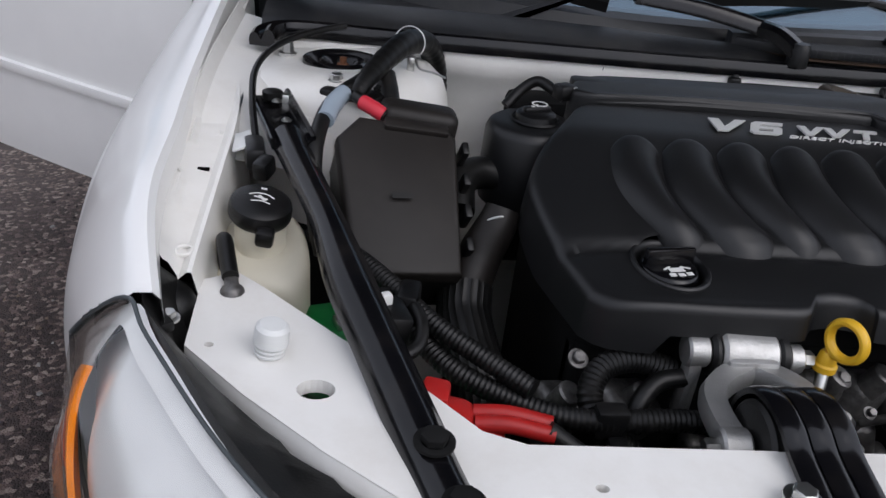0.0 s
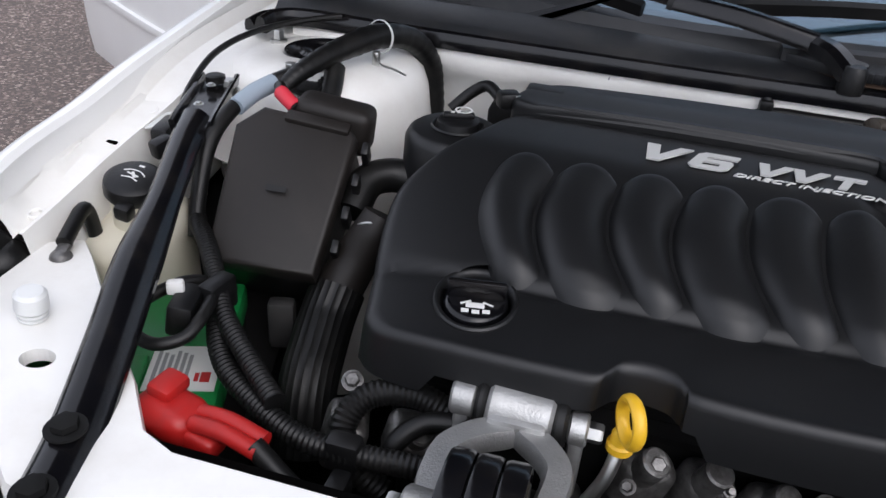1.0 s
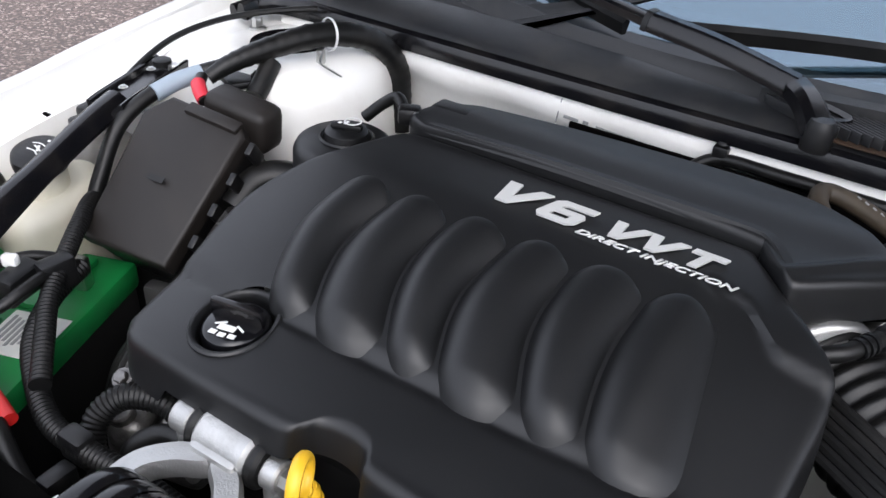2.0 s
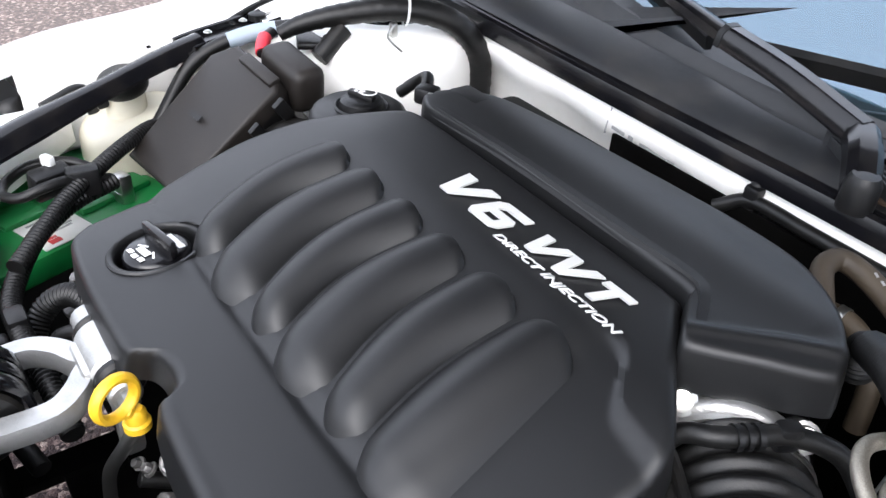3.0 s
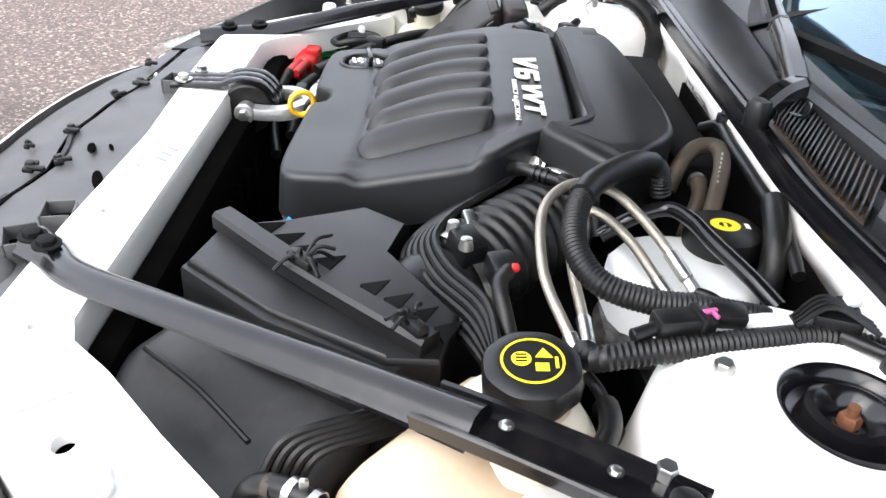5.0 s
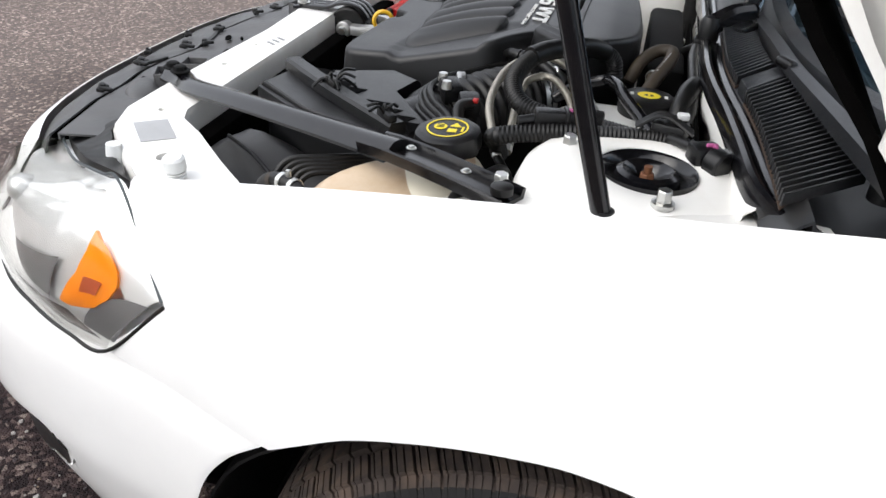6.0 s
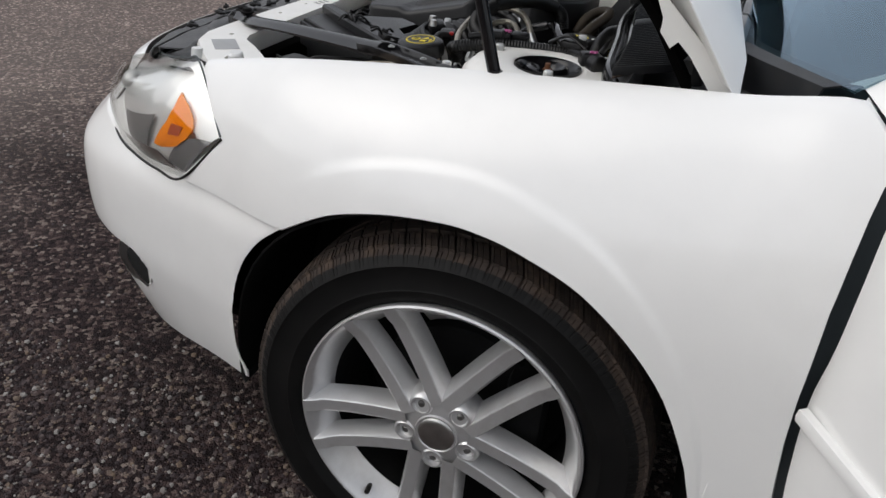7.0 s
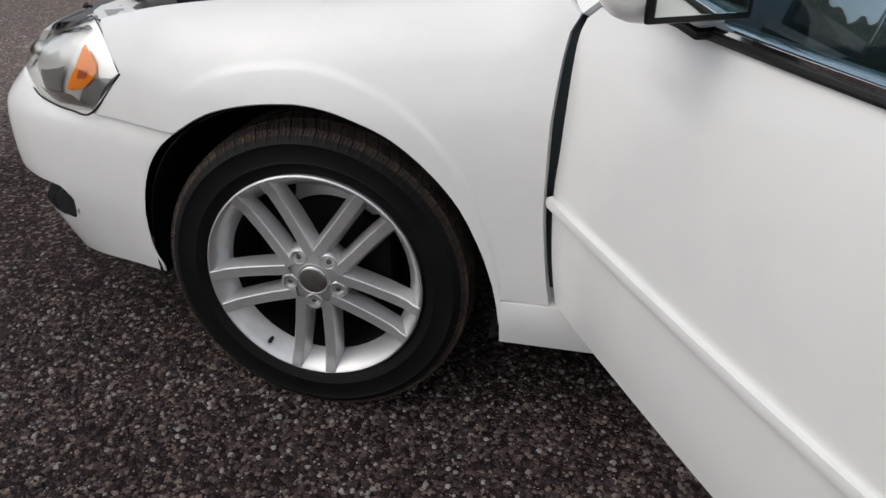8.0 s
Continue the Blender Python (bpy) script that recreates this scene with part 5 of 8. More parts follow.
def ridge(i):
    """One swelling of the cover, from its rounded foot to its arched, cut-off head."""
    rows = []
    n, m = 34, 20
    wide = FOOT_X[i + 1] - FOOT_X[i]
    for k in range(n + 1):
        t = k / n
        e = math.sqrt(max(0, 1 - (1 - t / 0.15) ** 2)) if t < 0.15 else math.sqrt(max(0, 1 - ((t - 0.945) / 0.055) ** 2)) if t > 0.945 else 1.0
        row = []
        for j in range(m + 1):
            q = j / m
            arch = 1 - (2 * q - 1) ** 2
            y0, y1 = 0.642 - 0.30 * wide * arch ** 0.8, 0.776 + 0.019 * arch ** 0.7
            y = y0 + (y1 - y0) * t
            xl, xr = FOOT_X[i] + (HEAD_X[i] - FOOT_X[i]) * t, FOOT_X[i + 1] + (HEAD_X[i + 1] - FOOT_X[i + 1]) * t
            x = xl + (xr - xl) * q - 0.017 * math.sin(math.pi * t) * (1 - ((i + q) / 6) ** 4)
            h = (0.0160 + 0.005 * math.sin(math.pi * t) - 0.003 * t) * (1 - abs(2 * q - 1) ** 2.3) ** 0.9 * e
            row.append((x, y, cover_height(x, max(y, 0.634)) - 0.0025 + h - 0.004 * (1 - e) * (t < 0.5)))
        rows.append(row)
    return sheet(rows)


for i in range(6):
    part("ridge", ridge(i), COVER, engine_cover)


def flat_on_cover(bm, x, y, turn=0, dz=0.0):
    """Lays lettering on the sloping panel."""
    slope = math.degrees(math.atan2(cover_height(x, y + 0.02) - cover_height(x, y - 0.02), 0.04))
    return moved(bm, Matrix.Translation((x, y, cover_height(x, y) + dz)) @ pose(0, 0, 0, slope, 0, turn))


def fitted(text, w, h, depth, shear, bold):
    """Lettering of a given width and height, its lower left corner at the origin."""
    b = letters(text, 1.0, 0.0, shear, 1.0, bold)
    xs, ys = [v.co.x for v in b.verts], [v.co.y for v in b.verts]
    x0, y0 = min(xs), min(ys)
    moved(b, Matrix.Diagonal((w / (max(xs) - x0), h / (max(ys) - y0), 1, 1)) @ Matrix.Translation((-x0, -y0, 0)))
    up = bmesh.ops.extrude_face_region(b, geom=b.faces[:])
    for v in up["geom"]:
        if isinstance(v, bmesh.types.BMVert):
            v.co.z += depth
    return b


GLYPHS = {"V": [[(0, 1), (0.30, 1), (0.50, 0.36), (0.74, 1), (1.04, 1), (0.62, 0), (0.34, 0)]],
          "6": [[(0.14, 1), (1.0, 1), (1.0, 0.78), (0.36, 0.78), (0.28, 0.70), (0.28, 0.60), (0.0, 0.60), (0.0, 0.84)], [(0.0, 0.60), (0.28, 0.60), (0.28, 0.22), (0.0, 0.16)], [(0.0, 0.16), (0.28, 0.22), (0.72, 0.22), (1.0, 0.14), (0.86, 0), (0.14, 0)],
                [(1.0, 0.14), (0.72, 0.22), (0.72, 0.42), (1.0, 0.50)], [(0.28, 0.42), (0.28, 0.62), (0.90, 0.62), (1.0, 0.50), (0.72, 0.42)]],
          "T": [[(0, 1), (1.0, 1), (1.0, 0.76), (0, 0.76)], [(0.36, 0.76), (0.64, 0.76), (0.64, 0), (0.36, 0)]]}


def glyph(ch, w, h, depth, slant=0.42):
    out = bmesh.new()
    for poly in GLYPHS[ch]:
        out = join(out, prism([(x * w + slant * y * h, y * h) for x, y in poly], 0, depth, 0))
    return out


for ch, x, y, w, h in (("V", -0.125, 0.8275, 0.046, 0.034), ("6", -0.070, 0.8265, 0.040, 0.034), ("V", -0.008, 0.8330, 0.034, 0.026), ("V", 0.026, 0.8325, 0.034, 0.026), ("T", 0.066, 0.8320, 0.030, 0.026)):
    part("letter", flat_on_cover(glyph(ch, w, h, 0.002), x, y, -1.0, 0.0015), LETTER, engine_cover, "raised silver letter", smooth=0)
part("small_lettering", flat_on_cover(fitted("DIRECT INJECTION", 0.147, 0.0088, 0.0015, 0.35, 0.012), -0.023, 0.8190, -1.0, 0.0015), LETTER, engine_cover, "small raised silver lettering", smooth=0)

# oil filler well and cap
WELL = pose(OC[0], OC[1], 0.8525, 3, 0, 8) @ Matrix.Diagonal((0.82, 1.0, 1.0, 1.0))
part("filler_ring", moved(lathe([(0.0455, -0.004), (0.0452, 0.0008), (0.0435, 0.0024), (0.041, 0.0022), (0.0385, 0.0), (0.0375, -0.006), (0.037, -0.022)], 56), WELL), COVER, engine_cover)
# shallow floor in near black, the well's shade put into its colour
part("filler_well", moved(lathe([(0.0375, -0.018), (0, -0.018)], 48), WELL), VOID, engine_cover, "filler well floor, its shade painted black")
cap = lathe([(0, 0.005), (0.028, 0.005), (0.0325, 0.003), (0.034, 0.0), (0.034, -0.01)], 40)
part("oil_cap", join(moved(cap, pose(*OC, 0, 0, 0) @ Matrix.Diagonal((0.84, 0.92, 1, 1))), moved(cbox((0.052, 0.008, 0.018), (0.0, 0.004, 0.012), 0.003), pose(*OC, 0, 0, 10))), GLOSSBLACK, engine_cover, "black oil filler cap with white oil-can symbol")
part("oil_can_symbol", join(*[moved(b, pose(OC[0] + 0.002, OC[1] - 0.012, OC[2] + 0.0062, 0, 0, 12)) for b in (
    cbox((0.016, 0.007, 0.0006), (0, 0, 0), 0), cbox((0.010, 0.002, 0.0006), (-0.008, 0.004, 0), 0, (0, 0, 30)), cbox((0.010, 0.002, 0.0006), (0.011, 0.003, 0), 0, (0, 0, -30)))]), PRINT, engine_cover, "white oil can symbol")
for k in range(3):
    part("grade_mark", moved(cbox((0.0065, 0.005, 0.0006), (-0.009 + 0.009 * k, -0.0215 + 0.001 * abs(k - 1), 0.0062), 0), pose(*OC, 0, 0, 12)), PRINT, engine_cover)
part("cap_mark", moved(cbox((0.026, 0.006, 0.0006), (0.002, 0.0175, 0.0056), 0), pose(*OC, 0, 0, 10)), PRINT, engine_cover, "white bar mark")

# rear plenum
PLEN = [(-0.245, 0.902), (-0.268, 0.915), (-0.262, 0.942), (-0.235, 0.972), (-0.205, 0.985), (-0.10, 1.001), (0.015, 1.010), (0.08, 1.014), (0.135, 1.010), (0.172, 0.994), (0.206, 0.966), (0.230, 0.938), (0.237, 0.922),
        (0.237, 0.914), (0.220, 0.896), (0.194, 0.872), (0.166, 0.849), (0.156, 0.848), (0.144, 0.864), (0.126, 0.888), (0.112, 0.900), (0.0, 0.904), (-0.12, 0.905)]
plenum = thing("intake_plenum", (0.0, 0.95, 0.80), "matt black intake plenum behind the engine cover", "plenum")


def plen_step(x, y):
    """How far beyond the fold towards the throttle."""
    return (x - 0.159) * 0.70 - (y - 0.862) * 0.71


def plen_height(x, y):
    s = plen_step(x, y)
    bead = 0.004 * math.exp(-((s + 0.004) / 0.006) ** 2) * (x > 0.1)
    return 0.923 + 0.005 * math.exp(-((y - 0.955) / 0.035) ** 2) + bead - 0.16 * max(0, x - 0.20)


def plen_low(x, y):
    return 0.884 - 0.03 * max(0, x - 0.2) if plen_step(x, y) > -0.002 else 0.80


part("plenum_shell", form(PLEN, (0.115, 0.950), plen_height, plen_low, 0.008, 44), COVER, plenum, "matt black moulded shell")
part("plenum_edge", sweep([(-0.238, 0.910, 0.922), (-0.1, 0.912, 0.925), (0.05, 0.911, 0.925), (0.112, 0.911, 0.924), (0.132, 0.900, 0.924), (0.152, 0.873, 0.921)], [(-0.007, -0.008), (-0.004, 0.002), (0.004, 0.002), (0.008, -0.008)], 6), COVER, plenum)
part("throttle_neck", aim(lathe([(0.058, 0.0), (0.060, 0.06)], 32), (0.200, 0.886, 0.820), (-0.62, 0.72, 0.0)), BLACK, plenum)
part("vent_tab", cbox((0.05, 0.03, 0.014), (-0.235, 0.955, 0.921), 0.005), COVER, plenum)

# fluid pod beside the cover
pod = thing("filler_pod", (-0.325, 0.866, 0.78), "black round fluid reservoir with a screw cap", "reservoir")
part("pod_body", moved(lathe([(0, 0.0), (0.046, 0.0), (0.052, -0.004), (0.056, -0.012), (0.058, -0.06), (0.055, -0.10), (0, -0.10)], 40), pose(-0.322, 0.866, 0.896)), COVER, pod)
part("pod_cap", moved(join(lathe([(0, 0.012), (0.020, 0.012), (0.024, 0.009), (0.026, 0.0)], 28), lathe([(0.031, 0.002), (0.029, 0.004), (0.027, 0.002), (0.027, 0)], 28), cbox((0.036, 0.010, 0.008), (0, 0, 0.014), 0.003, (0, 0, 20))), pose(-0.319, 0.868, 0.896)), BLACK, pod, "black screw cap with white symbol")
part("cap_symbol", moved(join(lathe([(0.010, 0), (0.010, 0.0006), (0.008, 0.0006), (0.008, 0)], 24, at=(0.004, 0.006, 0.0185)), cbox((0.004, 0.004, 0.0006), (-0.006, -0.004, 0.0185), 0), cbox((0.003, 0.008, 0.0006), (0.0, 0.0, 0.0185), 0)), pose(-0.319, 0.868, 0.896)), PRINT, pod, "white printed symbol")

# ---- fuse box ----
fuse = thing("fuse_box", (-0.49, 0.77, 0.70), "dusty dark brown fuse box with a clipped lid", "fuse box")
FB = Matrix.Translation((-0.484, 0.757, 0.832)) @ pose(0, 0, 0, 37, 3, 9)
lid = [(-0.055, -0.098), (0.060, -0.098), (0.070, 0.070), (0.060, 0.082), (-0.040, 0.092), (-0.066, 0.064)]
part("lid", moved(prism(lid, 0.0, 0.022, 0.006, 3), FB), FUSE, fuse, "dusty dark lid")
part("lower_case", moved(prism([(x * 0.97, y * 0.97) for x, y in lid], -0.075, 0.0, 0.0), FB), BLACK, fuse, "black lower case", smooth=30)
part("lid_ridge", moved(cbox((0.074, 0.016, 0.009), (0.024, 0.080, 0.0215), 0.0025, (-16, 0, -5)), FB), FUSE, fuse)
part("cable_cover", moved(cbox((0.092, 0.044, 0.056), (0.034, 0.104, -0.014), 0.012, (-34, 0, -6), 3), FB), FUSE, fuse, "dark cable cover")
for y in (-0.06, -0.02, 0.02, 0.06):
    part("clip", moved(cbox((0.008, 0.016, 0.03), (0.0735 + 0.0038 * (y + 0.06) / 0.06, y, 0.004), 0.002), FB), BLACK, fuse)
    part("clip", moved(cbox((0.008, 0.016, 0.03), (-0.0515 - 0.0055 * (y + 0.06) / 0.12, y, 0.004), 0.002), FB), BLACK, fuse)
part("lid_emblem", moved(cbox((0.022, 0.007, 0.0008), (0.0, -0.01, 0.0282), 0), FB), BLACK, fuse)

# ---- battery ----
bat = thing("battery", (-0.53, 0.585, 0.55), "green car battery with pale label and red terminal cover", "battery")
BT = Matrix.Translation((-0.557, 0.556, 0.735)) @ pose(0, 0, 0, 0, 0, 20)
part("case", moved(cbox((0.190, 0.255, 0.17), (0, 0, -0.09), 0.006), BT), DARK, bat, "dark battery case")
part("top", moved(join(cbox((0.196, 0.262, 0.034), (0, 0, -0.017), 0.006), cbox((0.055, 0.21, 0.010), (-0.055, 0.0, 0.004), 0.004), cbox((0.062, 0.10, 0.010), (0.028, 0.066, 0.003), 0.004), cbox((0.040, 0.055, 0.008), (0.005, -0.035, 0.003), 0.003)), BT), GREEN, bat, "bright green battery top")
part("label", moved(cbox((0.066, 0.066, 0.001), (0.060, -0.022, 0.001), 0), BT), LABEL, bat, "pale printed label")
for k in range(6):
    part("label_line", moved(cbox((0.0035, 0.046 - 0.006 * (k % 3), 0.0006), (0.034 + 0.006 * k, -0.020, 0.0018), 0), BT), GREYLABEL, bat)
part("label_number", moved(join(cbox((0.009, 0.014, 0.0006), (0.082, -0.036, 0.0018), 0), cbox((0.004, 0.012, 0.0006), (0.074, -0.036, 0.0018), 0)), BT), RED, bat, "red printed mark")
for k in range(5):
    part("maker_mark", moved(cbox((0.011, 0.018, 0.0006), (-0.055, -0.07 + 0.026 * k, 0.0092), 0), BT), PRINT, bat)
part("hold_down", moved(join(cbox((0.022, 0.018, 0.040), (0.066, 0.070, 0.018), 0.004), cbox((0.034, 0.020, 0.008), (0.058, 0.070, 0.012), 0.002)), BT), STEEL, bat, "bright battery clamp")
bm_ = cbox((0.075, 0.062, 0.046), (0, 0, 0), 0.020, seg=5)
bm_ = join(bm_, cbox((0.040, 0.034, 0.03), (0.048, -0.006, -0.006), 0.008, seg=3), cbox((0.030, 0.04, 0.02), (-0.012, 0.012, 0.026), 0.006))
part("terminal_cover", moved(bm_, Matrix.Translation((-0.449, 0.468, 0.768)) @ pose(0, 0, 0, 0, 6, -10) @ Matrix.Diagonal((0.80, 0.74, 0.72, 1))), RED, bat, "faded red terminal cover")
for k in (-1, 1):
    part("red_sleeve", hose([(-0.422, 0.465 + 0.007 * k, 0.774), (-0.394, 0.461 + 0.007 * k, 0.777), (-0.358, 0.453 + 0.007 * k, 0.774)], 0.0074), RED, bat, "red cable sleeve")

# ---- mass of the engine, radiator shroud and the floor of the bay ----
engine = thing("engine", (-0.05, 0.75, 0.35), "dark grimy transverse engine block below its cover", "engine")
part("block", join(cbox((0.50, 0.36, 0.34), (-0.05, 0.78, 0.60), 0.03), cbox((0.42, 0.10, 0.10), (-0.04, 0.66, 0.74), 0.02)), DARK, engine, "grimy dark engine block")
rnd = random.Random(9)
for k in range(8):
    x = -0.16 + 0.24 * k / 7
    part("casting_boss", cbox((rnd.uniform(0.02, 0.05), rnd.uniform(0.02, 0.04), rnd.uniform(0.03, 0.06)), (x, 0.575 + rnd.uniform(-0.012, 0.012), 0.672 + rnd.uniform(-0.03, 0.015)), 0.008, (rnd.uniform(-20, 20), rnd.uniform(-20, 20), rnd.uniform(0, 90)), 3), DULLALUM, engine)
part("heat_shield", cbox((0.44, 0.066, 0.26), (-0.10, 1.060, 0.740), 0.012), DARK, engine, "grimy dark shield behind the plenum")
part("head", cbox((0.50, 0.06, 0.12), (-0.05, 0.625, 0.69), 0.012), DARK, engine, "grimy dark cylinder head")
shroud = thing("fan_shroud", (CX, 0.42, 0.3), "black radiator fan shroud behind the tie bar", "fan shroud")
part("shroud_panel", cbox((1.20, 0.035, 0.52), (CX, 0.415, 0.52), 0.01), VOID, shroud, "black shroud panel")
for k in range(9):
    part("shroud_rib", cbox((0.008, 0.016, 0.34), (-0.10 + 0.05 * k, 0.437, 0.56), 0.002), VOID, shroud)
for size, at in (((0.05, 0.80, 0.02), (-0.59, 0.80, 0.26)), ((1.06, 0.80, 0.02), (0.09, 0.80, 0.26)), ((0.124, 0.71, 0.02), (-0.502, 0.845, 0.26))):
    part("bay_tray", cbox(size, at, 0.004), DARK, car, "dark splash tray under the engine")
# ---- headlamps ----
LAMP_TOP = [(0.46, 0.205, 0.752), (0.54, 0.275, 0.778), (0.62, 0.352, 0.806), (0.685, 0.435, 0.833), (0.712, 0.478, 0.838), (0.790, 0.563, 0.750)]
LAMP_LOW = [(0.49, 0.150, 0.700), (0.592, 0.182, 0.673), (0.670, 0.256, 0.652), (0.713, 0.328, 0.644), (0.745, 0.397, 0.643), (0.770, 0.466, 0.651)]
LAMP_OUT = Vector((0.62, -0.55, 0.38))


def lamp_patch(depth, u0=0.0, u1=1.0, v0=0.0, v1=1.0, nu=24, nv=14, bulge=0.046, thick=0.0, lean=0.0):
    """The lamp's face, or a piece of it, so far behind its lens."""
    top, low = spline(LAMP_TOP, 8), spline(LAMP_LOW, 8)
    rows = []
    for i in range(nu + 1):
        u = u0 + (u1 - u0) * i / nu
        f = u * (len(top) - 1)
        k = min(int(f), len(top) - 2)
        a, b = top[k].lerp(top[k + 1], f - k), low[k].lerp(low[k + 1], f - k)
        row = []
        for j in range(nv + 1):
            v = v0 + (v1 - v0) * j / nv
            out = LAMP_OUT * (bulge * 4 * v * (1 - v) * min(1, 3 * (1 - u) + 0.25) - depth - lean * (1 - v))
            p = a.lerp(b, v) + out
            row.append((CX + p.x, p.y, p.z))
        rows.append(row)
    return sheet(rows, thick)


def lamp_point(u, v, depth, bulge=0.046):
    top, low = spline(LAMP_TOP, 8), spline(LAMP_LOW, 8)
    f = u * (len(top) - 1)
    k = min(int(f), len(top) - 2)
    a, b = top[k].lerp(top[k + 1], f - k), low[k].lerp(low[k + 1], f - k)
    p = a.lerp(b, v) + LAMP_OUT * (bulge * 4 * v * (1 - v) * min(1, 3 * (1 - u) + 0.25) - depth)
    return CX + p.x, p.y, p.z


def lamp_quad(corners, depth, bulge=0.046, n=10, thick=0.0):
    """A piece of the lamp's inside between four corners (u, v), so far behind the lens."""
    (a, b), (c, d) = corners[:2], corners[3:1:-1]
    rows = []
    for i in range(n + 1):
        f = i / n
        l, r = (a[0] + (c[0] - a[0]) * f, a[1] + (c[1] - a[1]) * f), (b[0] + (d[0] - b[0]) * f, b[1] + (d[1] - b[1]) * f)
        rows.append([lamp_point(l[0] + (r[0] - l[0]) * k / n, l[1] + (r[1] - l[1]) * k / n, depth, bulge) for k in range(n + 1)])
    return sheet(rows, thick)


def amber_insert():
    """A blade-shaped piece, narrow above and broad below."""
    rows = []
    for k in range(17):
        v = 0.25 + 0.54 * k / 16
        ua = interp([(0.25, 0.822), (0.38, 0.832), (0.54, 0.830), (0.70, 0.800), (0.79, 0.778)], v)
        ub = interp([(0.25, 0.868), (0.28, 0.910), (0.36, 0.928), (0.50, 0.928), (0.66, 0.905), (0.73, 0.875), (0.79, 0.825)], v)
        rows.append([lamp_point(ua + (ub - ua) * j / 6, v, 0.009 - 0.003 * math.sin(math.pi * j / 6)) for j in range(7)])
    return sheet(rows, 0.005)


for sx in (1, -1):
    flip = (lambda b: b) if sx > 0 else (lambda b: right_corner(mirrored(b)))
    lamp = part("headlamp", flip(lamp_patch(0.031, v0=0.10, thick=0.004)), SATIN, car, "clear headlamp with chrome reflector and amber turn signal")
    part("lens", flip(lamp_patch(0.0, thick=0.003)), LENS, lamp, "clear polycarbonate lens").visible_shadow = False
    for nm, uvs, deep, bg in (("lower_reflector", [(0.38, 0.70), (0.70, 0.56), (0.62, 0.90), (0.42, 0.95)], 0.024, 0.046), ("side_reflector", [(0.80, 0.05), (0.985, 0.05), (0.975, 0.42), (0.84, 0.25)], 0.015, 0.046),
                              ("corner_reflector", [(0.935, 0.44), (0.985, 0.22), (0.985, 0.90), (0.85, 0.90)], 0.015, 0.050), ("lower_bezel", [(0.44, 0.90), (0.80, 0.84), (0.95, 0.93), (0.60, 0.975)], 0.010, 0.046)):
        # lower and corner facets carry the ground's reflection as a grey colour
        coat = GROUNDGREY if nm in ("lower_reflector", "corner_reflector") else REFLECT if nm == "lower_bezel" else SATIN
        part(nm, flip(lamp_quad(uvs, deep, bg)), coat, lamp, "facet painted grey for the reflected ground" if coat is GROUNDGREY else "bright silver facet")
    ball = lathe([(0, 0.021), (0.008, 0.0195), (0.015, 0.015), (0.0195, 0.008), (0.021, 0.0), (0.021, -0.02)], 28)
    part("bulb_cover", flip(aim(ball, lamp_point(0.22, 0.5, 0.034), (0.75, -0.25, 0.45))), SATIN, lamp, "round silver bulb cover")
    part("upper_bezel", flip(lamp_patch(0.012, 0.0, 0.97, 0.01, 0.09)), SATIN, lamp, "bright upper bezel")
    part("turn_signal", flip(amber_insert()), AMBER, lamp, "amber turn signal insert")
    # thin darker patch paints the bulb's shadow on the amber
    part("signal_bulb", flip(lamp_quad([(0.862, 0.50), (0.905, 0.42), (0.905, 0.54), (0.862, 0.62)], 0.0045, n=3, thick=0.001)), material("dark_amber", (0.45, 0.07, 0.01), 0.4), lamp, "painted dark amber bulb shadow")
    edge_pts = [(CX + x, y, z + 0.002) for x, y, z in LAMP_TOP]
    part("lamp_gasket", flip(sweep(edge_pts, circle(0.0018, 8), 6)), GASKET, lamp, "thin dark lamp gasket")
    b = sweep([(CX + x, y, z - 0.003) for x, y, z in LAMP_LOW] + [(CX + 0.791, 0.566, 0.748)], circle(0.0024, 8), 6)
    part("lower_gasket", flip(b), RUBBER, lamp)

# ---- front cover panel behind the grille ----
front_cover = thing("radiator_cover", (CX, 0.22, 0.70), "black plastic panel with clips between bumper and tie bar", "panel")
GAP = [(-0.50, 0.250), (-0.236, 0.228), (-0.164, 0.210), (-0.09, 0.203), (-0.045, 0.196), (0.075, 0.214), (0.13, 0.205), (0.166, 0.196), (0.236, 0.193), (0.30, 0.203), (0.387, 0.205), (0.55, 0.235)]


def panel_rows(y0, y1, z0, z1, turn_down=0.0):
    """A strip across the car between two lines, rising from z0 to z1; its front edge may be turned down."""
    rows = []
    for k in range(61):
        x = CX - 0.50 + k / 60
        a, b = y0(x), y1(x)
        row = [(x, a, z0 - turn_down)] if turn_down else []
        for j in range(7):
            t = j / 6
            row.append((x, a + (b - a) * t, z0 + (z1 - z0) * math.sin(t * math.pi / 2) + 0.003 * math.sin(k * 0.9) * math.sin(math.pi * t)))
        rows.append(row)
    return rows


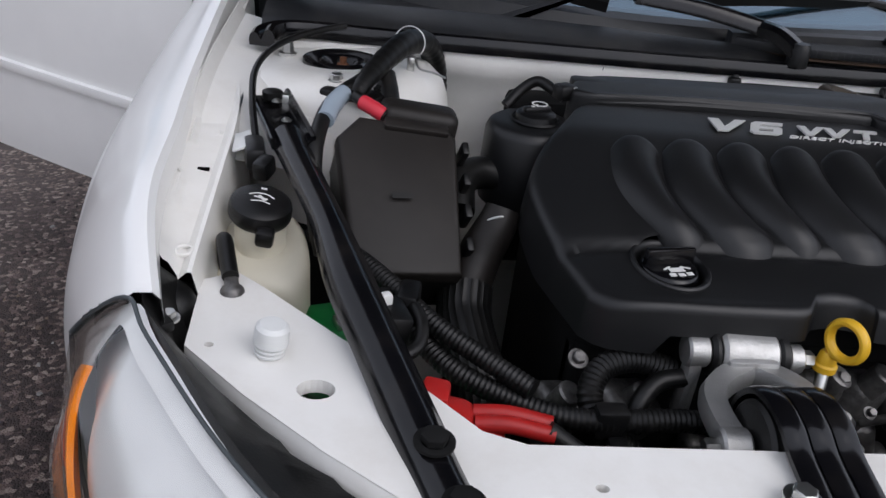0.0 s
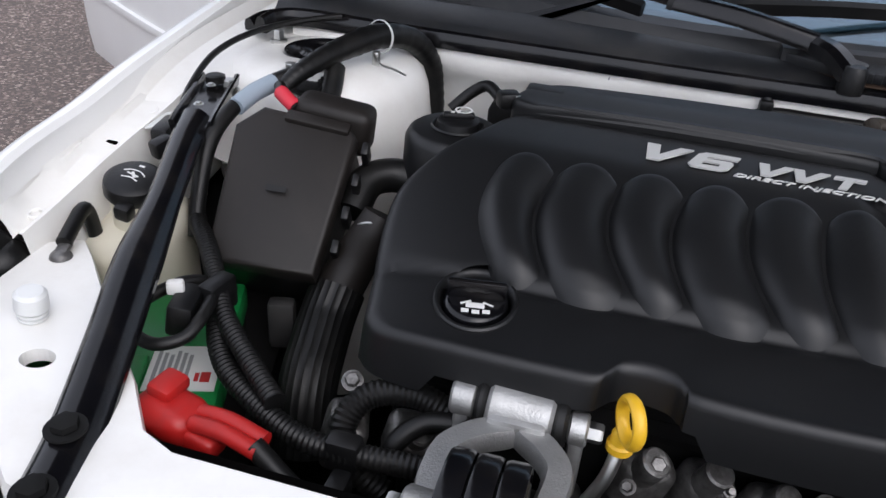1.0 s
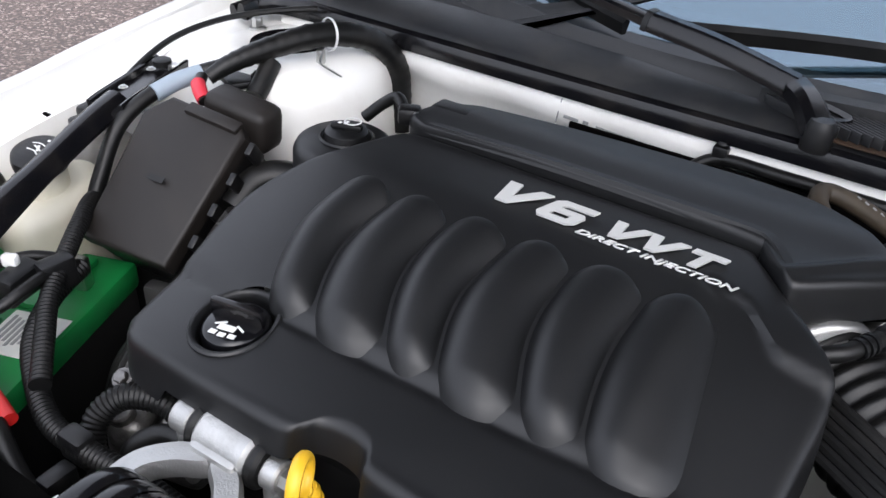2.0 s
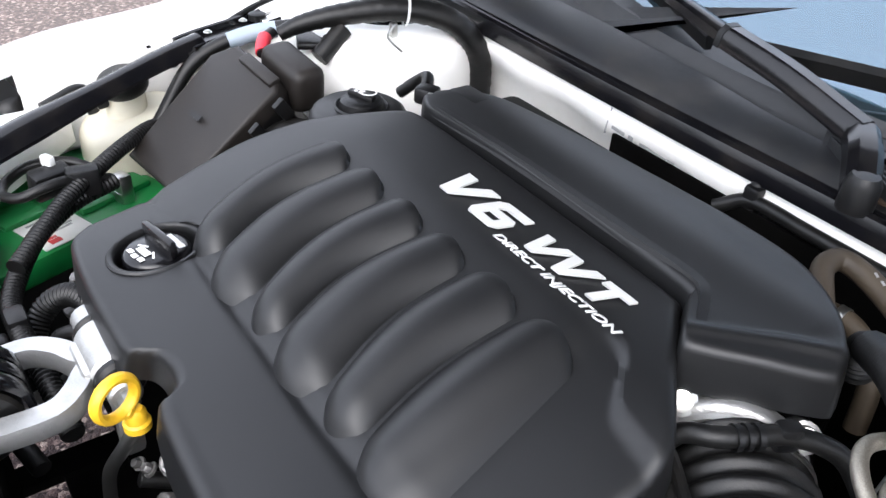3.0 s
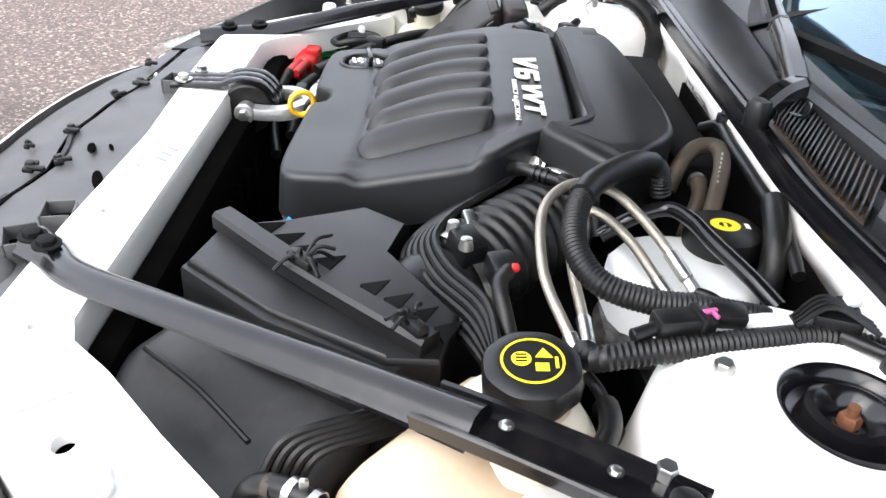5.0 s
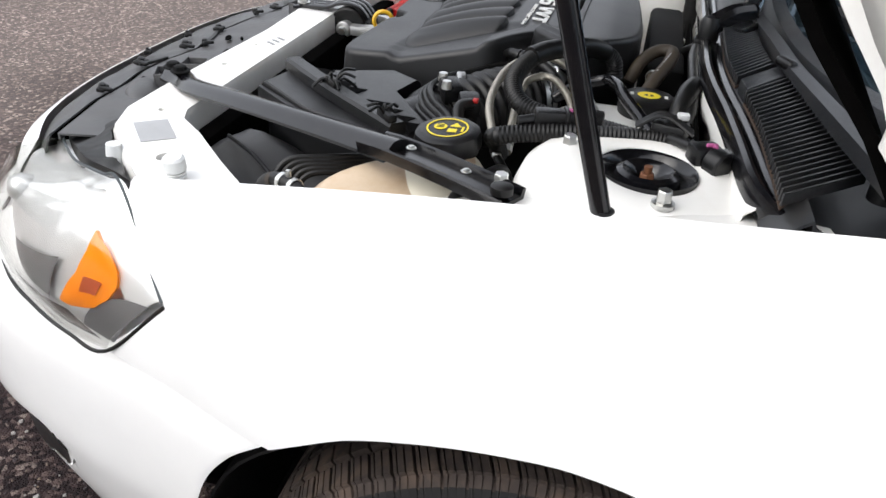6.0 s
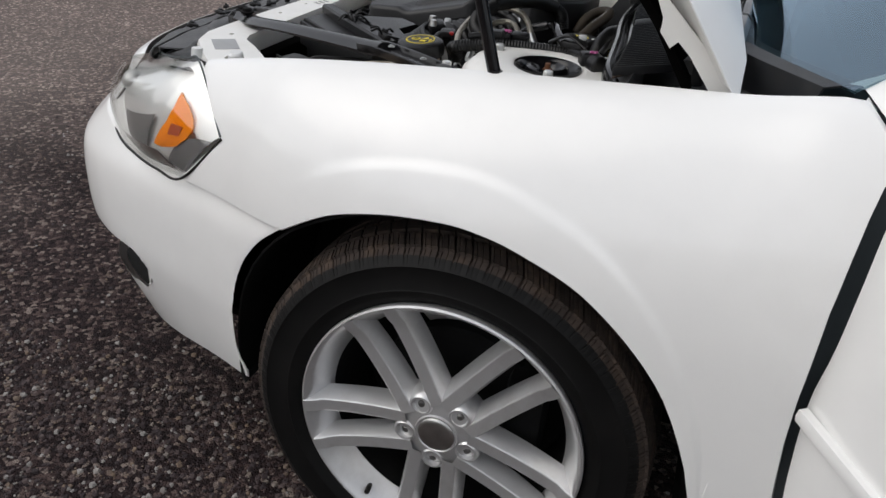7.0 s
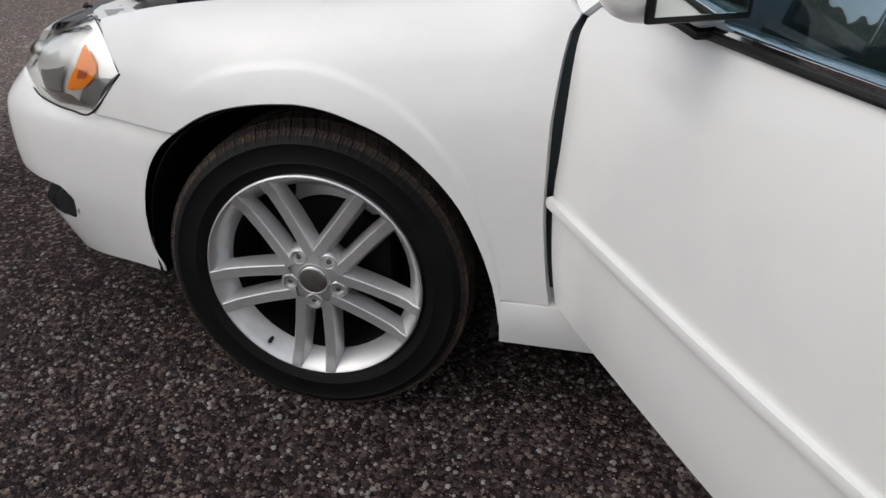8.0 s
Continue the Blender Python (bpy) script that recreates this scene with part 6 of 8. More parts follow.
# near-black sheet below both strips puts the gap's shade into colour
part("under_panel", sheet(panel_rows(panel_front, lambda x: 0.312, 0.712, 0.764), 0.003), VOID, front_cover, "black sheet painting the shade in the panel gap")
part("front_strip", sheet(panel_rows(panel_front, lambda x: max(panel_front(x) + 0.005, interp(GAP, x) - 0.015), 0.732, 0.774), 0.003), PANEL, front_cover, "weathered grey moulded strip")
part("rear_strip", sheet(panel_rows(lambda x: interp(GAP, x), lambda x: 0.314, 0.779, 0.788, 0.010), 0.003), PANEL, front_cover, "weathered grey moulded strip")
for x, y, w, l, a in ((0.239, 0.290, 0.040, 0.034, 12), (0.299, 0.274, 0.044, 0.036, 24), (-0.205, 0.293, 0.040, 0.030, -8)):
    m = pose(x, y, 0.796, 2, 0, a)
    part("pocket", moved(join(cbox((w, 0.003, 0.030), (0, -l / 2, 0), 0.001), cbox((w, 0.003, 0.026), (0, l / 2, -0.002), 0.001), cbox((0.003, l - 0.0034, 0.028), (-w / 2 + 0.0015, 0, 0), 0.001), cbox((0.003, l - 0.0034, 0.028), (w / 2 - 0.0015, 0, 0), 0.001)), m), PANEL, front_cover, "open square pocket")
    # pocket's inner shade painted as a near-black floor
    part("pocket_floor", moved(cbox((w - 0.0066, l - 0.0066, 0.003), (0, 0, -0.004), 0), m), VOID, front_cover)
for x, y, rx, ry, a in ((0.126, 0.289, 0.026, 0.007, 22), (0.036, 0.247, 0.016, 0.006, 20), (0.305, 0.232, 0.012, 0.004, 30), (0.03, 0.272, 0.010, 0.003, 30)):
    # each slot is a near-black disc, its depth only painted shade
    part("slot", moved(lathe([(0, 0.0016), (0.94, 0.0016), (1.0, 0.0)], 24), pose(x, y, 0.7895, 3, 0, a) @ Matrix.Diagonal((rx, ry, 1, 1))), VOID, front_cover, "dark slot")
part("swelling", moved(lathe([(0, 1.0), (0.35, 0.94), (0.65, 0.74), (0.86, 0.42), (0.97, 0.16), (1.0, -0.3)], 32), pose(0.338, 0.252, 0.784, 0, 0, 25) @ Matrix.Diagonal((0.050, 0.028, 0.015, 1))), PANEL, front_cover, "rounded grey swelling")
rnd = random.Random(21)
for x, y, w in ((-0.034, 0.190, 0.016), (0.09, 0.186, 0.018), (0.068, 0.214, 0.015), (0.205, 0.164, 0.018), (0.351, 0.186, 0.016), (-0.236, 0.222, 0.018), (-0.175, 0.203, 0.014), (-0.33, 0.205, 0.014), (0.02, 0.150, 0.010), (0.145, 0.140, 0.010)):
    a = rnd.uniform(-30, 40)
    part("push_clip", moved(join(cbox((w * 1.5, w * 0.8, 0.007), (0, 0, 0), 0.002), cbox((w * 0.5, w * 1.3, 0.006), (w * 0.4, w * 0.5, 0.003), 0.002), lathe([(0, 0.009), (w * 0.3, 0.008), (w * 0.42, 0.003), (w * 0.42, 0.0)], 14)), pose(x, y, 0.784 - 0.10 * max(0, 0.20 - y), rnd.uniform(-8, 8), rnd.uniform(-8, 8), a)), RUBBER, front_cover, "black push clip")
for x0, y0, x1, y1 in ((0.075, 0.214, -0.034, 0.190), (0.221, 0.171, 0.166, 0.192)):
    part("seam_lip", sweep([(x0, y0, 0.781), ((x0 + x1) / 2, (y0 + y1) / 2 + 0.004, 0.782), (x1, y1, 0.781)], [(-0.004, -0.003), (-0.003, 0.002), (0.003, 0.002), (0.004, -0.003)], 5), RUBBER, front_cover, "black seam lip")


def side_filler(up=0.0):
    a = [(0.458, 0.306, 0.800), (0.514, 0.329, 0.801), (0.574, 0.376, 0.802), (0.638, 0.437, 0.804), (0.690, 0.500, 0.805), (0.696, 0.600, 0.806)]
    b = [(0.455, 0.212, 0.758), (0.533, 0.285, 0.785), (0.610, 0.360, 0.813), (0.672, 0.442, 0.838), (0.700, 0.490, 0.842), (0.712, 0.560, 0.838)]
    pa, pb = spline(a, 5), spline(b, 5)
    rows = []
    for i, (p, q) in enumerate(zip(pa, pb)):
        if up == 0 and p.y > 0.515:
            break
        w = 0.003 * math.sin(i * 1.9)
        rows.append([(CX + p.x - 0.01, p.y, p.z - 0.05), (CX + p.x + w, p.y, p.z), (CX + (p.x + q.x) / 2, (p.y + q.y) / 2, (p.z + q.z) / 2 - 0.005 + w + up * 0.35), (CX + q.x + up * 0.5, q.y, q.z - 0.004 + up), (CX + q.x + 0.01 + up * 0.5, q.y, q.z - 0.04)])
    return sheet(rows, 0.003)


for bm_, sx in ((side_filler(), 1), (mirrored(side_filler(0.022)), -1)):
    part("side_filler", bm_, RUBBER, front_cover, "black ragged side filler strip")
    for x, y, z in ((0.676, 0.452, 0.820), (0.622, 0.368, 0.803), (0.704, 0.505, 0.826)):
        part("filler_lug", cbox((0.034, 0.012, 0.010), (CX + sx * x, y, z + (0.006 if sx < 0 else -0.004)), 0.003, (0, 0, sx * 52)), RUBBER, front_cover)
    part("lamp_back_cap", moved(lathe([(0, 0.020), (0.012, 0.019), (0.022, 0.013), (0.026, 0.003), (0.026, -0.02)], 28), pose(CX + sx * 0.712, 0.562, 0.806, 20, sx * 10, 0)), RUBBER, front_cover, "round black lamp cap")
    part("filler_screw", bolt((CX + sx * 0.700, 0.520, 0.822), 0.006, 0.008), STEEL, front_cover, "zinc screw")
part("adjuster_knob", lathe([(0, 0.02), (0.010, 0.018), (0.012, 0.0), (0.012, -0.02)], 16, at=(CX + 0.575, 0.375, 0.80)), GREYWHITE, front_cover, "white lamp adjuster knob")

# ---- torque strut bracket and dipstick ----
mount = thing("engine_mount_bracket", (-0.175, 0.50, 0.74), "forked cast aluminium engine mount bracket with rubber bush", "engine mount")
part("cross_sleeve", join(rod((-0.196, 0.534, 0.802), (-0.142, 0.534, 0.800), 0.0225, 28), cbox((0.05, 0.03, 0.02), (-0.169, 0.522, 0.800), 0.006)), ALUM, mount, "machined aluminium sleeve")
part("rubber_collar", rod((-0.205, 0.534, 0.802), (-0.196, 0.534, 0.802), 0.0215, 24), RUBBER, mount, "black rubber collar")
part("rubber_collar", rod((-0.142, 0.534, 0.800), (-0.130, 0.534, 0.800), 0.0215, 24), RUBBER, mount)
part("ear", join(rod((-0.226, 0.532, 0.804), (-0.205, 0.532, 0.804), 0.015, 20), cbox((0.014, 0.02, 0.075), (-0.216, 0.530, 0.77), 0.005)), ALUM, mount, "aluminium ear with bolt")
part("ear", join(rod((-0.130, 0.532, 0.799), (-0.114, 0.532, 0.799), 0.014, 20), cbox((0.013, 0.02, 0.07), (-0.122, 0.530, 0.765), 0.005)), ALUM, mount)
part("cross_bolt", aim(join(lathe([(0.0085, 0), (0.0085, 0.010), (0.007, 0.012), (0, 0.012)], 6)), (-0.114, 0.532, 0.799), (1, 0, 0)), STEEL, mount, "steel through bolt head")
sec = [(-0.011, -0.009), (-0.012, 0.0), (-0.009, 0.009), (0.009, 0.009), (0.012, 0.0), (0.011, -0.009)]
part("fork", join(sweep([(-0.168, 0.530, 0.796), (-0.176, 0.514, 0.796), (-0.199, 0.500, 0.795), (-0.216, 0.480, 0.793), (-0.219, 0.452, 0.790), (-0.215, 0.425, 0.787)], sec, 8),
                  sweep([(-0.168, 0.530, 0.796), (-0.160, 0.514, 0.796), (-0.142, 0.500, 0.795), (-0.130, 0.482, 0.793), (-0.132, 0.452, 0.790), (-0.138, 0.423, 0.788)], sec, 8),
                  cbox((0.045, 0.035, 0.018), (-0.168, 0.524, 0.796), 0.006)), ALUM, mount, "forked cast aluminium arm")
for x0, x1 in ((-0.232, -0.208), (-0.145, -0.122)):
    part("arm_eye", rod((x0, 0.423, 0.787), (x1, 0.421, 0.788), 0.0165, 24), ALUM, mount)
part("arm_bolt", aim(lathe([(0.009, 0), (0.009, 0.007), (0.0075, 0.009), (0, 0.009)], 6), (-0.122, 0.421, 0.788), (1, 0, 0)), STEEL, mount, "steel bolt head")
part("arm_bolt", aim(lathe([(0.008, 0), (0.008, 0.010), (0.0065, 0.012), (0, 0.012)], 6), (-0.232, 0.423, 0.787), (-1, 0, 0)), STEEL, mount, "steel bolt end")
part("bush", join(rod((-0.207, 0.422, 0.787), (-0.146, 0.422, 0.787), 0.040, 36, cap=0.08)), RUBBER, mount, "black rubber bush")
strap_line = [(0.30, 0.812), (0.335, 0.818), (0.375, 0.822), (0.398, 0.831), (0.422, 0.834), (0.446, 0.828), (0.464, 0.808), (0.468, 0.785)]
for k in range(3):
    x = -0.196 + 0.020 * k
    part("strap", sweep([(x - 0.10 * max(0, 0.38 - y), y, z) for y, z in strap_line], [(-0.009, -0.003), (-0.009, 0.002), (-0.006, 0.0035), (0.006, 0.0035), (0.009, 0.002), (0.009, -0.003)], 6), GLOSSBLACK, mount, "black ribbed strap over the bush")
for x, y in ((-0.215, 0.335), (-0.168, 0.318)):
    part("strap_bolt", bolt((x, y, 0.8205), 0.009, 0.010), STEEL, mount, "zinc flange bolt")

dip = thing("dipstick", (-0.086, 0.528, 0.76), "yellow plastic ring handle of the oil dipstick", "dipstick")
ringv = []
for i in range(28):
    a = 2 * math.pi * i / 28
    ringv.append((0.0178 * math.cos(a), 0.0178 * math.sin(a), 0))
b = bmesh.new()
loops = []
for i in range(28):
    a = 2 * math.pi * i / 28
    d = Vector((math.cos(a), math.sin(a), 0))
    loops.append([b.verts.new(Vector(ringv[i]) + d * (0.0042 * math.cos(2 * math.pi * j / 10)) + Vector((0, 0, 0.0055 * math.sin(2 * math.pi * j / 10)))) for j in range(10)])
for i in range(28):
    p, q = loops[i], loops[(i + 1) % 28]
    for j in range(10):
        b.faces.new((p[j], p[(j + 1) % 10], q[(j + 1) % 10], q[j]))
part("ring", aim(b, (-0.085, 0.519, 0.829), (0.92, 0.39, 0.0)), YELLOW, dip, "yellow ring handle")
part("stopper", join(lathe([(0, 0.014), (0.006, 0.014), (0.0085, 0.010), (0.009, 0.002), (0.011, 0.0), (0.011, -0.006), (0, -0.006)], 20, at=(-0.088, 0.531, 0.796)), rod((-0.088, 0.530, 0.803), (-0.086, 0.524, 0.813), 0.0055)), YELLOW, dip, "yellow stopper")
part("tube", hose([(-0.088, 0.531, 0.792), (-0.095, 0.518, 0.765), (-0.115, 0.505, 0.72), (-0.12, 0.50, 0.66)], 0.006), STEEL, dip, "thin steel dipstick tube")

# ---- washer tank and its neighbours ----
wash = thing("washer_tank", (-0.61, 0.67, 0.62), "milky plastic washer tank with a black symbol cap", "washer tank")
part("tank", form([(-0.662, 0.640), (-0.640, 0.628), (-0.600, 0.628), (-0.578, 0.64), (-0.572, 0.69), (-0.59, 0.745), (-0.64, 0.755), (-0.668, 0.71)], (-0.62, 0.67), lambda x, y: 0.800 + 0.20 * (y - 0.66), lambda x, y: 0.64, 0.02, 8), PALETANK, wash, "milky plastic tank")
part("neck", lathe([(0.026, -0.06), (0.026, 0.0)], 28, at=(-0.622, 0.690, 0.835)), PALETANK, wash)
part("cap", moved(join(lathe([(0, 0.010), (0.024, 0.010), (0.030, 0.006), (0.0315, 0.0), (0.0315, -0.008), (0.029, -0.012)], 36), cbox((0.018, 0.016, 0.018), (0.010, -0.034, -0.010), 0.004)), pose(-0.622, 0.690, 0.846, 10, 8, 0)), BLACK, wash, "black flip cap with white symbol")
sym = join(sweep([(-0.013, 0.004, 0), (-0.006, 0.008, 0), (0.004, 0.008, 0), (0.012, 0.003, 0)], [(-0.0008, 0), (0, 0.0006), (0.0008, 0)], 4),
           sweep([(-0.010, -0.006, 0), (0.0, -0.004, 0), (0.009, -0.007, 0)], [(-0.0008, 0), (0, 0.0006), (0.0008, 0)], 4), cbox((0.003, 0.010, 0.0006), (0.0, 0.001, 0), 0, (0, 0, 40)), cbox((0.014, 0.0016, 0.0006), (-0.001, 0.001, 0), 0, (0, 0, -10)), cbox((0.006, 0.0025, 0.0006), (0.0, 0.017, 0), 0))
part("cap_symbol", moved(sym, pose(-0.622, 0.690, 0.846, 10, 8, 0) @ Matrix.Translation((0, 0, 0.0104))), PRINT, wash, "white windscreen washer symbol")
strap = thing("ground_strap", (-0.648, 0.60, 0.81), "short black earth cable bolted to the white panel", "cable")
part("cable", hose([(-0.637, 0.592, 0.822), (-0.643, 0.615, 0.828), (-0.649, 0.638, 0.833), (-0.652, 0.650, 0.824), (-0.650, 0.655, 0.79), (-0.64, 0.655, 0.74)], 0.0078), RUBBER, strap, "black sheathed cable")
part("ring_lug", join(lathe([(0, 0.007), (0.007, 0.006), (0.010, 0.003), (0.011, 0.0)], 20, at=(-0.634, 0.582, 0.8127)), cbox((0.013, 0.020, 0.007), (-0.636, 0.590, 0.818), 0.003, (12, 0, 12))), DULLALUM, strap, "dull zinc cable lug")
conn = thing("washer_connector", (-0.642, 0.775, 0.84), "black washer hose connectors clipped beside the tank", "connector")
part("connector_body", join(cbox((0.022, 0.05, 0.026), (-0.640, 0.785, 0.865), 0.006, (0, 0, 10)), cbox((0.018, 0.026, 0.022), (-0.626, 0.752, 0.862), 0.005, (10, 0, -20))), BLACK, conn)
part("washer_hose", hose([(-0.640, 0.80, 0.868), (-0.652, 0.86, 0.895), (-0.657, 0.93, 0.915), (-0.640, 1.00, 0.926), (-0.60, 1.06, 0.932), (-0.555, 1.10, 0.936)], 0.0042, 8), RUBBER, conn, "thin black washer hose")
part("bracket_plate", cbox((0.02, 0.05, 0.003), (-0.655, 0.80, 0.872), 0.001, (0, -20, 5)), GREYWHITE, conn, "pale bracket plate")

# ---- looms on the battery side ----
arch = thing("main_loom", (-0.45, 1.0, 0.88), "thick black taped wiring loom arching over the tower", "wiring loom")
part("loom", sweep([(-0.535, 0.872, 0.908), (-0.522, 0.900, 0.922), (-0.500, 0.950, 0.934), (-0.472, 1.012, 0.940), (-0.443, 1.072, 0.926), (-0.425, 1.106, 0.890), (-0.418, 1.112, 0.845), (-0.412, 1.105, 0.79)], circle(0.0160, 14), 10, lambda i, n: (1 + 0.045 * math.sin(i * 2.4)) * min(1, 0.58 + 1.1 * i / n)), RUBBER, arch, "black tape-wrapped loom")
part("branch", hose([(-0.505, 0.935, 0.928), (-0.530, 0.900, 0.918), (-0.556, 0.865, 0.908), (-0.570, 0.815, 0.896), (-0.575, 0.765, 0.87), (-0.570, 0.725, 0.82), (-0.56, 0.70, 0.79)], 0.0092), RUBBER, arch, "black branch cable")
part("grey_wrap", hose([(-0.549, 0.874, 0.910), (-0.560, 0.845, 0.905), (-0.567, 0.815, 0.897)], 0.0108), GREYTAPE, arch, "grey tape wrap")
part("fuse_lead", hose([(-0.535, 0.862, 0.912), (-0.520, 0.842, 0.909), (-0.500, 0.832, 0.900)], 0.007), RUBBER, arch)
part("red_wrap", hose([(-0.527, 0.848, 0.910), (-0.513, 0.838, 0.906), (-0.502, 0.833, 0.901)], 0.0088), REDTAPE, arch, "red tape wrap")
part("cable_tie", moved(lathe([(0.0205, -0.0016), (0.0214, -0.0016), (0.0214, 0.0016), (0.0205, 0.0016)], 24, close=True), Matrix.Translation((-0.468, 1.02, 0.9395)) @ Vector((0.35, 0.9, -0.1)).to_track_quat("Z", "Y").to_matrix().to_4x4()), GREYWHITE, arch, "pale cable tie")
part("tie_tail", join(hose([(-0.462, 1.0, 0.925), (-0.455, 0.985, 0.915), (-0.435, 0.98, 0.912), (-0.42, 0.985, 0.905)], 0.0014, 6), cbox((0.010, 0.010, 0.022), (-0.466, 1.0, 0.915), 0.003)), STEEL, arch, "zinc tie stud and wire")
part("stem", hose([(-0.50, 0.945, 0.915), (-0.495, 0.925, 0.90), (-0.492, 0.905, 0.885)], 0.013), RUBBER, arch)
brk = thing("tower_bracket", (-0.545, 0.93, 0.87), "black steel bracket bolted to the strut tower", "bracket")
part("plate", cbox((0.075, 0.055, 0.010), (-0.535, 0.925, 0.896), 0.004, (0, 0, -25)), BLACK, brk)
part("bracket_bolt", bolt((-0.560, 0.945, 0.902), 0.008, 0.010), STEEL, brk, "zinc bolt")
part("bracket_bolt", bolt((-0.505, 0.925, 0.902), 0.006, 0.006), DARK, brk)

bl = thing("battery_loom", (-0.47, 0.6, 0.77), "black corrugated cables lying over the battery", "wiring loom")
part("upper_loom", loom([(-0.578, 0.735, 0.79), (-0.558, 0.702, 0.806), (-0.522, 0.660, 0.810), (-0.487, 0.615, 0.805), (-0.452, 0.570, 0.796), (-0.413, 0.535, 0.788), (-0.368, 0.497, 0.780)], 0.0100, 0.005, 0.11), RUBBER, bl, "black corrugated loom")
part("lower_loom", loom([(-0.485, 0.63, 0.785), (-0.468, 0.580, 0.780), (-0.436, 0.535, 0.772), (-0.389, 0.504, 0.766), (-0.338, 0.483, 0.762), (-0.285, 0.481, 0.762), (-0.225, 0.486, 0.760), (-0.15, 0.49, 0.745)], 0.0108, 0.005, 0.11), RUBBER, bl, "black corrugated loom")
part("loop_cable", hose([(-0.490, 0.615, 0.800), (-0.508, 0.588, 0.810), (-0.526, 0.552, 0.806), (-0.516, 0.522, 0.798), (-0.490, 0.512, 0.797), (-0.468, 0.526, 0.800), (-0.464, 0.552, 0.808), (-0.472, 0.585, 0.806), (-0.485, 0.625, 0.79)], 0.0060), RUBBER, bl, "looped black battery cable")
part("starter_cable", hose([(-0.364, 0.450, 0.776), (-0.31, 0.436, 0.745), (-0.25, 0.440, 0.715), (-0.17, 0.46, 0.70)], 0.009), RUBBER, bl, "black starter cable")
part("connector", join(cbox((0.024, 0.045, 0.034), (-0.490, 0.563, 0.800), 0.005, (0, 10, 15)), cbox((0.02, 0.036, 0.035), (-0.474, 0.595, 0.80), 0.004, (0, 0, -10))), BLACK, bl, "black plug")
part("white_plug", cbox((0.016, 0.010, 0.014), (-0.499, 0.566, 0.821), 0.003, (0, 0, 25)), PRINT, bl, "white plug tip")
part("loom_clip", join(cbox((0.030, 0.020, 0.03), (-0.300, 0.481, 0.762), 0.005), cbox((0.018, 0.030, 0.022), (-0.296, 0.455, 0.745), 0.004)), BLACK, bl, "black loom clip")
hs = thing("coolant_hose", (-0.28, 0.52, 0.70), "small black corrugated hose curling beside the engine", "hose")
part("tube", loom([(-0.225, 0.545, 0.770), (-0.262, 0.545, 0.782), (-0.298, 0.532, 0.780), (-0.312, 0.510, 0.764), (-0.300, 0.492, 0.742), (-0.27, 0.488, 0.72)], 0.0125), RUBBER, hs)
part("side_tube", hose([(-0.215, 0.53, 0.775), (-0.245, 0.525, 0.772), (-0.265, 0.510, 0.758), (-0.27, 0.50, 0.735)], 0.009), RUBBER, hs)
part("flange_bolt", bolt((-0.318, 0.545, 0.780), 0.0065, 0.008, (0.1, -0.5, 0.85)), DULLALUM, engine, "dull flange bolt")
for x, y, z, sx_, sy_, sz_ in ((-0.26, 0.555, 0.715, 0.06, 0.05, 0.05), (-0.33, 0.555, 0.705, 0.04, 0.05, 0.06), (-0.065, 0.566, 0.728, 0.05, 0.035, 0.06), (-0.015, 0.572, 0.720, 0.045, 0.04, 0.07), (0.04, 0.568, 0.728, 0.05, 0.03, 0.05), (0.09, 0.575, 0.715, 0.04, 0.035, 0.06)):
    part("housing", join(cbox((sx_, sy_, sz_), (x, y, z), 0.012, (8, 12, 20), 3), rod((x, y - 0.01, z + sz_ * 0.3), (x + 0.01, y - 0.02, z + sz_ * 0.75), 0.013)), DULLALUM, engine, "dull cast housing")
rnd = random.Random(31)
for k in range(9):
    x = -0.10 + 0.026 * k
    part("casting_bolt", bolt((x, 0.540 + rnd.uniform(-0.012, 0.012), 0.752 + rnd.uniform(-0.02, 0.006)), rnd.uniform(0.0035, 0.005), 0.008, (rnd.uniform(-0.3, 0.3), -0.6, 0.7)), DULLALUM, engine, "small dull bolt")
    part("pipe_stub", rod((x + 0.012, 0.552, 0.71), (x + rnd.uniform(0.0, 0.03), 0.532 + rnd.uniform(-0.01, 0.01), 0.735 + rnd.uniform(-0.02, 0.015)), rnd.uniform(0.004, 0.008)), DULLALUM if k % 2 else RUBBER, engine)
for x in (-0.055, 0.075):
    part("flange_bolt", bolt((x, 0.546, 0.768), 0.0065, 0.008, (0.1, -0.6, 0.8)), DULLALUM, engine, "dull flange bolt")

dct = thing("breather_duct", (-0.37, 0.62, 0.6), "black ribbed air duct running down beside the battery", "duct")
part("upper_pipe", sweep([(-0.366, 0.750, 0.832), (-0.372, 0.742, 0.815), (-0.388, 0.733, 0.782), (-0.404, 0.712, 0.745)], circle(1.0, 20), 8, lambda i, n: 0.020 + 0.008 * i / n), FUSE, dct, "dusty smooth pipe")
part("lower_sleeve", sweep([(-0.402, 0.716, 0.750), (-0.404, 0.690, 0.728), (-0.399, 0.650, 0.712), (-0.392, 0.610, 0.695), (-0.386, 0.580, 0.64)], [((0.029 + 0.0014 * (i % 2)) * math.cos(2 * math.pi * i / 48), (0.029 + 0.0014 * (i % 2)) * math.sin(2 * math.pi * i / 48)) for i in range(48)], 8), RUBBER, dct, "dusty woven sleeve")
part("clip", sweep([(-0.392, 0.738, 0.812), (-0.384, 0.730, 0.826), (-0.370, 0.728, 0.832), (-0.354, 0.735, 0.828)], circle(0.0022, 8), 6), STEEL, dct, "pale wire clip")
part("bracket_post", cbox((0.030, 0.020, 0.06), (-0.462, 0.700, 0.700), 0.005, (0, 0, 15)), DUCT, fuse, "grey plastic post")
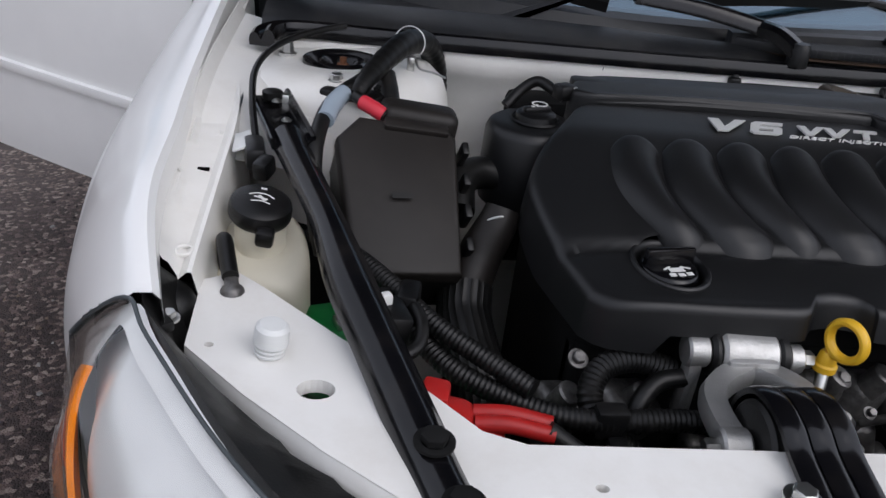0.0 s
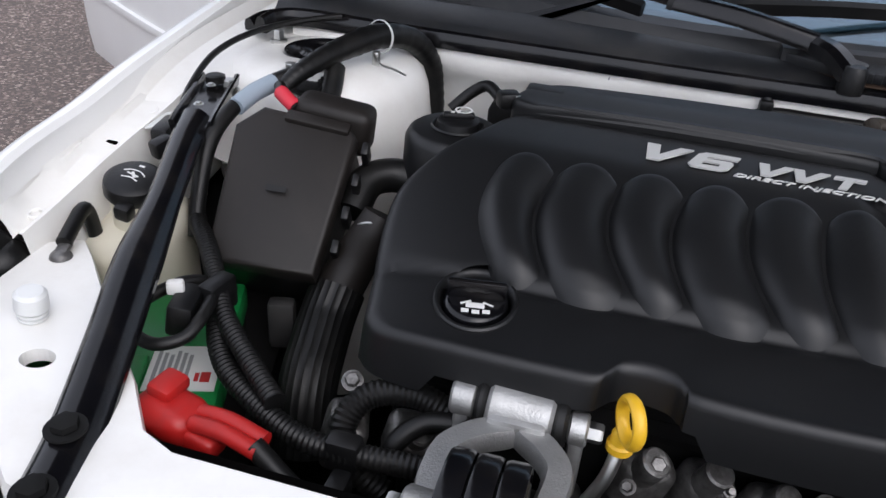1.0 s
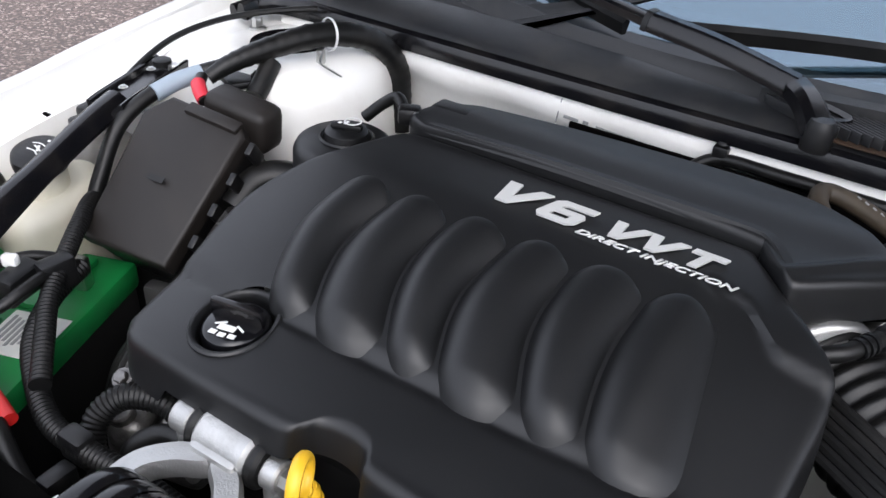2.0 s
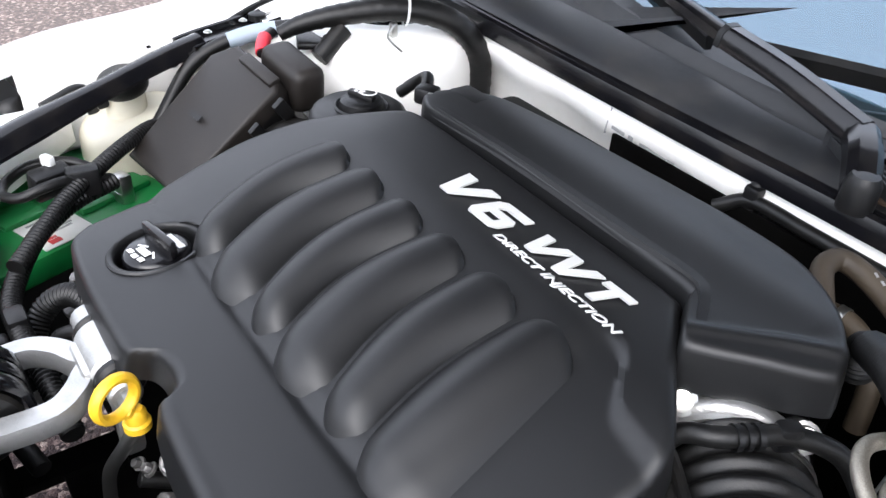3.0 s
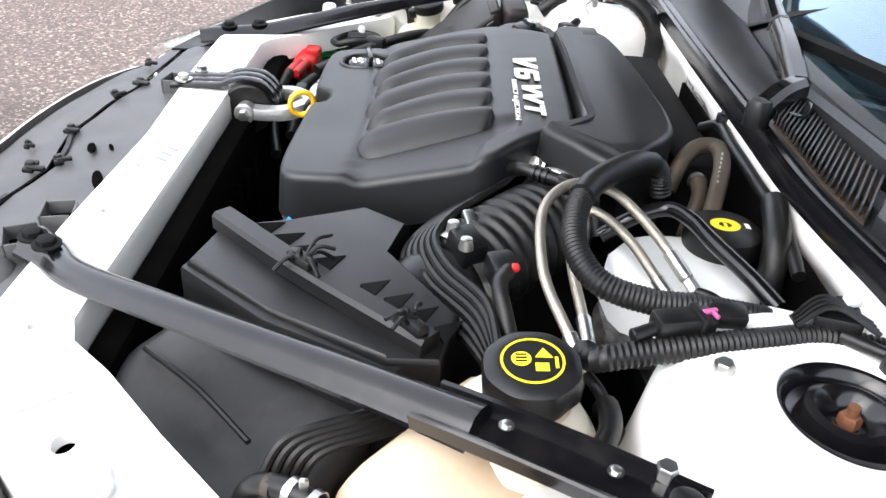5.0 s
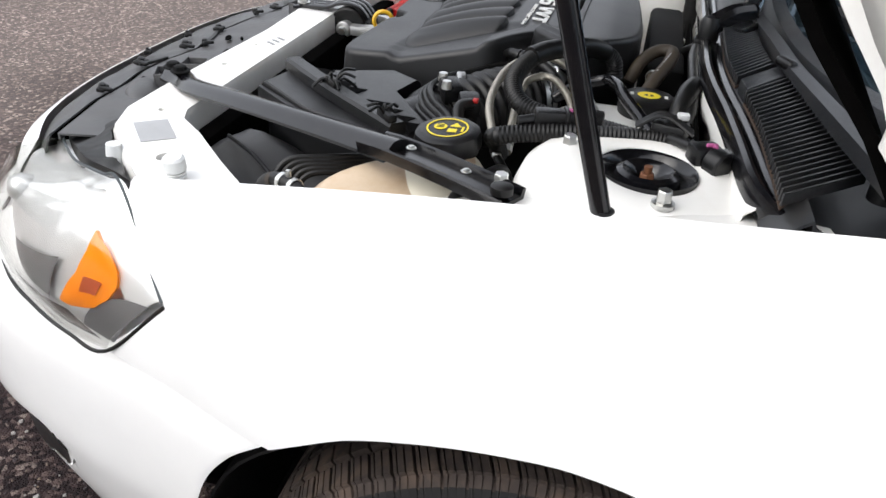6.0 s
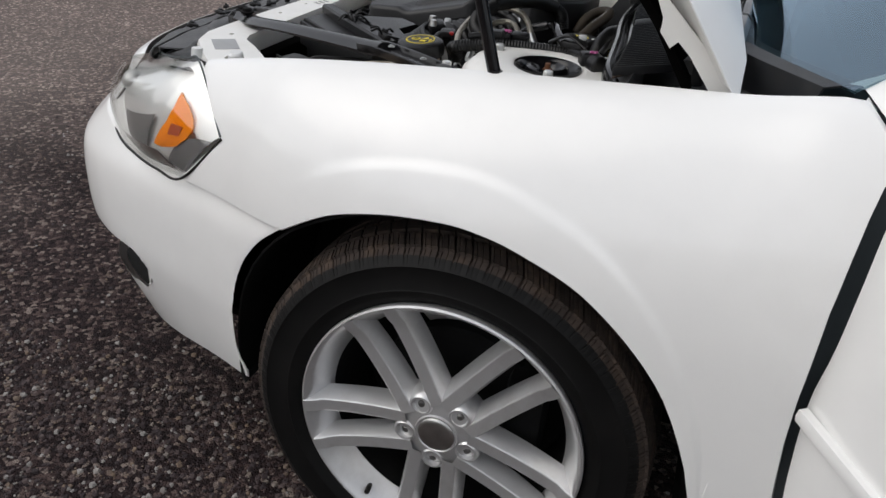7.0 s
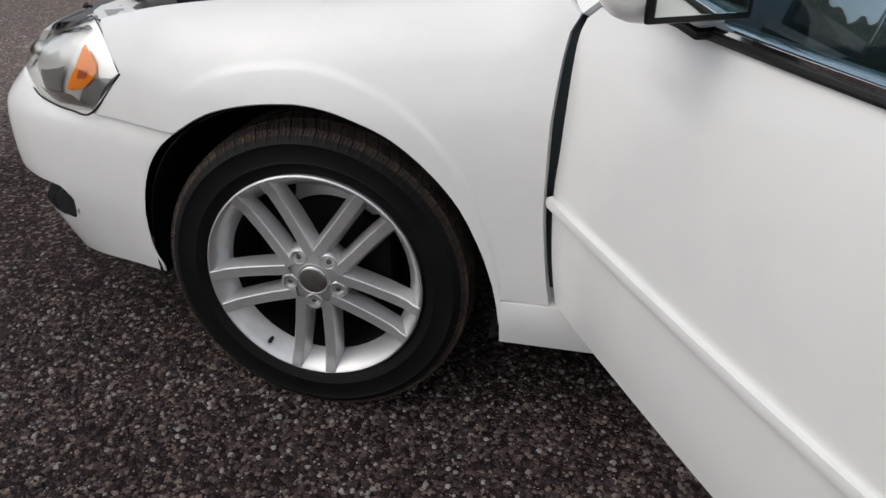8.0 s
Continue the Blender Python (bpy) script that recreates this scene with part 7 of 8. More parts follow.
part("elbow_hose", hose([(-0.352, 0.845, 0.83), (-0.385, 0.838, 0.836), (-0.408, 0.815, 0.832), (-0.412, 0.78, 0.81)], 0.020, 16), RUBBER, dct, "black elbow hose")
pl = thing("sensor_lead", (-0.27, 0.945, 0.88), "black sensor plug and lead behind the pod", "sensor lead")
part("plug", cbox((0.026, 0.022, 0.02), (-0.275, 0.925, 0.917), 0.005, (0, 0, 30)), BLACK, pl)
part("lead", hose([(-0.285, 0.93, 0.915), (-0.305, 0.945, 0.922), (-0.325, 0.945, 0.91), (-0.345, 0.935, 0.89)], 0.007), RUBBER, pl)
part("lead_tip", cbox((0.008, 0.008, 0.008), (-0.262, 0.922, 0.921), 0.002), STEEL, pl)

# ---- air filter side ----
air = thing("air_filter_box", (0.40, 0.62, 0.65), "black air filter box with cable ties along its lid", "air box")
LID = [(0.392, 0.486), (0.318, 0.503), (0.306, 0.575), (0.257, 0.647), (0.292, 0.700), (0.352, 0.672), (0.448, 0.754), (0.520, 0.738), (0.523, 0.690), (0.462, 0.580)]
part("lid", prism(LID, 0.815, 0.853, 0.006, 3), BLACK, air, "black moulded lid", smooth=30)
part("lower_case", prism([(0.34 + (x - 0.40) * 0.94 + 0.06, 0.62 + (y - 0.62) * 0.94) for x, y in LID], 0.60, 0.815, 0.0), BLACK, air, "black lower case", smooth=30)
part("lid_step", prism([(0.394, 0.480), (0.330, 0.503), (0.505, 0.722), (0.530, 0.700), (0.470, 0.575)], 0.800, 0.846, 0.003), BLACK, air, smooth=30)
part("clamp_rail", sweep([(0.318, 0.504, 0.862), (0.41, 0.602, 0.864), (0.508, 0.728, 0.862)], [(-0.013, -0.010), (-0.013, 0.004), (-0.009, 0.008), (0.009, 0.008), (0.013, 0.004), (0.013, -0.010)], 4), BLACK, air, "black clamp rail")
for k in range(9):
    t = k / 8
    if k == 4:
        continue
    p = Vector((0.326, 0.555, 0.853)).lerp(Vector((0.480, 0.745, 0.853)), t)
    fin = bmesh.new()
    vs = [fin.verts.new(q) for q in ((-0.022, -0.004, 0), (0.016, -0.004, 0), (0.016, 0.010, 0), (-0.022, -0.004, 0.001), (0.016, -0.004, 0.012), (0.016, 0.010, 0.001))]
    for f in ((0, 2, 1), (3, 4, 5), (0, 1, 4, 3), (1, 2, 5, 4), (2, 0, 3, 5)):
        fin.faces.new([vs[i] for i in f])
    part("fin", moved(fin, Matrix.Translation(p) @ pose(0, 0, 0, 0, 0, -45)), BLACK, air)
for x, y in ((0.410, 0.602), (0.498, 0.710)):
    rr = random.Random(int(x * 1000))
    for k in range(7):
        e = Vector((rr.uniform(-0.024, 0.024), rr.uniform(-0.024, 0.024), rr.uniform(-0.004, 0.018)))
        part("tie_tail", hose([(x, y, 0.868), Vector((x, y, 0.880)) + e * 0.6, Vector((x, y, 0.868)) + e * 1.3], 0.0022, 6, 4), RUBBER, air)
    part("cable_tie", cbox((0.036, 0.014, 0.012), (x, y, 0.874), 0.004, (0, 0, 45)), RUBBER, air, "black knotted cable tie")

inlet = thing("air_inlet_duct", (0.5, 0.52, 0.62), "dusty black air inlet duct below the brace", "duct")
part("duct_shell", form([(0.385, 0.455), (0.43, 0.425), (0.50, 0.435), (0.57, 0.49), (0.635, 0.565), (0.625, 0.625), (0.56, 0.655), (0.50, 0.68), (0.455, 0.62), (0.42, 0.53)], (0.51, 0.55), lambda x, y: 0.775 + 0.02 * math.sin(x * 20) * math.sin(y * 14) - 0.25 * max(0, x - 0.56), lambda x, y: 0.60, 0.03, 10), DUCT, inlet, "dusty dark grey duct shell")
part("duct_seam", hose([(0.445, 0.455, 0.782), (0.50, 0.52, 0.786), (0.56, 0.58, 0.784)], 0.003, 8), BLACK, inlet)

tank = thing("coolant_tank", (0.60, 0.77, 0.70), "cream plastic coolant tank with a black and yellow cap", "coolant tank")
part("tank_body", form([(0.682, 0.660), (0.702, 0.70), (0.706, 0.79), (0.69, 0.855), (0.62, 0.868), (0.54, 0.860), (0.502, 0.815), (0.505, 0.765), (0.555, 0.735), (0.600, 0.700), (0.640, 0.664)], (0.61, 0.77), lambda x, y: 0.838 + 0.014 * math.exp(-((x - 0.60) / 0.05) ** 2) - 0.012 * math.cos((y - 0.66) * 40) * 0.4 - 0.08 * max(0, x - 0.66), lambda x, y: 0.70, 0.030, 12, flare=0.0), CREAM, tank, "cream stained tank")
part("tank_lobe", moved(lathe([(0, 0.030), (0.014, 0.029), (0.027, 0.022), (0.034, 0.008), (0.036, -0.012), (0.034, -0.05), (0.030, -0.08)], 32), pose(0.684, 0.690, 0.812, 18, 14, 0) @ Matrix.Diagonal((0.9, 1.15, 1, 1))), CREAM, tank, "amber-stained forward lobe")
part("tank_shoulder", moved(lathe([(0, 0.018), (0.040, 0.016), (0.060, 0.008), (0.070, -0.010), (0.072, -0.05)], 36), pose(0.585, 0.800, 0.842, 4, 6, 0) @ Matrix.Diagonal((1.0, 0.92, 1, 1))), PALETANK, tank, "pale upper shoulder of the tank")
part("filler_neck", lathe([(0.046, -0.05), (0.040, -0.012), (0.034, -0.004), (0.034, 0.012)], 36, at=(0.568, 0.808, 0.864)), CREAM, tank)
cap = bmesh.new()
rings = []
for r, h in ((0.036, -0.006), (0.046, -0.004), (0.047, 0.014), (0.044, 0.024), (0.038, 0.028), (0.030, 0.0285)):
    rings.append([cap.verts.new(((r * (1 - (0.06 if h < 0.02 else 0.02) * (0.5 + 0.5 * math.cos(8 * 2 * math.pi * i / 64)))) * math.cos(2 * math.pi * i / 64), (r * (1 - (0.06 if h < 0.02 else 0.02) * (0.5 + 0.5 * math.cos(8 * 2 * math.pi * i / 64)))) * math.sin(2 * math.pi * i / 64), h)) for i in range(64)])
for p, q in zip(rings, rings[1:]):
    for i in range(64):
        cap.faces.new((p[i], p[(i + 1) % 64], q[(i + 1) % 64], q[i]))
cap.faces.new(rings[-1])
CAPS = Matrix.Diagonal((0.88, 0.88, 0.80, 1.0))
part("cap", moved(cap, pose(0.566, 0.808, 0.876, 4, 4, 0) @ CAPS), BLACK, tank, "black lobed pressure cap")
CP = pose(0.566, 0.808, 0.876, 4, 4, 0) @ pose(0, 0, 0, 0, 0, 90) @ CAPS @ Matrix.Translation((0, 0, 0.0290))
part("cap_ring", moved(lathe([(0.0285, 0), (0.0285, 0.0006), (0.0262, 0.0006), (0.0262, 0)], 40), CP), YELLOWPRINT, tank, "yellow printed ring")
part("cap_picture", moved(join(lathe([(0.009, 0), (0.009, 0.0006), (0, 0.0006)], 20, at=(-0.010, 0.002, 0)), prism([(0.002, 0.004), (0.018, 0.004), (0.010, 0.016)], 0, 0.0006, 0), cbox((0.012, 0.010, 0.0006), (0.008, -0.008, 0.0003), 0), cbox((0.003, 0.014, 0.0006), (0.021, -0.002, 0.0003), 0)), CP), YELLOWPRINT, tank, "yellow warning pictograms")
for k in range(3):
    part("cap_print", moved(cbox((0.010, 0.0016, 0.0006), (-0.010, -0.001 + 0.004 * k, 0.0009), 0), CP), BLACK, tank)
ov = thing("radiator_hose", (0.63, 0.63, 0.75), "black overflow hose clamped to the coolant tank", "hose")
part("tube", hose([(0.682, 0.672, 0.832), (0.668, 0.655, 0.838), (0.655, 0.630, 0.838), (0.642, 0.606, 0.825), (0.628, 0.590, 0.79), (0.62, 0.58, 0.74)], 0.0090), RUBBER, ov)
for k in (0, 1):
    part("spring_clamp", aim(lathe([(0.0098, -0.0032), (0.0108, -0.0032), (0.0108, 0.0032), (0.0098, 0.0032)], 24, close=True), Vector((0.667, 0.654, 0.838)).lerp(Vector((0.657, 0.636, 0.838)), k), (0.5, 0.85, 0)), STEEL, ov, "zinc spring clamp")
part("clamp_ear", cbox((0.005, 0.007, 0.011), (0.662, 0.645, 0.8515), 0.002), STEEL, ov)
part("hose_mark", aim(lathe([(0.0091, -0.004), (0.0096, -0.004), (0.0096, 0.004), (0.0091, 0.004)], 20, close=True), (0.650, 0.620, 0.834), (0.5, 0.8, 0.2)), BROWNHOSE, ov, "brown tape mark")
flat = thing("flat_harness", (0.59, 0.66, 0.8), "black flat ribbed cable bundle passing below the brace", "wiring loom")
for k in range(5):
    part("strand", hose([(0.628, 0.605 + 0.006 * k, 0.815 - 0.006 * k), (0.612, 0.622 + 0.006 * k, 0.843 - 0.004 * k), (0.590, 0.662 + 0.006 * k, 0.845 - 0.004 * k), (0.560, 0.712 + 0.006 * k, 0.842 - 0.004 * k), (0.535, 0.745 + 0.006 * k, 0.83 - 0.004 * k)], 0.0040, 8), RUBBER, flat)

# intake hose, throttle and sensors
ih = thing("intake_hose", (0.28, 0.81, 0.75), "black ribbed rubber intake hose with a steel clamp", "intake hose")
axis = [(0.212, 0.868, 0.826), (0.238, 0.845, 0.826), (0.275, 0.810, 0.824), (0.310, 0.778, 0.818), (0.345, 0.745, 0.810)]
part("bellows", sweep(axis, circle(0.054, 32), 10, lambda i, n: 1.0 + 0.045 * math.cos(2 * math.pi * i / n * 11), 0.0016), RUBBER, ih, "black ribbed bellows")
part("smooth_end", hose([(0.338, 0.752, 0.811), (0.37, 0.715, 0.80), (0.40, 0.68, 0.79)], 0.052, 32), BLACK, ih, "black smooth air tube")
part("clamp_band", aim(lathe([(0.0565, -0.006), (0.0575, -0.006), (0.0575, 0.006), (0.0565, 0.006)], 40, close=True), (0.335, 0.754, 0.8115), (0.65, -0.75, -0.15)), STEEL, ih, "bright steel clamp band")
part("clamp_screw", moved(join(cbox((0.034, 0.014, 0.012), (0, 0, 0), 0.003), rod((0.015, 0, 0), (0.028, 0, 0), 0.006, 8)), pose(0.305, 0.765, 0.866, 0, 20, 18)), STEEL, ih, "steel worm screw")
part("clamp_band", aim(lathe([(0.0555, -0.004), (0.0565, -0.004), (0.0565, 0.004), (0.0555, 0.004)], 40, close=True), (0.222, 0.859, 0.826), (0.65, -0.75, 0)), STEEL, ih)
th = thing("throttle_body", (0.2, 0.88, 0.78), "cast aluminium throttle body flange bolted to the plenum", "throttle body")
fl = lathe([(0.046, -0.012), (0.056, -0.012), (0.0595, -0.006), (0.0595, 0.006), (0.057, 0.009), (0.053, 0.010), (0.051, 0.014), (0.046, 0.014)], 48)
part("flange", aim(fl, (0.205, 0.868, 0.827), (0.57, -0.82, 0.12)), ALUM, th, "aluminium flange ring")
for at in ((0.170, 0.846, 0.876), (0.240, 0.892, 0.876)):
    part("flange_bolt", aim(join(lathe([(0, 0.012), (0.008, 0.011), (0.009, 0.004), (0.012, 0.003), (0.012, -0.02), (0, -0.02)], 14)), at, (0.5, -0.6, 0.6)), STEEL, th, "zinc bolt")
part("vapour_pipe", hose([(0.180, 0.795, 0.862), (0.196, 0.814, 0.884), (0.214, 0.825, 0.891), (0.227, 0.846, 0.891), (0.237, 0.868, 0.889), (0.253, 0.890, 0.882), (0.268, 0.902, 0.872), (0.285, 0.908, 0.85)], 0.0075), RUBBER, th, "black vapour pipe")
for k in range(3):
    part("pipe_collar", aim(lathe([(0.0078, -0.002), (0.0095, -0.002), (0.0095, 0.002), (0.0078, 0.002)], 16, close=True), Vector((0.222, 0.836, 0.8912)).lerp(Vector((0.229, 0.849, 0.8912)), k / 2), (0.45, 0.85, 0.0)), BLACK, th)
part("pipe_clip", cbox((0.018, 0.014, 0.022), (0.238, 0.870, 0.888), 0.004, (0, 0, 60)), BLACK, th)
sn = thing("air_sensor", (0.38, 0.77, 0.83), "black air flow sensor with bright bolts on the intake", "sensor")
part("body", join(cbox((0.040, 0.030, 0.030), (0.352, 0.760, 0.866), 0.006, (0, 10, 30)), cbox((0.034, 0.030, 0.028), (0.385, 0.795, 0.862), 0.006, (0, 10, 20))), BLACK, sn)
for x, y in ((0.340, 0.745), (0.372, 0.758)):
    part("sensor_bolt", join(lathe([(0, 0.012), (0.006, 0.011), (0.008, 0.0)], 14, at=(x, y, 0.876))), STEEL, sn, "bright bolt")
part("lead", hose([(0.395, 0.800, 0.868), (0.425, 0.790, 0.872), (0.452, 0.795, 0.858), (0.478, 0.805, 0.83)], 0.008), RUBBER, sn, "black braided lead")
part("red_lock", cbox((0.010, 0.008, 0.006), (0.398, 0.806, 0.874), 0.002), RED, sn, "red connector lock")
fh = thing("fuel_harness", (0.3, 0.72, 0.82), "black ribbed harness ribbon curving round the air box", "wiring loom")
for k in range(6):
    z, o = 0.842 + 0.0050 * k, 0.0062 * (k - 2.5)
    part("strand", hose([(0.140 + o, 0.815 + o * 0.4, z + 0.002), (0.185 + o * 0.7, 0.797 + o * 0.8, z), (0.235 + o * 0.6, 0.764 + o * 0.8, z), (0.282 + o * 0.5, 0.732 + o * 0.8, z), (0.335 + o * 0.1, 0.712 + o, z - 0.003), (0.392 - o * 0.4, 0.728 + o, z - 0.006), (0.445 - o * 0.6, 0.768 + o * 0.7, z - 0.010), (0.505, 0.79, z - 0.02)], 0.0046, 8), RUBBER, fh)

# hoses and lines by the brake cylinder
A1 = [(0.415, 0.978, 0.872), (0.379, 0.956, 0.892), (0.334, 0.937, 0.902), (0.296, 0.913, 0.910), (0.280, 0.880, 0.912), (0.300, 0.850, 0.908), (0.345, 0.832, 0.900), (0.425, 0.830, 0.885), (0.490, 0.848, 0.868), (0.52, 0.862, 0.85)]
B1 = [(0.445, 0.965, 0.858), (0.400, 0.943, 0.874), (0.353, 0.926, 0.884), (0.312, 0.903, 0.890), (0.303, 0.882, 0.890), (0.330, 0.863, 0.886), (0.395, 0.862, 0.874), (0.455, 0.866, 0.862), (0.495, 0.870, 0.848)]
for line_ in (A1, B1):
    t = thing("braided_hose", line_[0], "silver braided hose looping beside the intake", "hose", "braided hoses")
    part("braid", hose(line_, 0.0054, 14, 12), BRAIDED, t)
    for a, b in ((line_[1], line_[0]), (line_[-2], line_[-1])):
        v = Vector(b) - Vector(a)
        part("crimp", join(rod(Vector(a), Vector(a) + v * 0.7, 0.0070, 14), rod(Vector(a) + v * 0.7, Vector(b), 0.0064, 6)), STEEL, t, "zinc crimp fitting")
for a, b, c in (((0.415, 0.978, 0.872), (0.429, 0.995, 0.872), (0.465, 1.03, 0.86)), ((0.445, 0.965, 0.858), (0.465, 0.98, 0.855), (0.49, 1.0, 0.84)), ((0.52, 0.862, 0.85), (0.535, 0.875, 0.84), (0.55, 0.90, 0.80))):
    t = thing("brake_line", a, "thin black rigid line joined to a braided hose", "pipe", "rigid lines")
    part("line", hose([a, b, c], 0.0055), RUBBER, t)
t = thing("vacuum_hose", (0.46, 1.0, 0.87), "large black corrugated hose looping over the brake cylinder", "hose")
part("corrugated_tube", loom([(0.222, 0.985, 0.875), (0.224, 0.974, 0.908), (0.262, 0.934, 0.928), (0.330, 0.876, 0.928), (0.400, 0.856, 0.914), (0.448, 0.872, 0.900), (0.466, 0.915, 0.893), (0.468, 0.970, 0.890), (0.468, 1.03, 0.882)], 0.0126, 0.0045, 0.10, 14), RUBBER, t, "black corrugated tube")
part("sleeve", hose([(0.231, 0.964, 0.917), (0.262, 0.934, 0.930), (0.310, 0.890, 0.932), (0.345, 0.868, 0.929)], 0.0138), RUBBER, t, "smooth black sleeve")
part("end_fitting", rod((0.468, 1.025, 0.883), (0.468, 1.052, 0.878), 0.0125), GREYWHITE, t, "pale end fitting")
t = thing("power_steering_pipe", (0.36, 1.0, 0.86), "black pipe bending over the brake fluid tank", "pipe")
part("pipe", hose([(0.300, 0.905, 0.86), (0.297, 0.938, 0.884), (0.296, 0.972, 0.896), (0.325, 0.990, 0.900), (0.362, 1.002, 0.898), (0.411, 1.027, 0.890), (0.445, 1.046, 0.880)], 0.0085), GLOSSBLACK, t)
bf = thing("brake_fluid_tank", (0.33, 0.98, 0.78), "translucent grey brake fluid tank with black cap", "fluid tank")
part("tank_body", form([(0.322, 0.912), (0.285, 0.945), (0.276, 1.00), (0.288, 1.055), (0.345, 1.068), (0.392, 1.050), (0.405, 0.995), (0.388, 0.925)], (0.335, 0.985), lambda x, y: 0.858 + 0.06 * (0.98 - y) * 0.2, lambda x, y: 0.80, 0.014, 8), GREYWHITE, bf, "translucent grey tank")
part("cap", moved(lathe([(0, 0.018), (0.034, 0.018), (0.040, 0.014), (0.042, 0.0), (0.040, -0.01)], 36), pose(0.300, 1.036, 0.866)), BLACK, bf, "black cap with yellow mark")
part("cap_mark", moved(join(lathe([(0.0135, 0), (0.0135, 0.0006), (0.006, 0.0006), (0.006, 0)], 24), cbox((0.008, 0.003, 0.0006), (0, 0, 0.0003), 0)), Matrix.Translation((0.300, 1.036, 0.8842)) @ Matrix.Diagonal((1.0, 1.2, 1, 1))), YELLOWPRINT, bf, "yellow printed mark")
for dy in (-0.024, 0.024):
    part("cap_print", cbox((0.010, 0.005, 0.0006), (0.300, 1.036 + dy, 0.8845), 0), PRINT, bf)
part("cylinder", join(rod((0.34, 0.93, 0.775), (0.33, 1.11, 0.785), 0.03, 24), cbox((0.07, 0.09, 0.05), (0.36, 0.95, 0.775), 0.012)), DULLALUM, bf, "dull cast brake cylinder")
t = thing("heater_hose", (0.2, 1.04, 0.8), "brown dusty heater hose with printed digits", "hose", "heater hoses")
part("tube", hose([(0.182, 1.005, 0.862), (0.165, 1.018, 0.890), (0.146, 1.040, 0.905), (0.150, 1.062, 0.908), (0.185, 1.060, 0.902), (0.238, 1.042, 0.888), (0.272, 1.028, 0.866), (0.28, 1.02, 0.82)], 0.0100), BROWNHOSE, t)
for k in range(7):
    part("print_mark", aim(cbox((0.0022, 0.0045, 0.0008), (0, 0, 0), 0), Vector((0.180, 1.059, 0.9132)).lerp(Vector((0.230, 1.043, 0.9005)), k / 6), (0.35, -0.1, 0.9)), GREYLABEL, t)
t = thing("heater_hose", (0.2, 1.03, 0.78), "short brown heater hose with steel clip", "hose", "heater hoses")
part("tube", hose([(0.165, 1.040, 0.872), (0.185, 1.040, 0.872), (0.205, 1.036, 0.862), (0.222, 1.026, 0.84), (0.228, 1.02, 0.80)], 0.0095), BROWNHOSE, t)
part("clip", aim(lathe([(0.0102, -0.004), (0.0112, -0.004), (0.0112, 0.004), (0.0102, 0.004)], 20, close=True), (0.175, 1.040, 0.872), (1, 0, 0)), STEEL, t, "steel spring clip")
t = thing("firewall_cable", (0.03, 1.1, 0.88), "black cable clipped along the firewall flange", "cable")
part("cable", hose([(0.0, 1.09, 0.872), (0.030, 1.104, 0.889), (0.10, 1.098, 0.893), (0.20, 1.096, 0.893), (0.30, 1.096, 0.890), (0.38, 1.09, 0.875)], 0.0075), RUBBER, t)
part("clip", join(cbox((0.018, 0.016, 0.028), (0.029, 1.106, 0.892), 0.004), lathe([(0, 0.004), (0.006, 0.003), (0.007, 0)], 12, at=(0.029, 1.108, 0.907))), BLACK, t, "black cable clip")
t = thing("wiper_drain_hose", (0.33, 1.1, 0.8), "thick black hose by the firewall", "hose")
part("tube", hose([(0.262, 1.098, 0.895), (0.300, 1.088, 0.896), (0.335, 1.080, 0.882), (0.355, 1.075, 0.85), (0.36, 1.07, 0.80)], 0.0145), RUBBER, t)

tl = thing("tower_loom", (0.55, 0.93, 0.88), "black corrugated loom with plugs along the strut tower", "wiring loom")
part("corrugated_tube", loom([(0.500, 0.862, 0.845), (0.520, 0.858, 0.872), (0.548, 0.860, 0.889), (0.550, 0.895, 0.900), (0.544, 0.945, 0.906), (0.532, 0.998, 0.907), (0.520, 1.05, 0.905), (0.53, 1.11, 0.90)], 0.0115), RUBBER, tl, "black corrugated tube")
part("plug", join(cbox((0.022, 0.052, 0.018), (0.530, 0.928, 0.918), 0.004, (0, 0, 14)), cbox((0.020, 0.030, 0.016), (0.516, 0.968, 0.918), 0.004, (0, 12, 0)), cbox((0.026, 0.006, 0.022), (0.527, 0.940, 0.918), 0.002, (0, 0, 14)), rod((0.545, 0.885, 0.912), (0.533, 0.915, 0.917), 0.006)), BLACK, tl, "black plug")
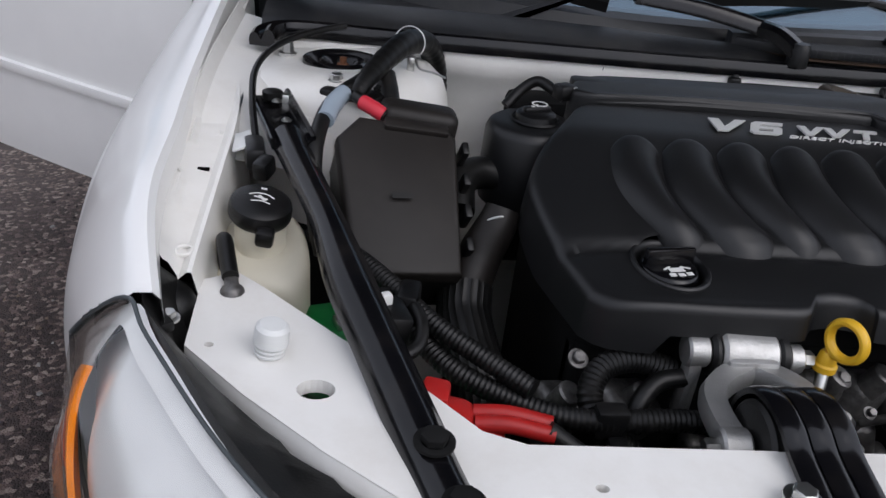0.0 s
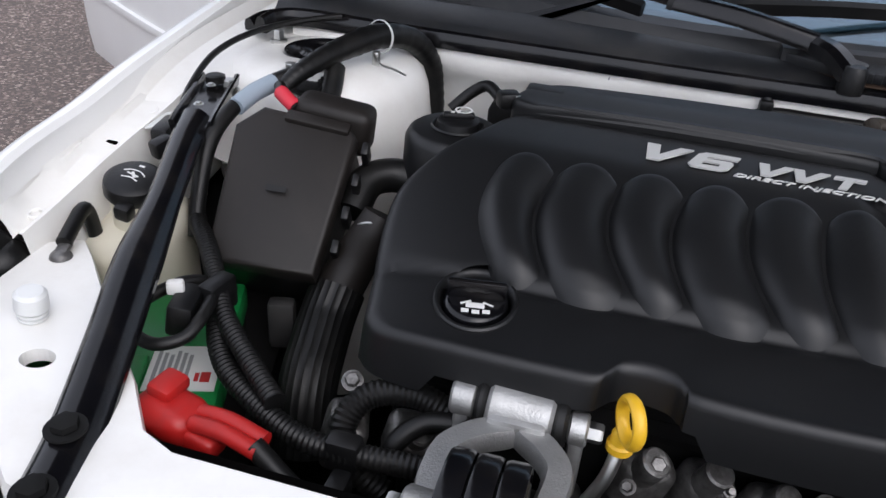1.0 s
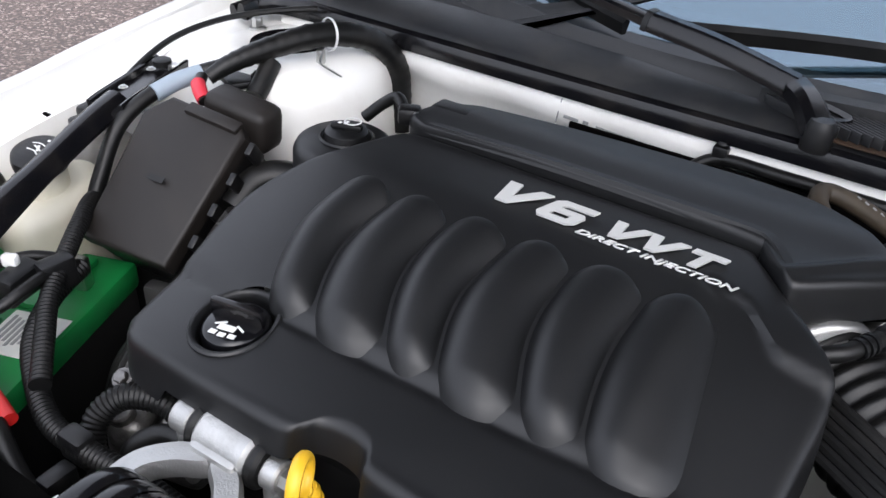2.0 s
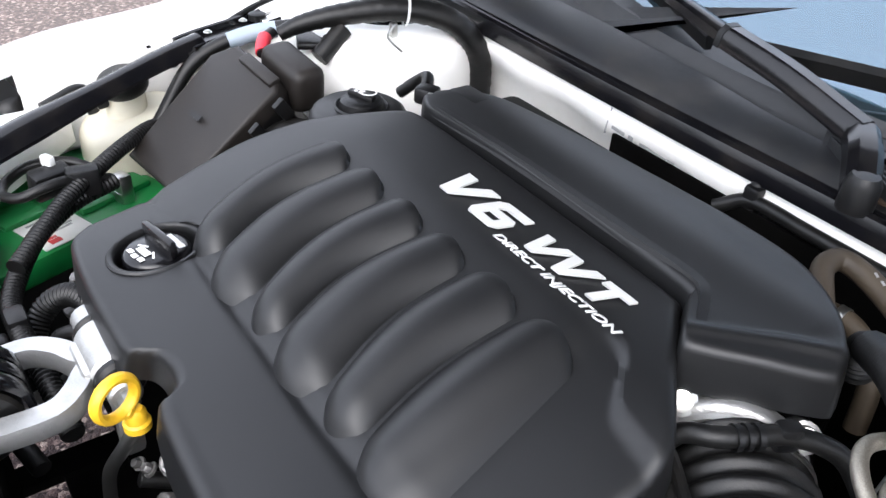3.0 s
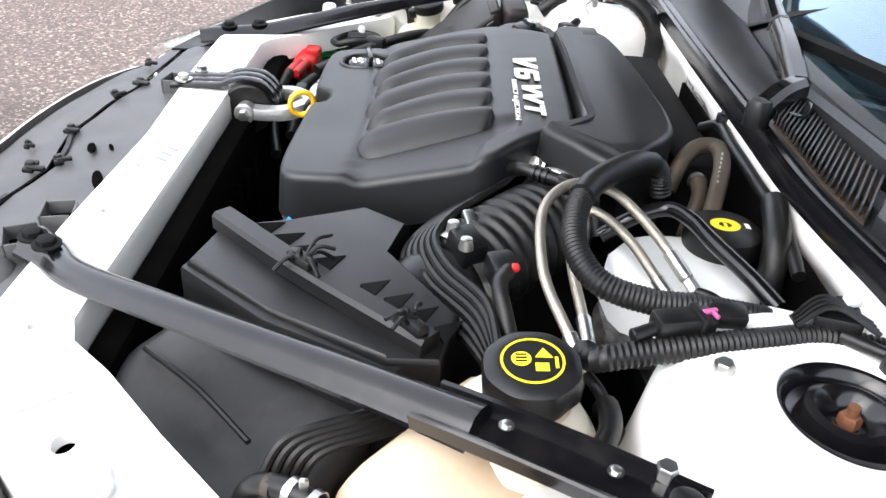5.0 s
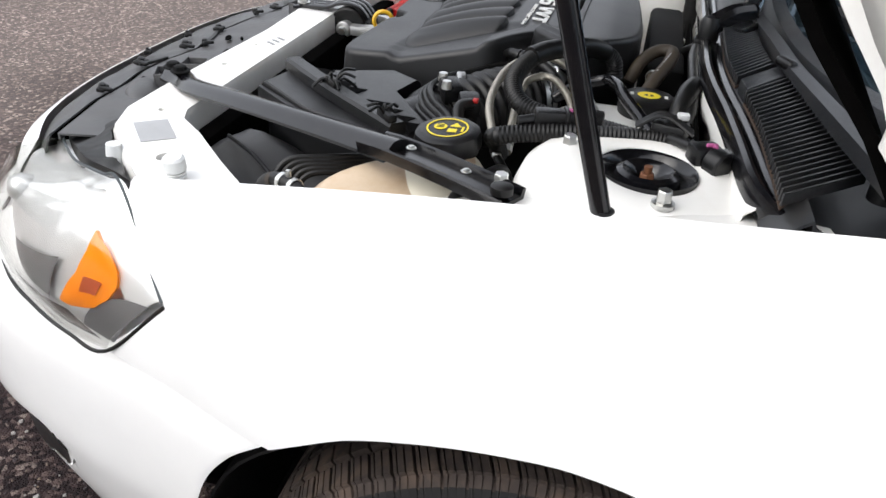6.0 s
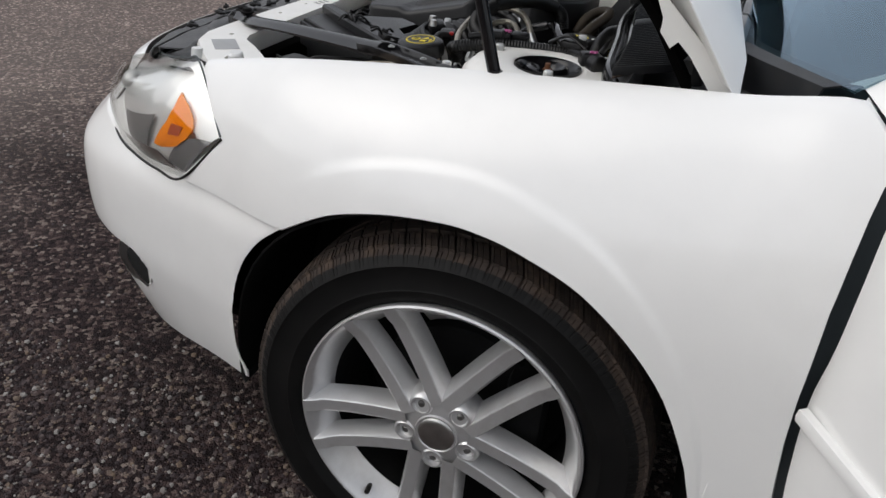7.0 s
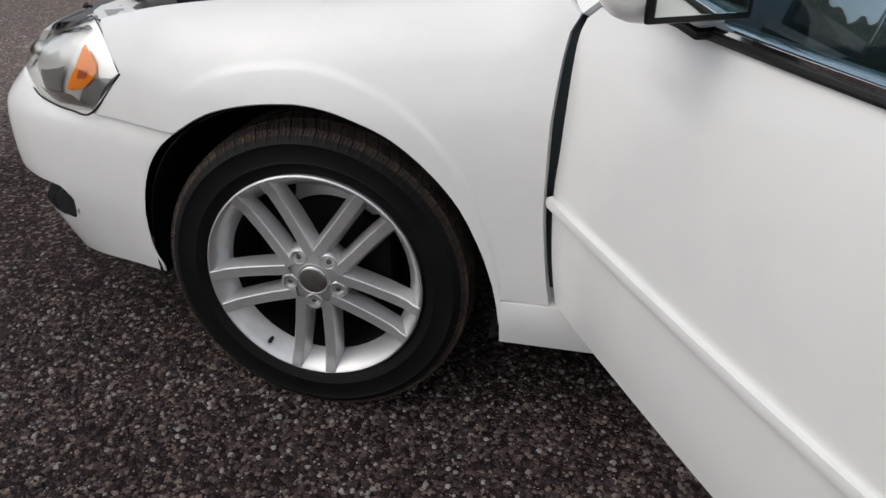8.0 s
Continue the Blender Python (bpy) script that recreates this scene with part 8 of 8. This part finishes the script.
part("plug", join(cbox((0.030, 0.040, 0.022), (0.509, 1.060, 0.915), 0.004, (0, 0, -14)), cbox((0.012, 0.018, 0.028), (0.500, 1.070, 0.918), 0.003), cbox((0.028, 0.034, 0.022), (0.562, 1.098, 0.914), 0.005, (0, 0, 24)), rod((0.525, 1.06, 0.912), (0.560, 1.095, 0.916), 0.006), rod((0.57, 1.105, 0.912), (0.585, 1.12, 0.910), 0.016, 20)), BLACK, tl)
for x, y, z in ((0.527, 0.948, 0.9285), (0.567, 1.104, 0.9270)):
    part("clip", join(cbox((0.004, 0.013, 0.004), (x, y, z), 0.001, (0, 0, 20)), cbox((0.010, 0.003, 0.004), (x + 0.004, y + 0.003, z), 0.001, (0, 0, 20))), MAGENTA, tl, "magenta connector clip")
part("pale_clip", cbox((0.010, 0.014, 0.008), (0.503, 1.072, 0.932), 0.002, (0, 0, 10)), GREYWHITE, tl, "pale connector clip")
rr = random.Random(5)
for k in range(4):
    part("wire", hose([(0.515 + 0.004 * k, 1.02, 0.92), (0.50 + 0.006 * k, 1.05, 0.93 + 0.004 * rr.random()), (0.52 + 0.005 * k, 1.085, 0.922)], 0.0022, 6), RUBBER, tl)
t = thing("lower_hose", (0.6, 0.86, 0.8), "black hose rising beside the coolant tank", "hose")
part("tube", hose([(0.665, 0.835, 0.80), (0.655, 0.838, 0.845), (0.632, 0.852, 0.862), (0.600, 0.868, 0.862), (0.56, 0.875, 0.85), (0.53, 0.88, 0.82)], 0.0092), RUBBER, t)
t = thing("engine_plug", (0.2, 0.56, 0.75), "black plug with blue wires below the engine cover", "connector")
part("plug", cbox((0.028, 0.034, 0.03), (0.207, 0.570, 0.782), 0.005), BLACK, t)
for k in range(3):
    part("blue_wire", hose([(0.195 + 0.006 * k, 0.548, 0.795), (0.212 + 0.004 * k, 0.555, 0.800 - 0.006 * k), (0.222, 0.575, 0.792 - 0.008 * k), (0.218 + 0.004 * k, 0.59, 0.77)], 0.0016, 6), BLUEWIRE, t, "blue wire")
part("flange_bolt", bolt((0.212, 0.600, 0.778), 0.011, 0.012, (0.5, 0, 0.85)), STEEL, t, "zinc flange bolt")
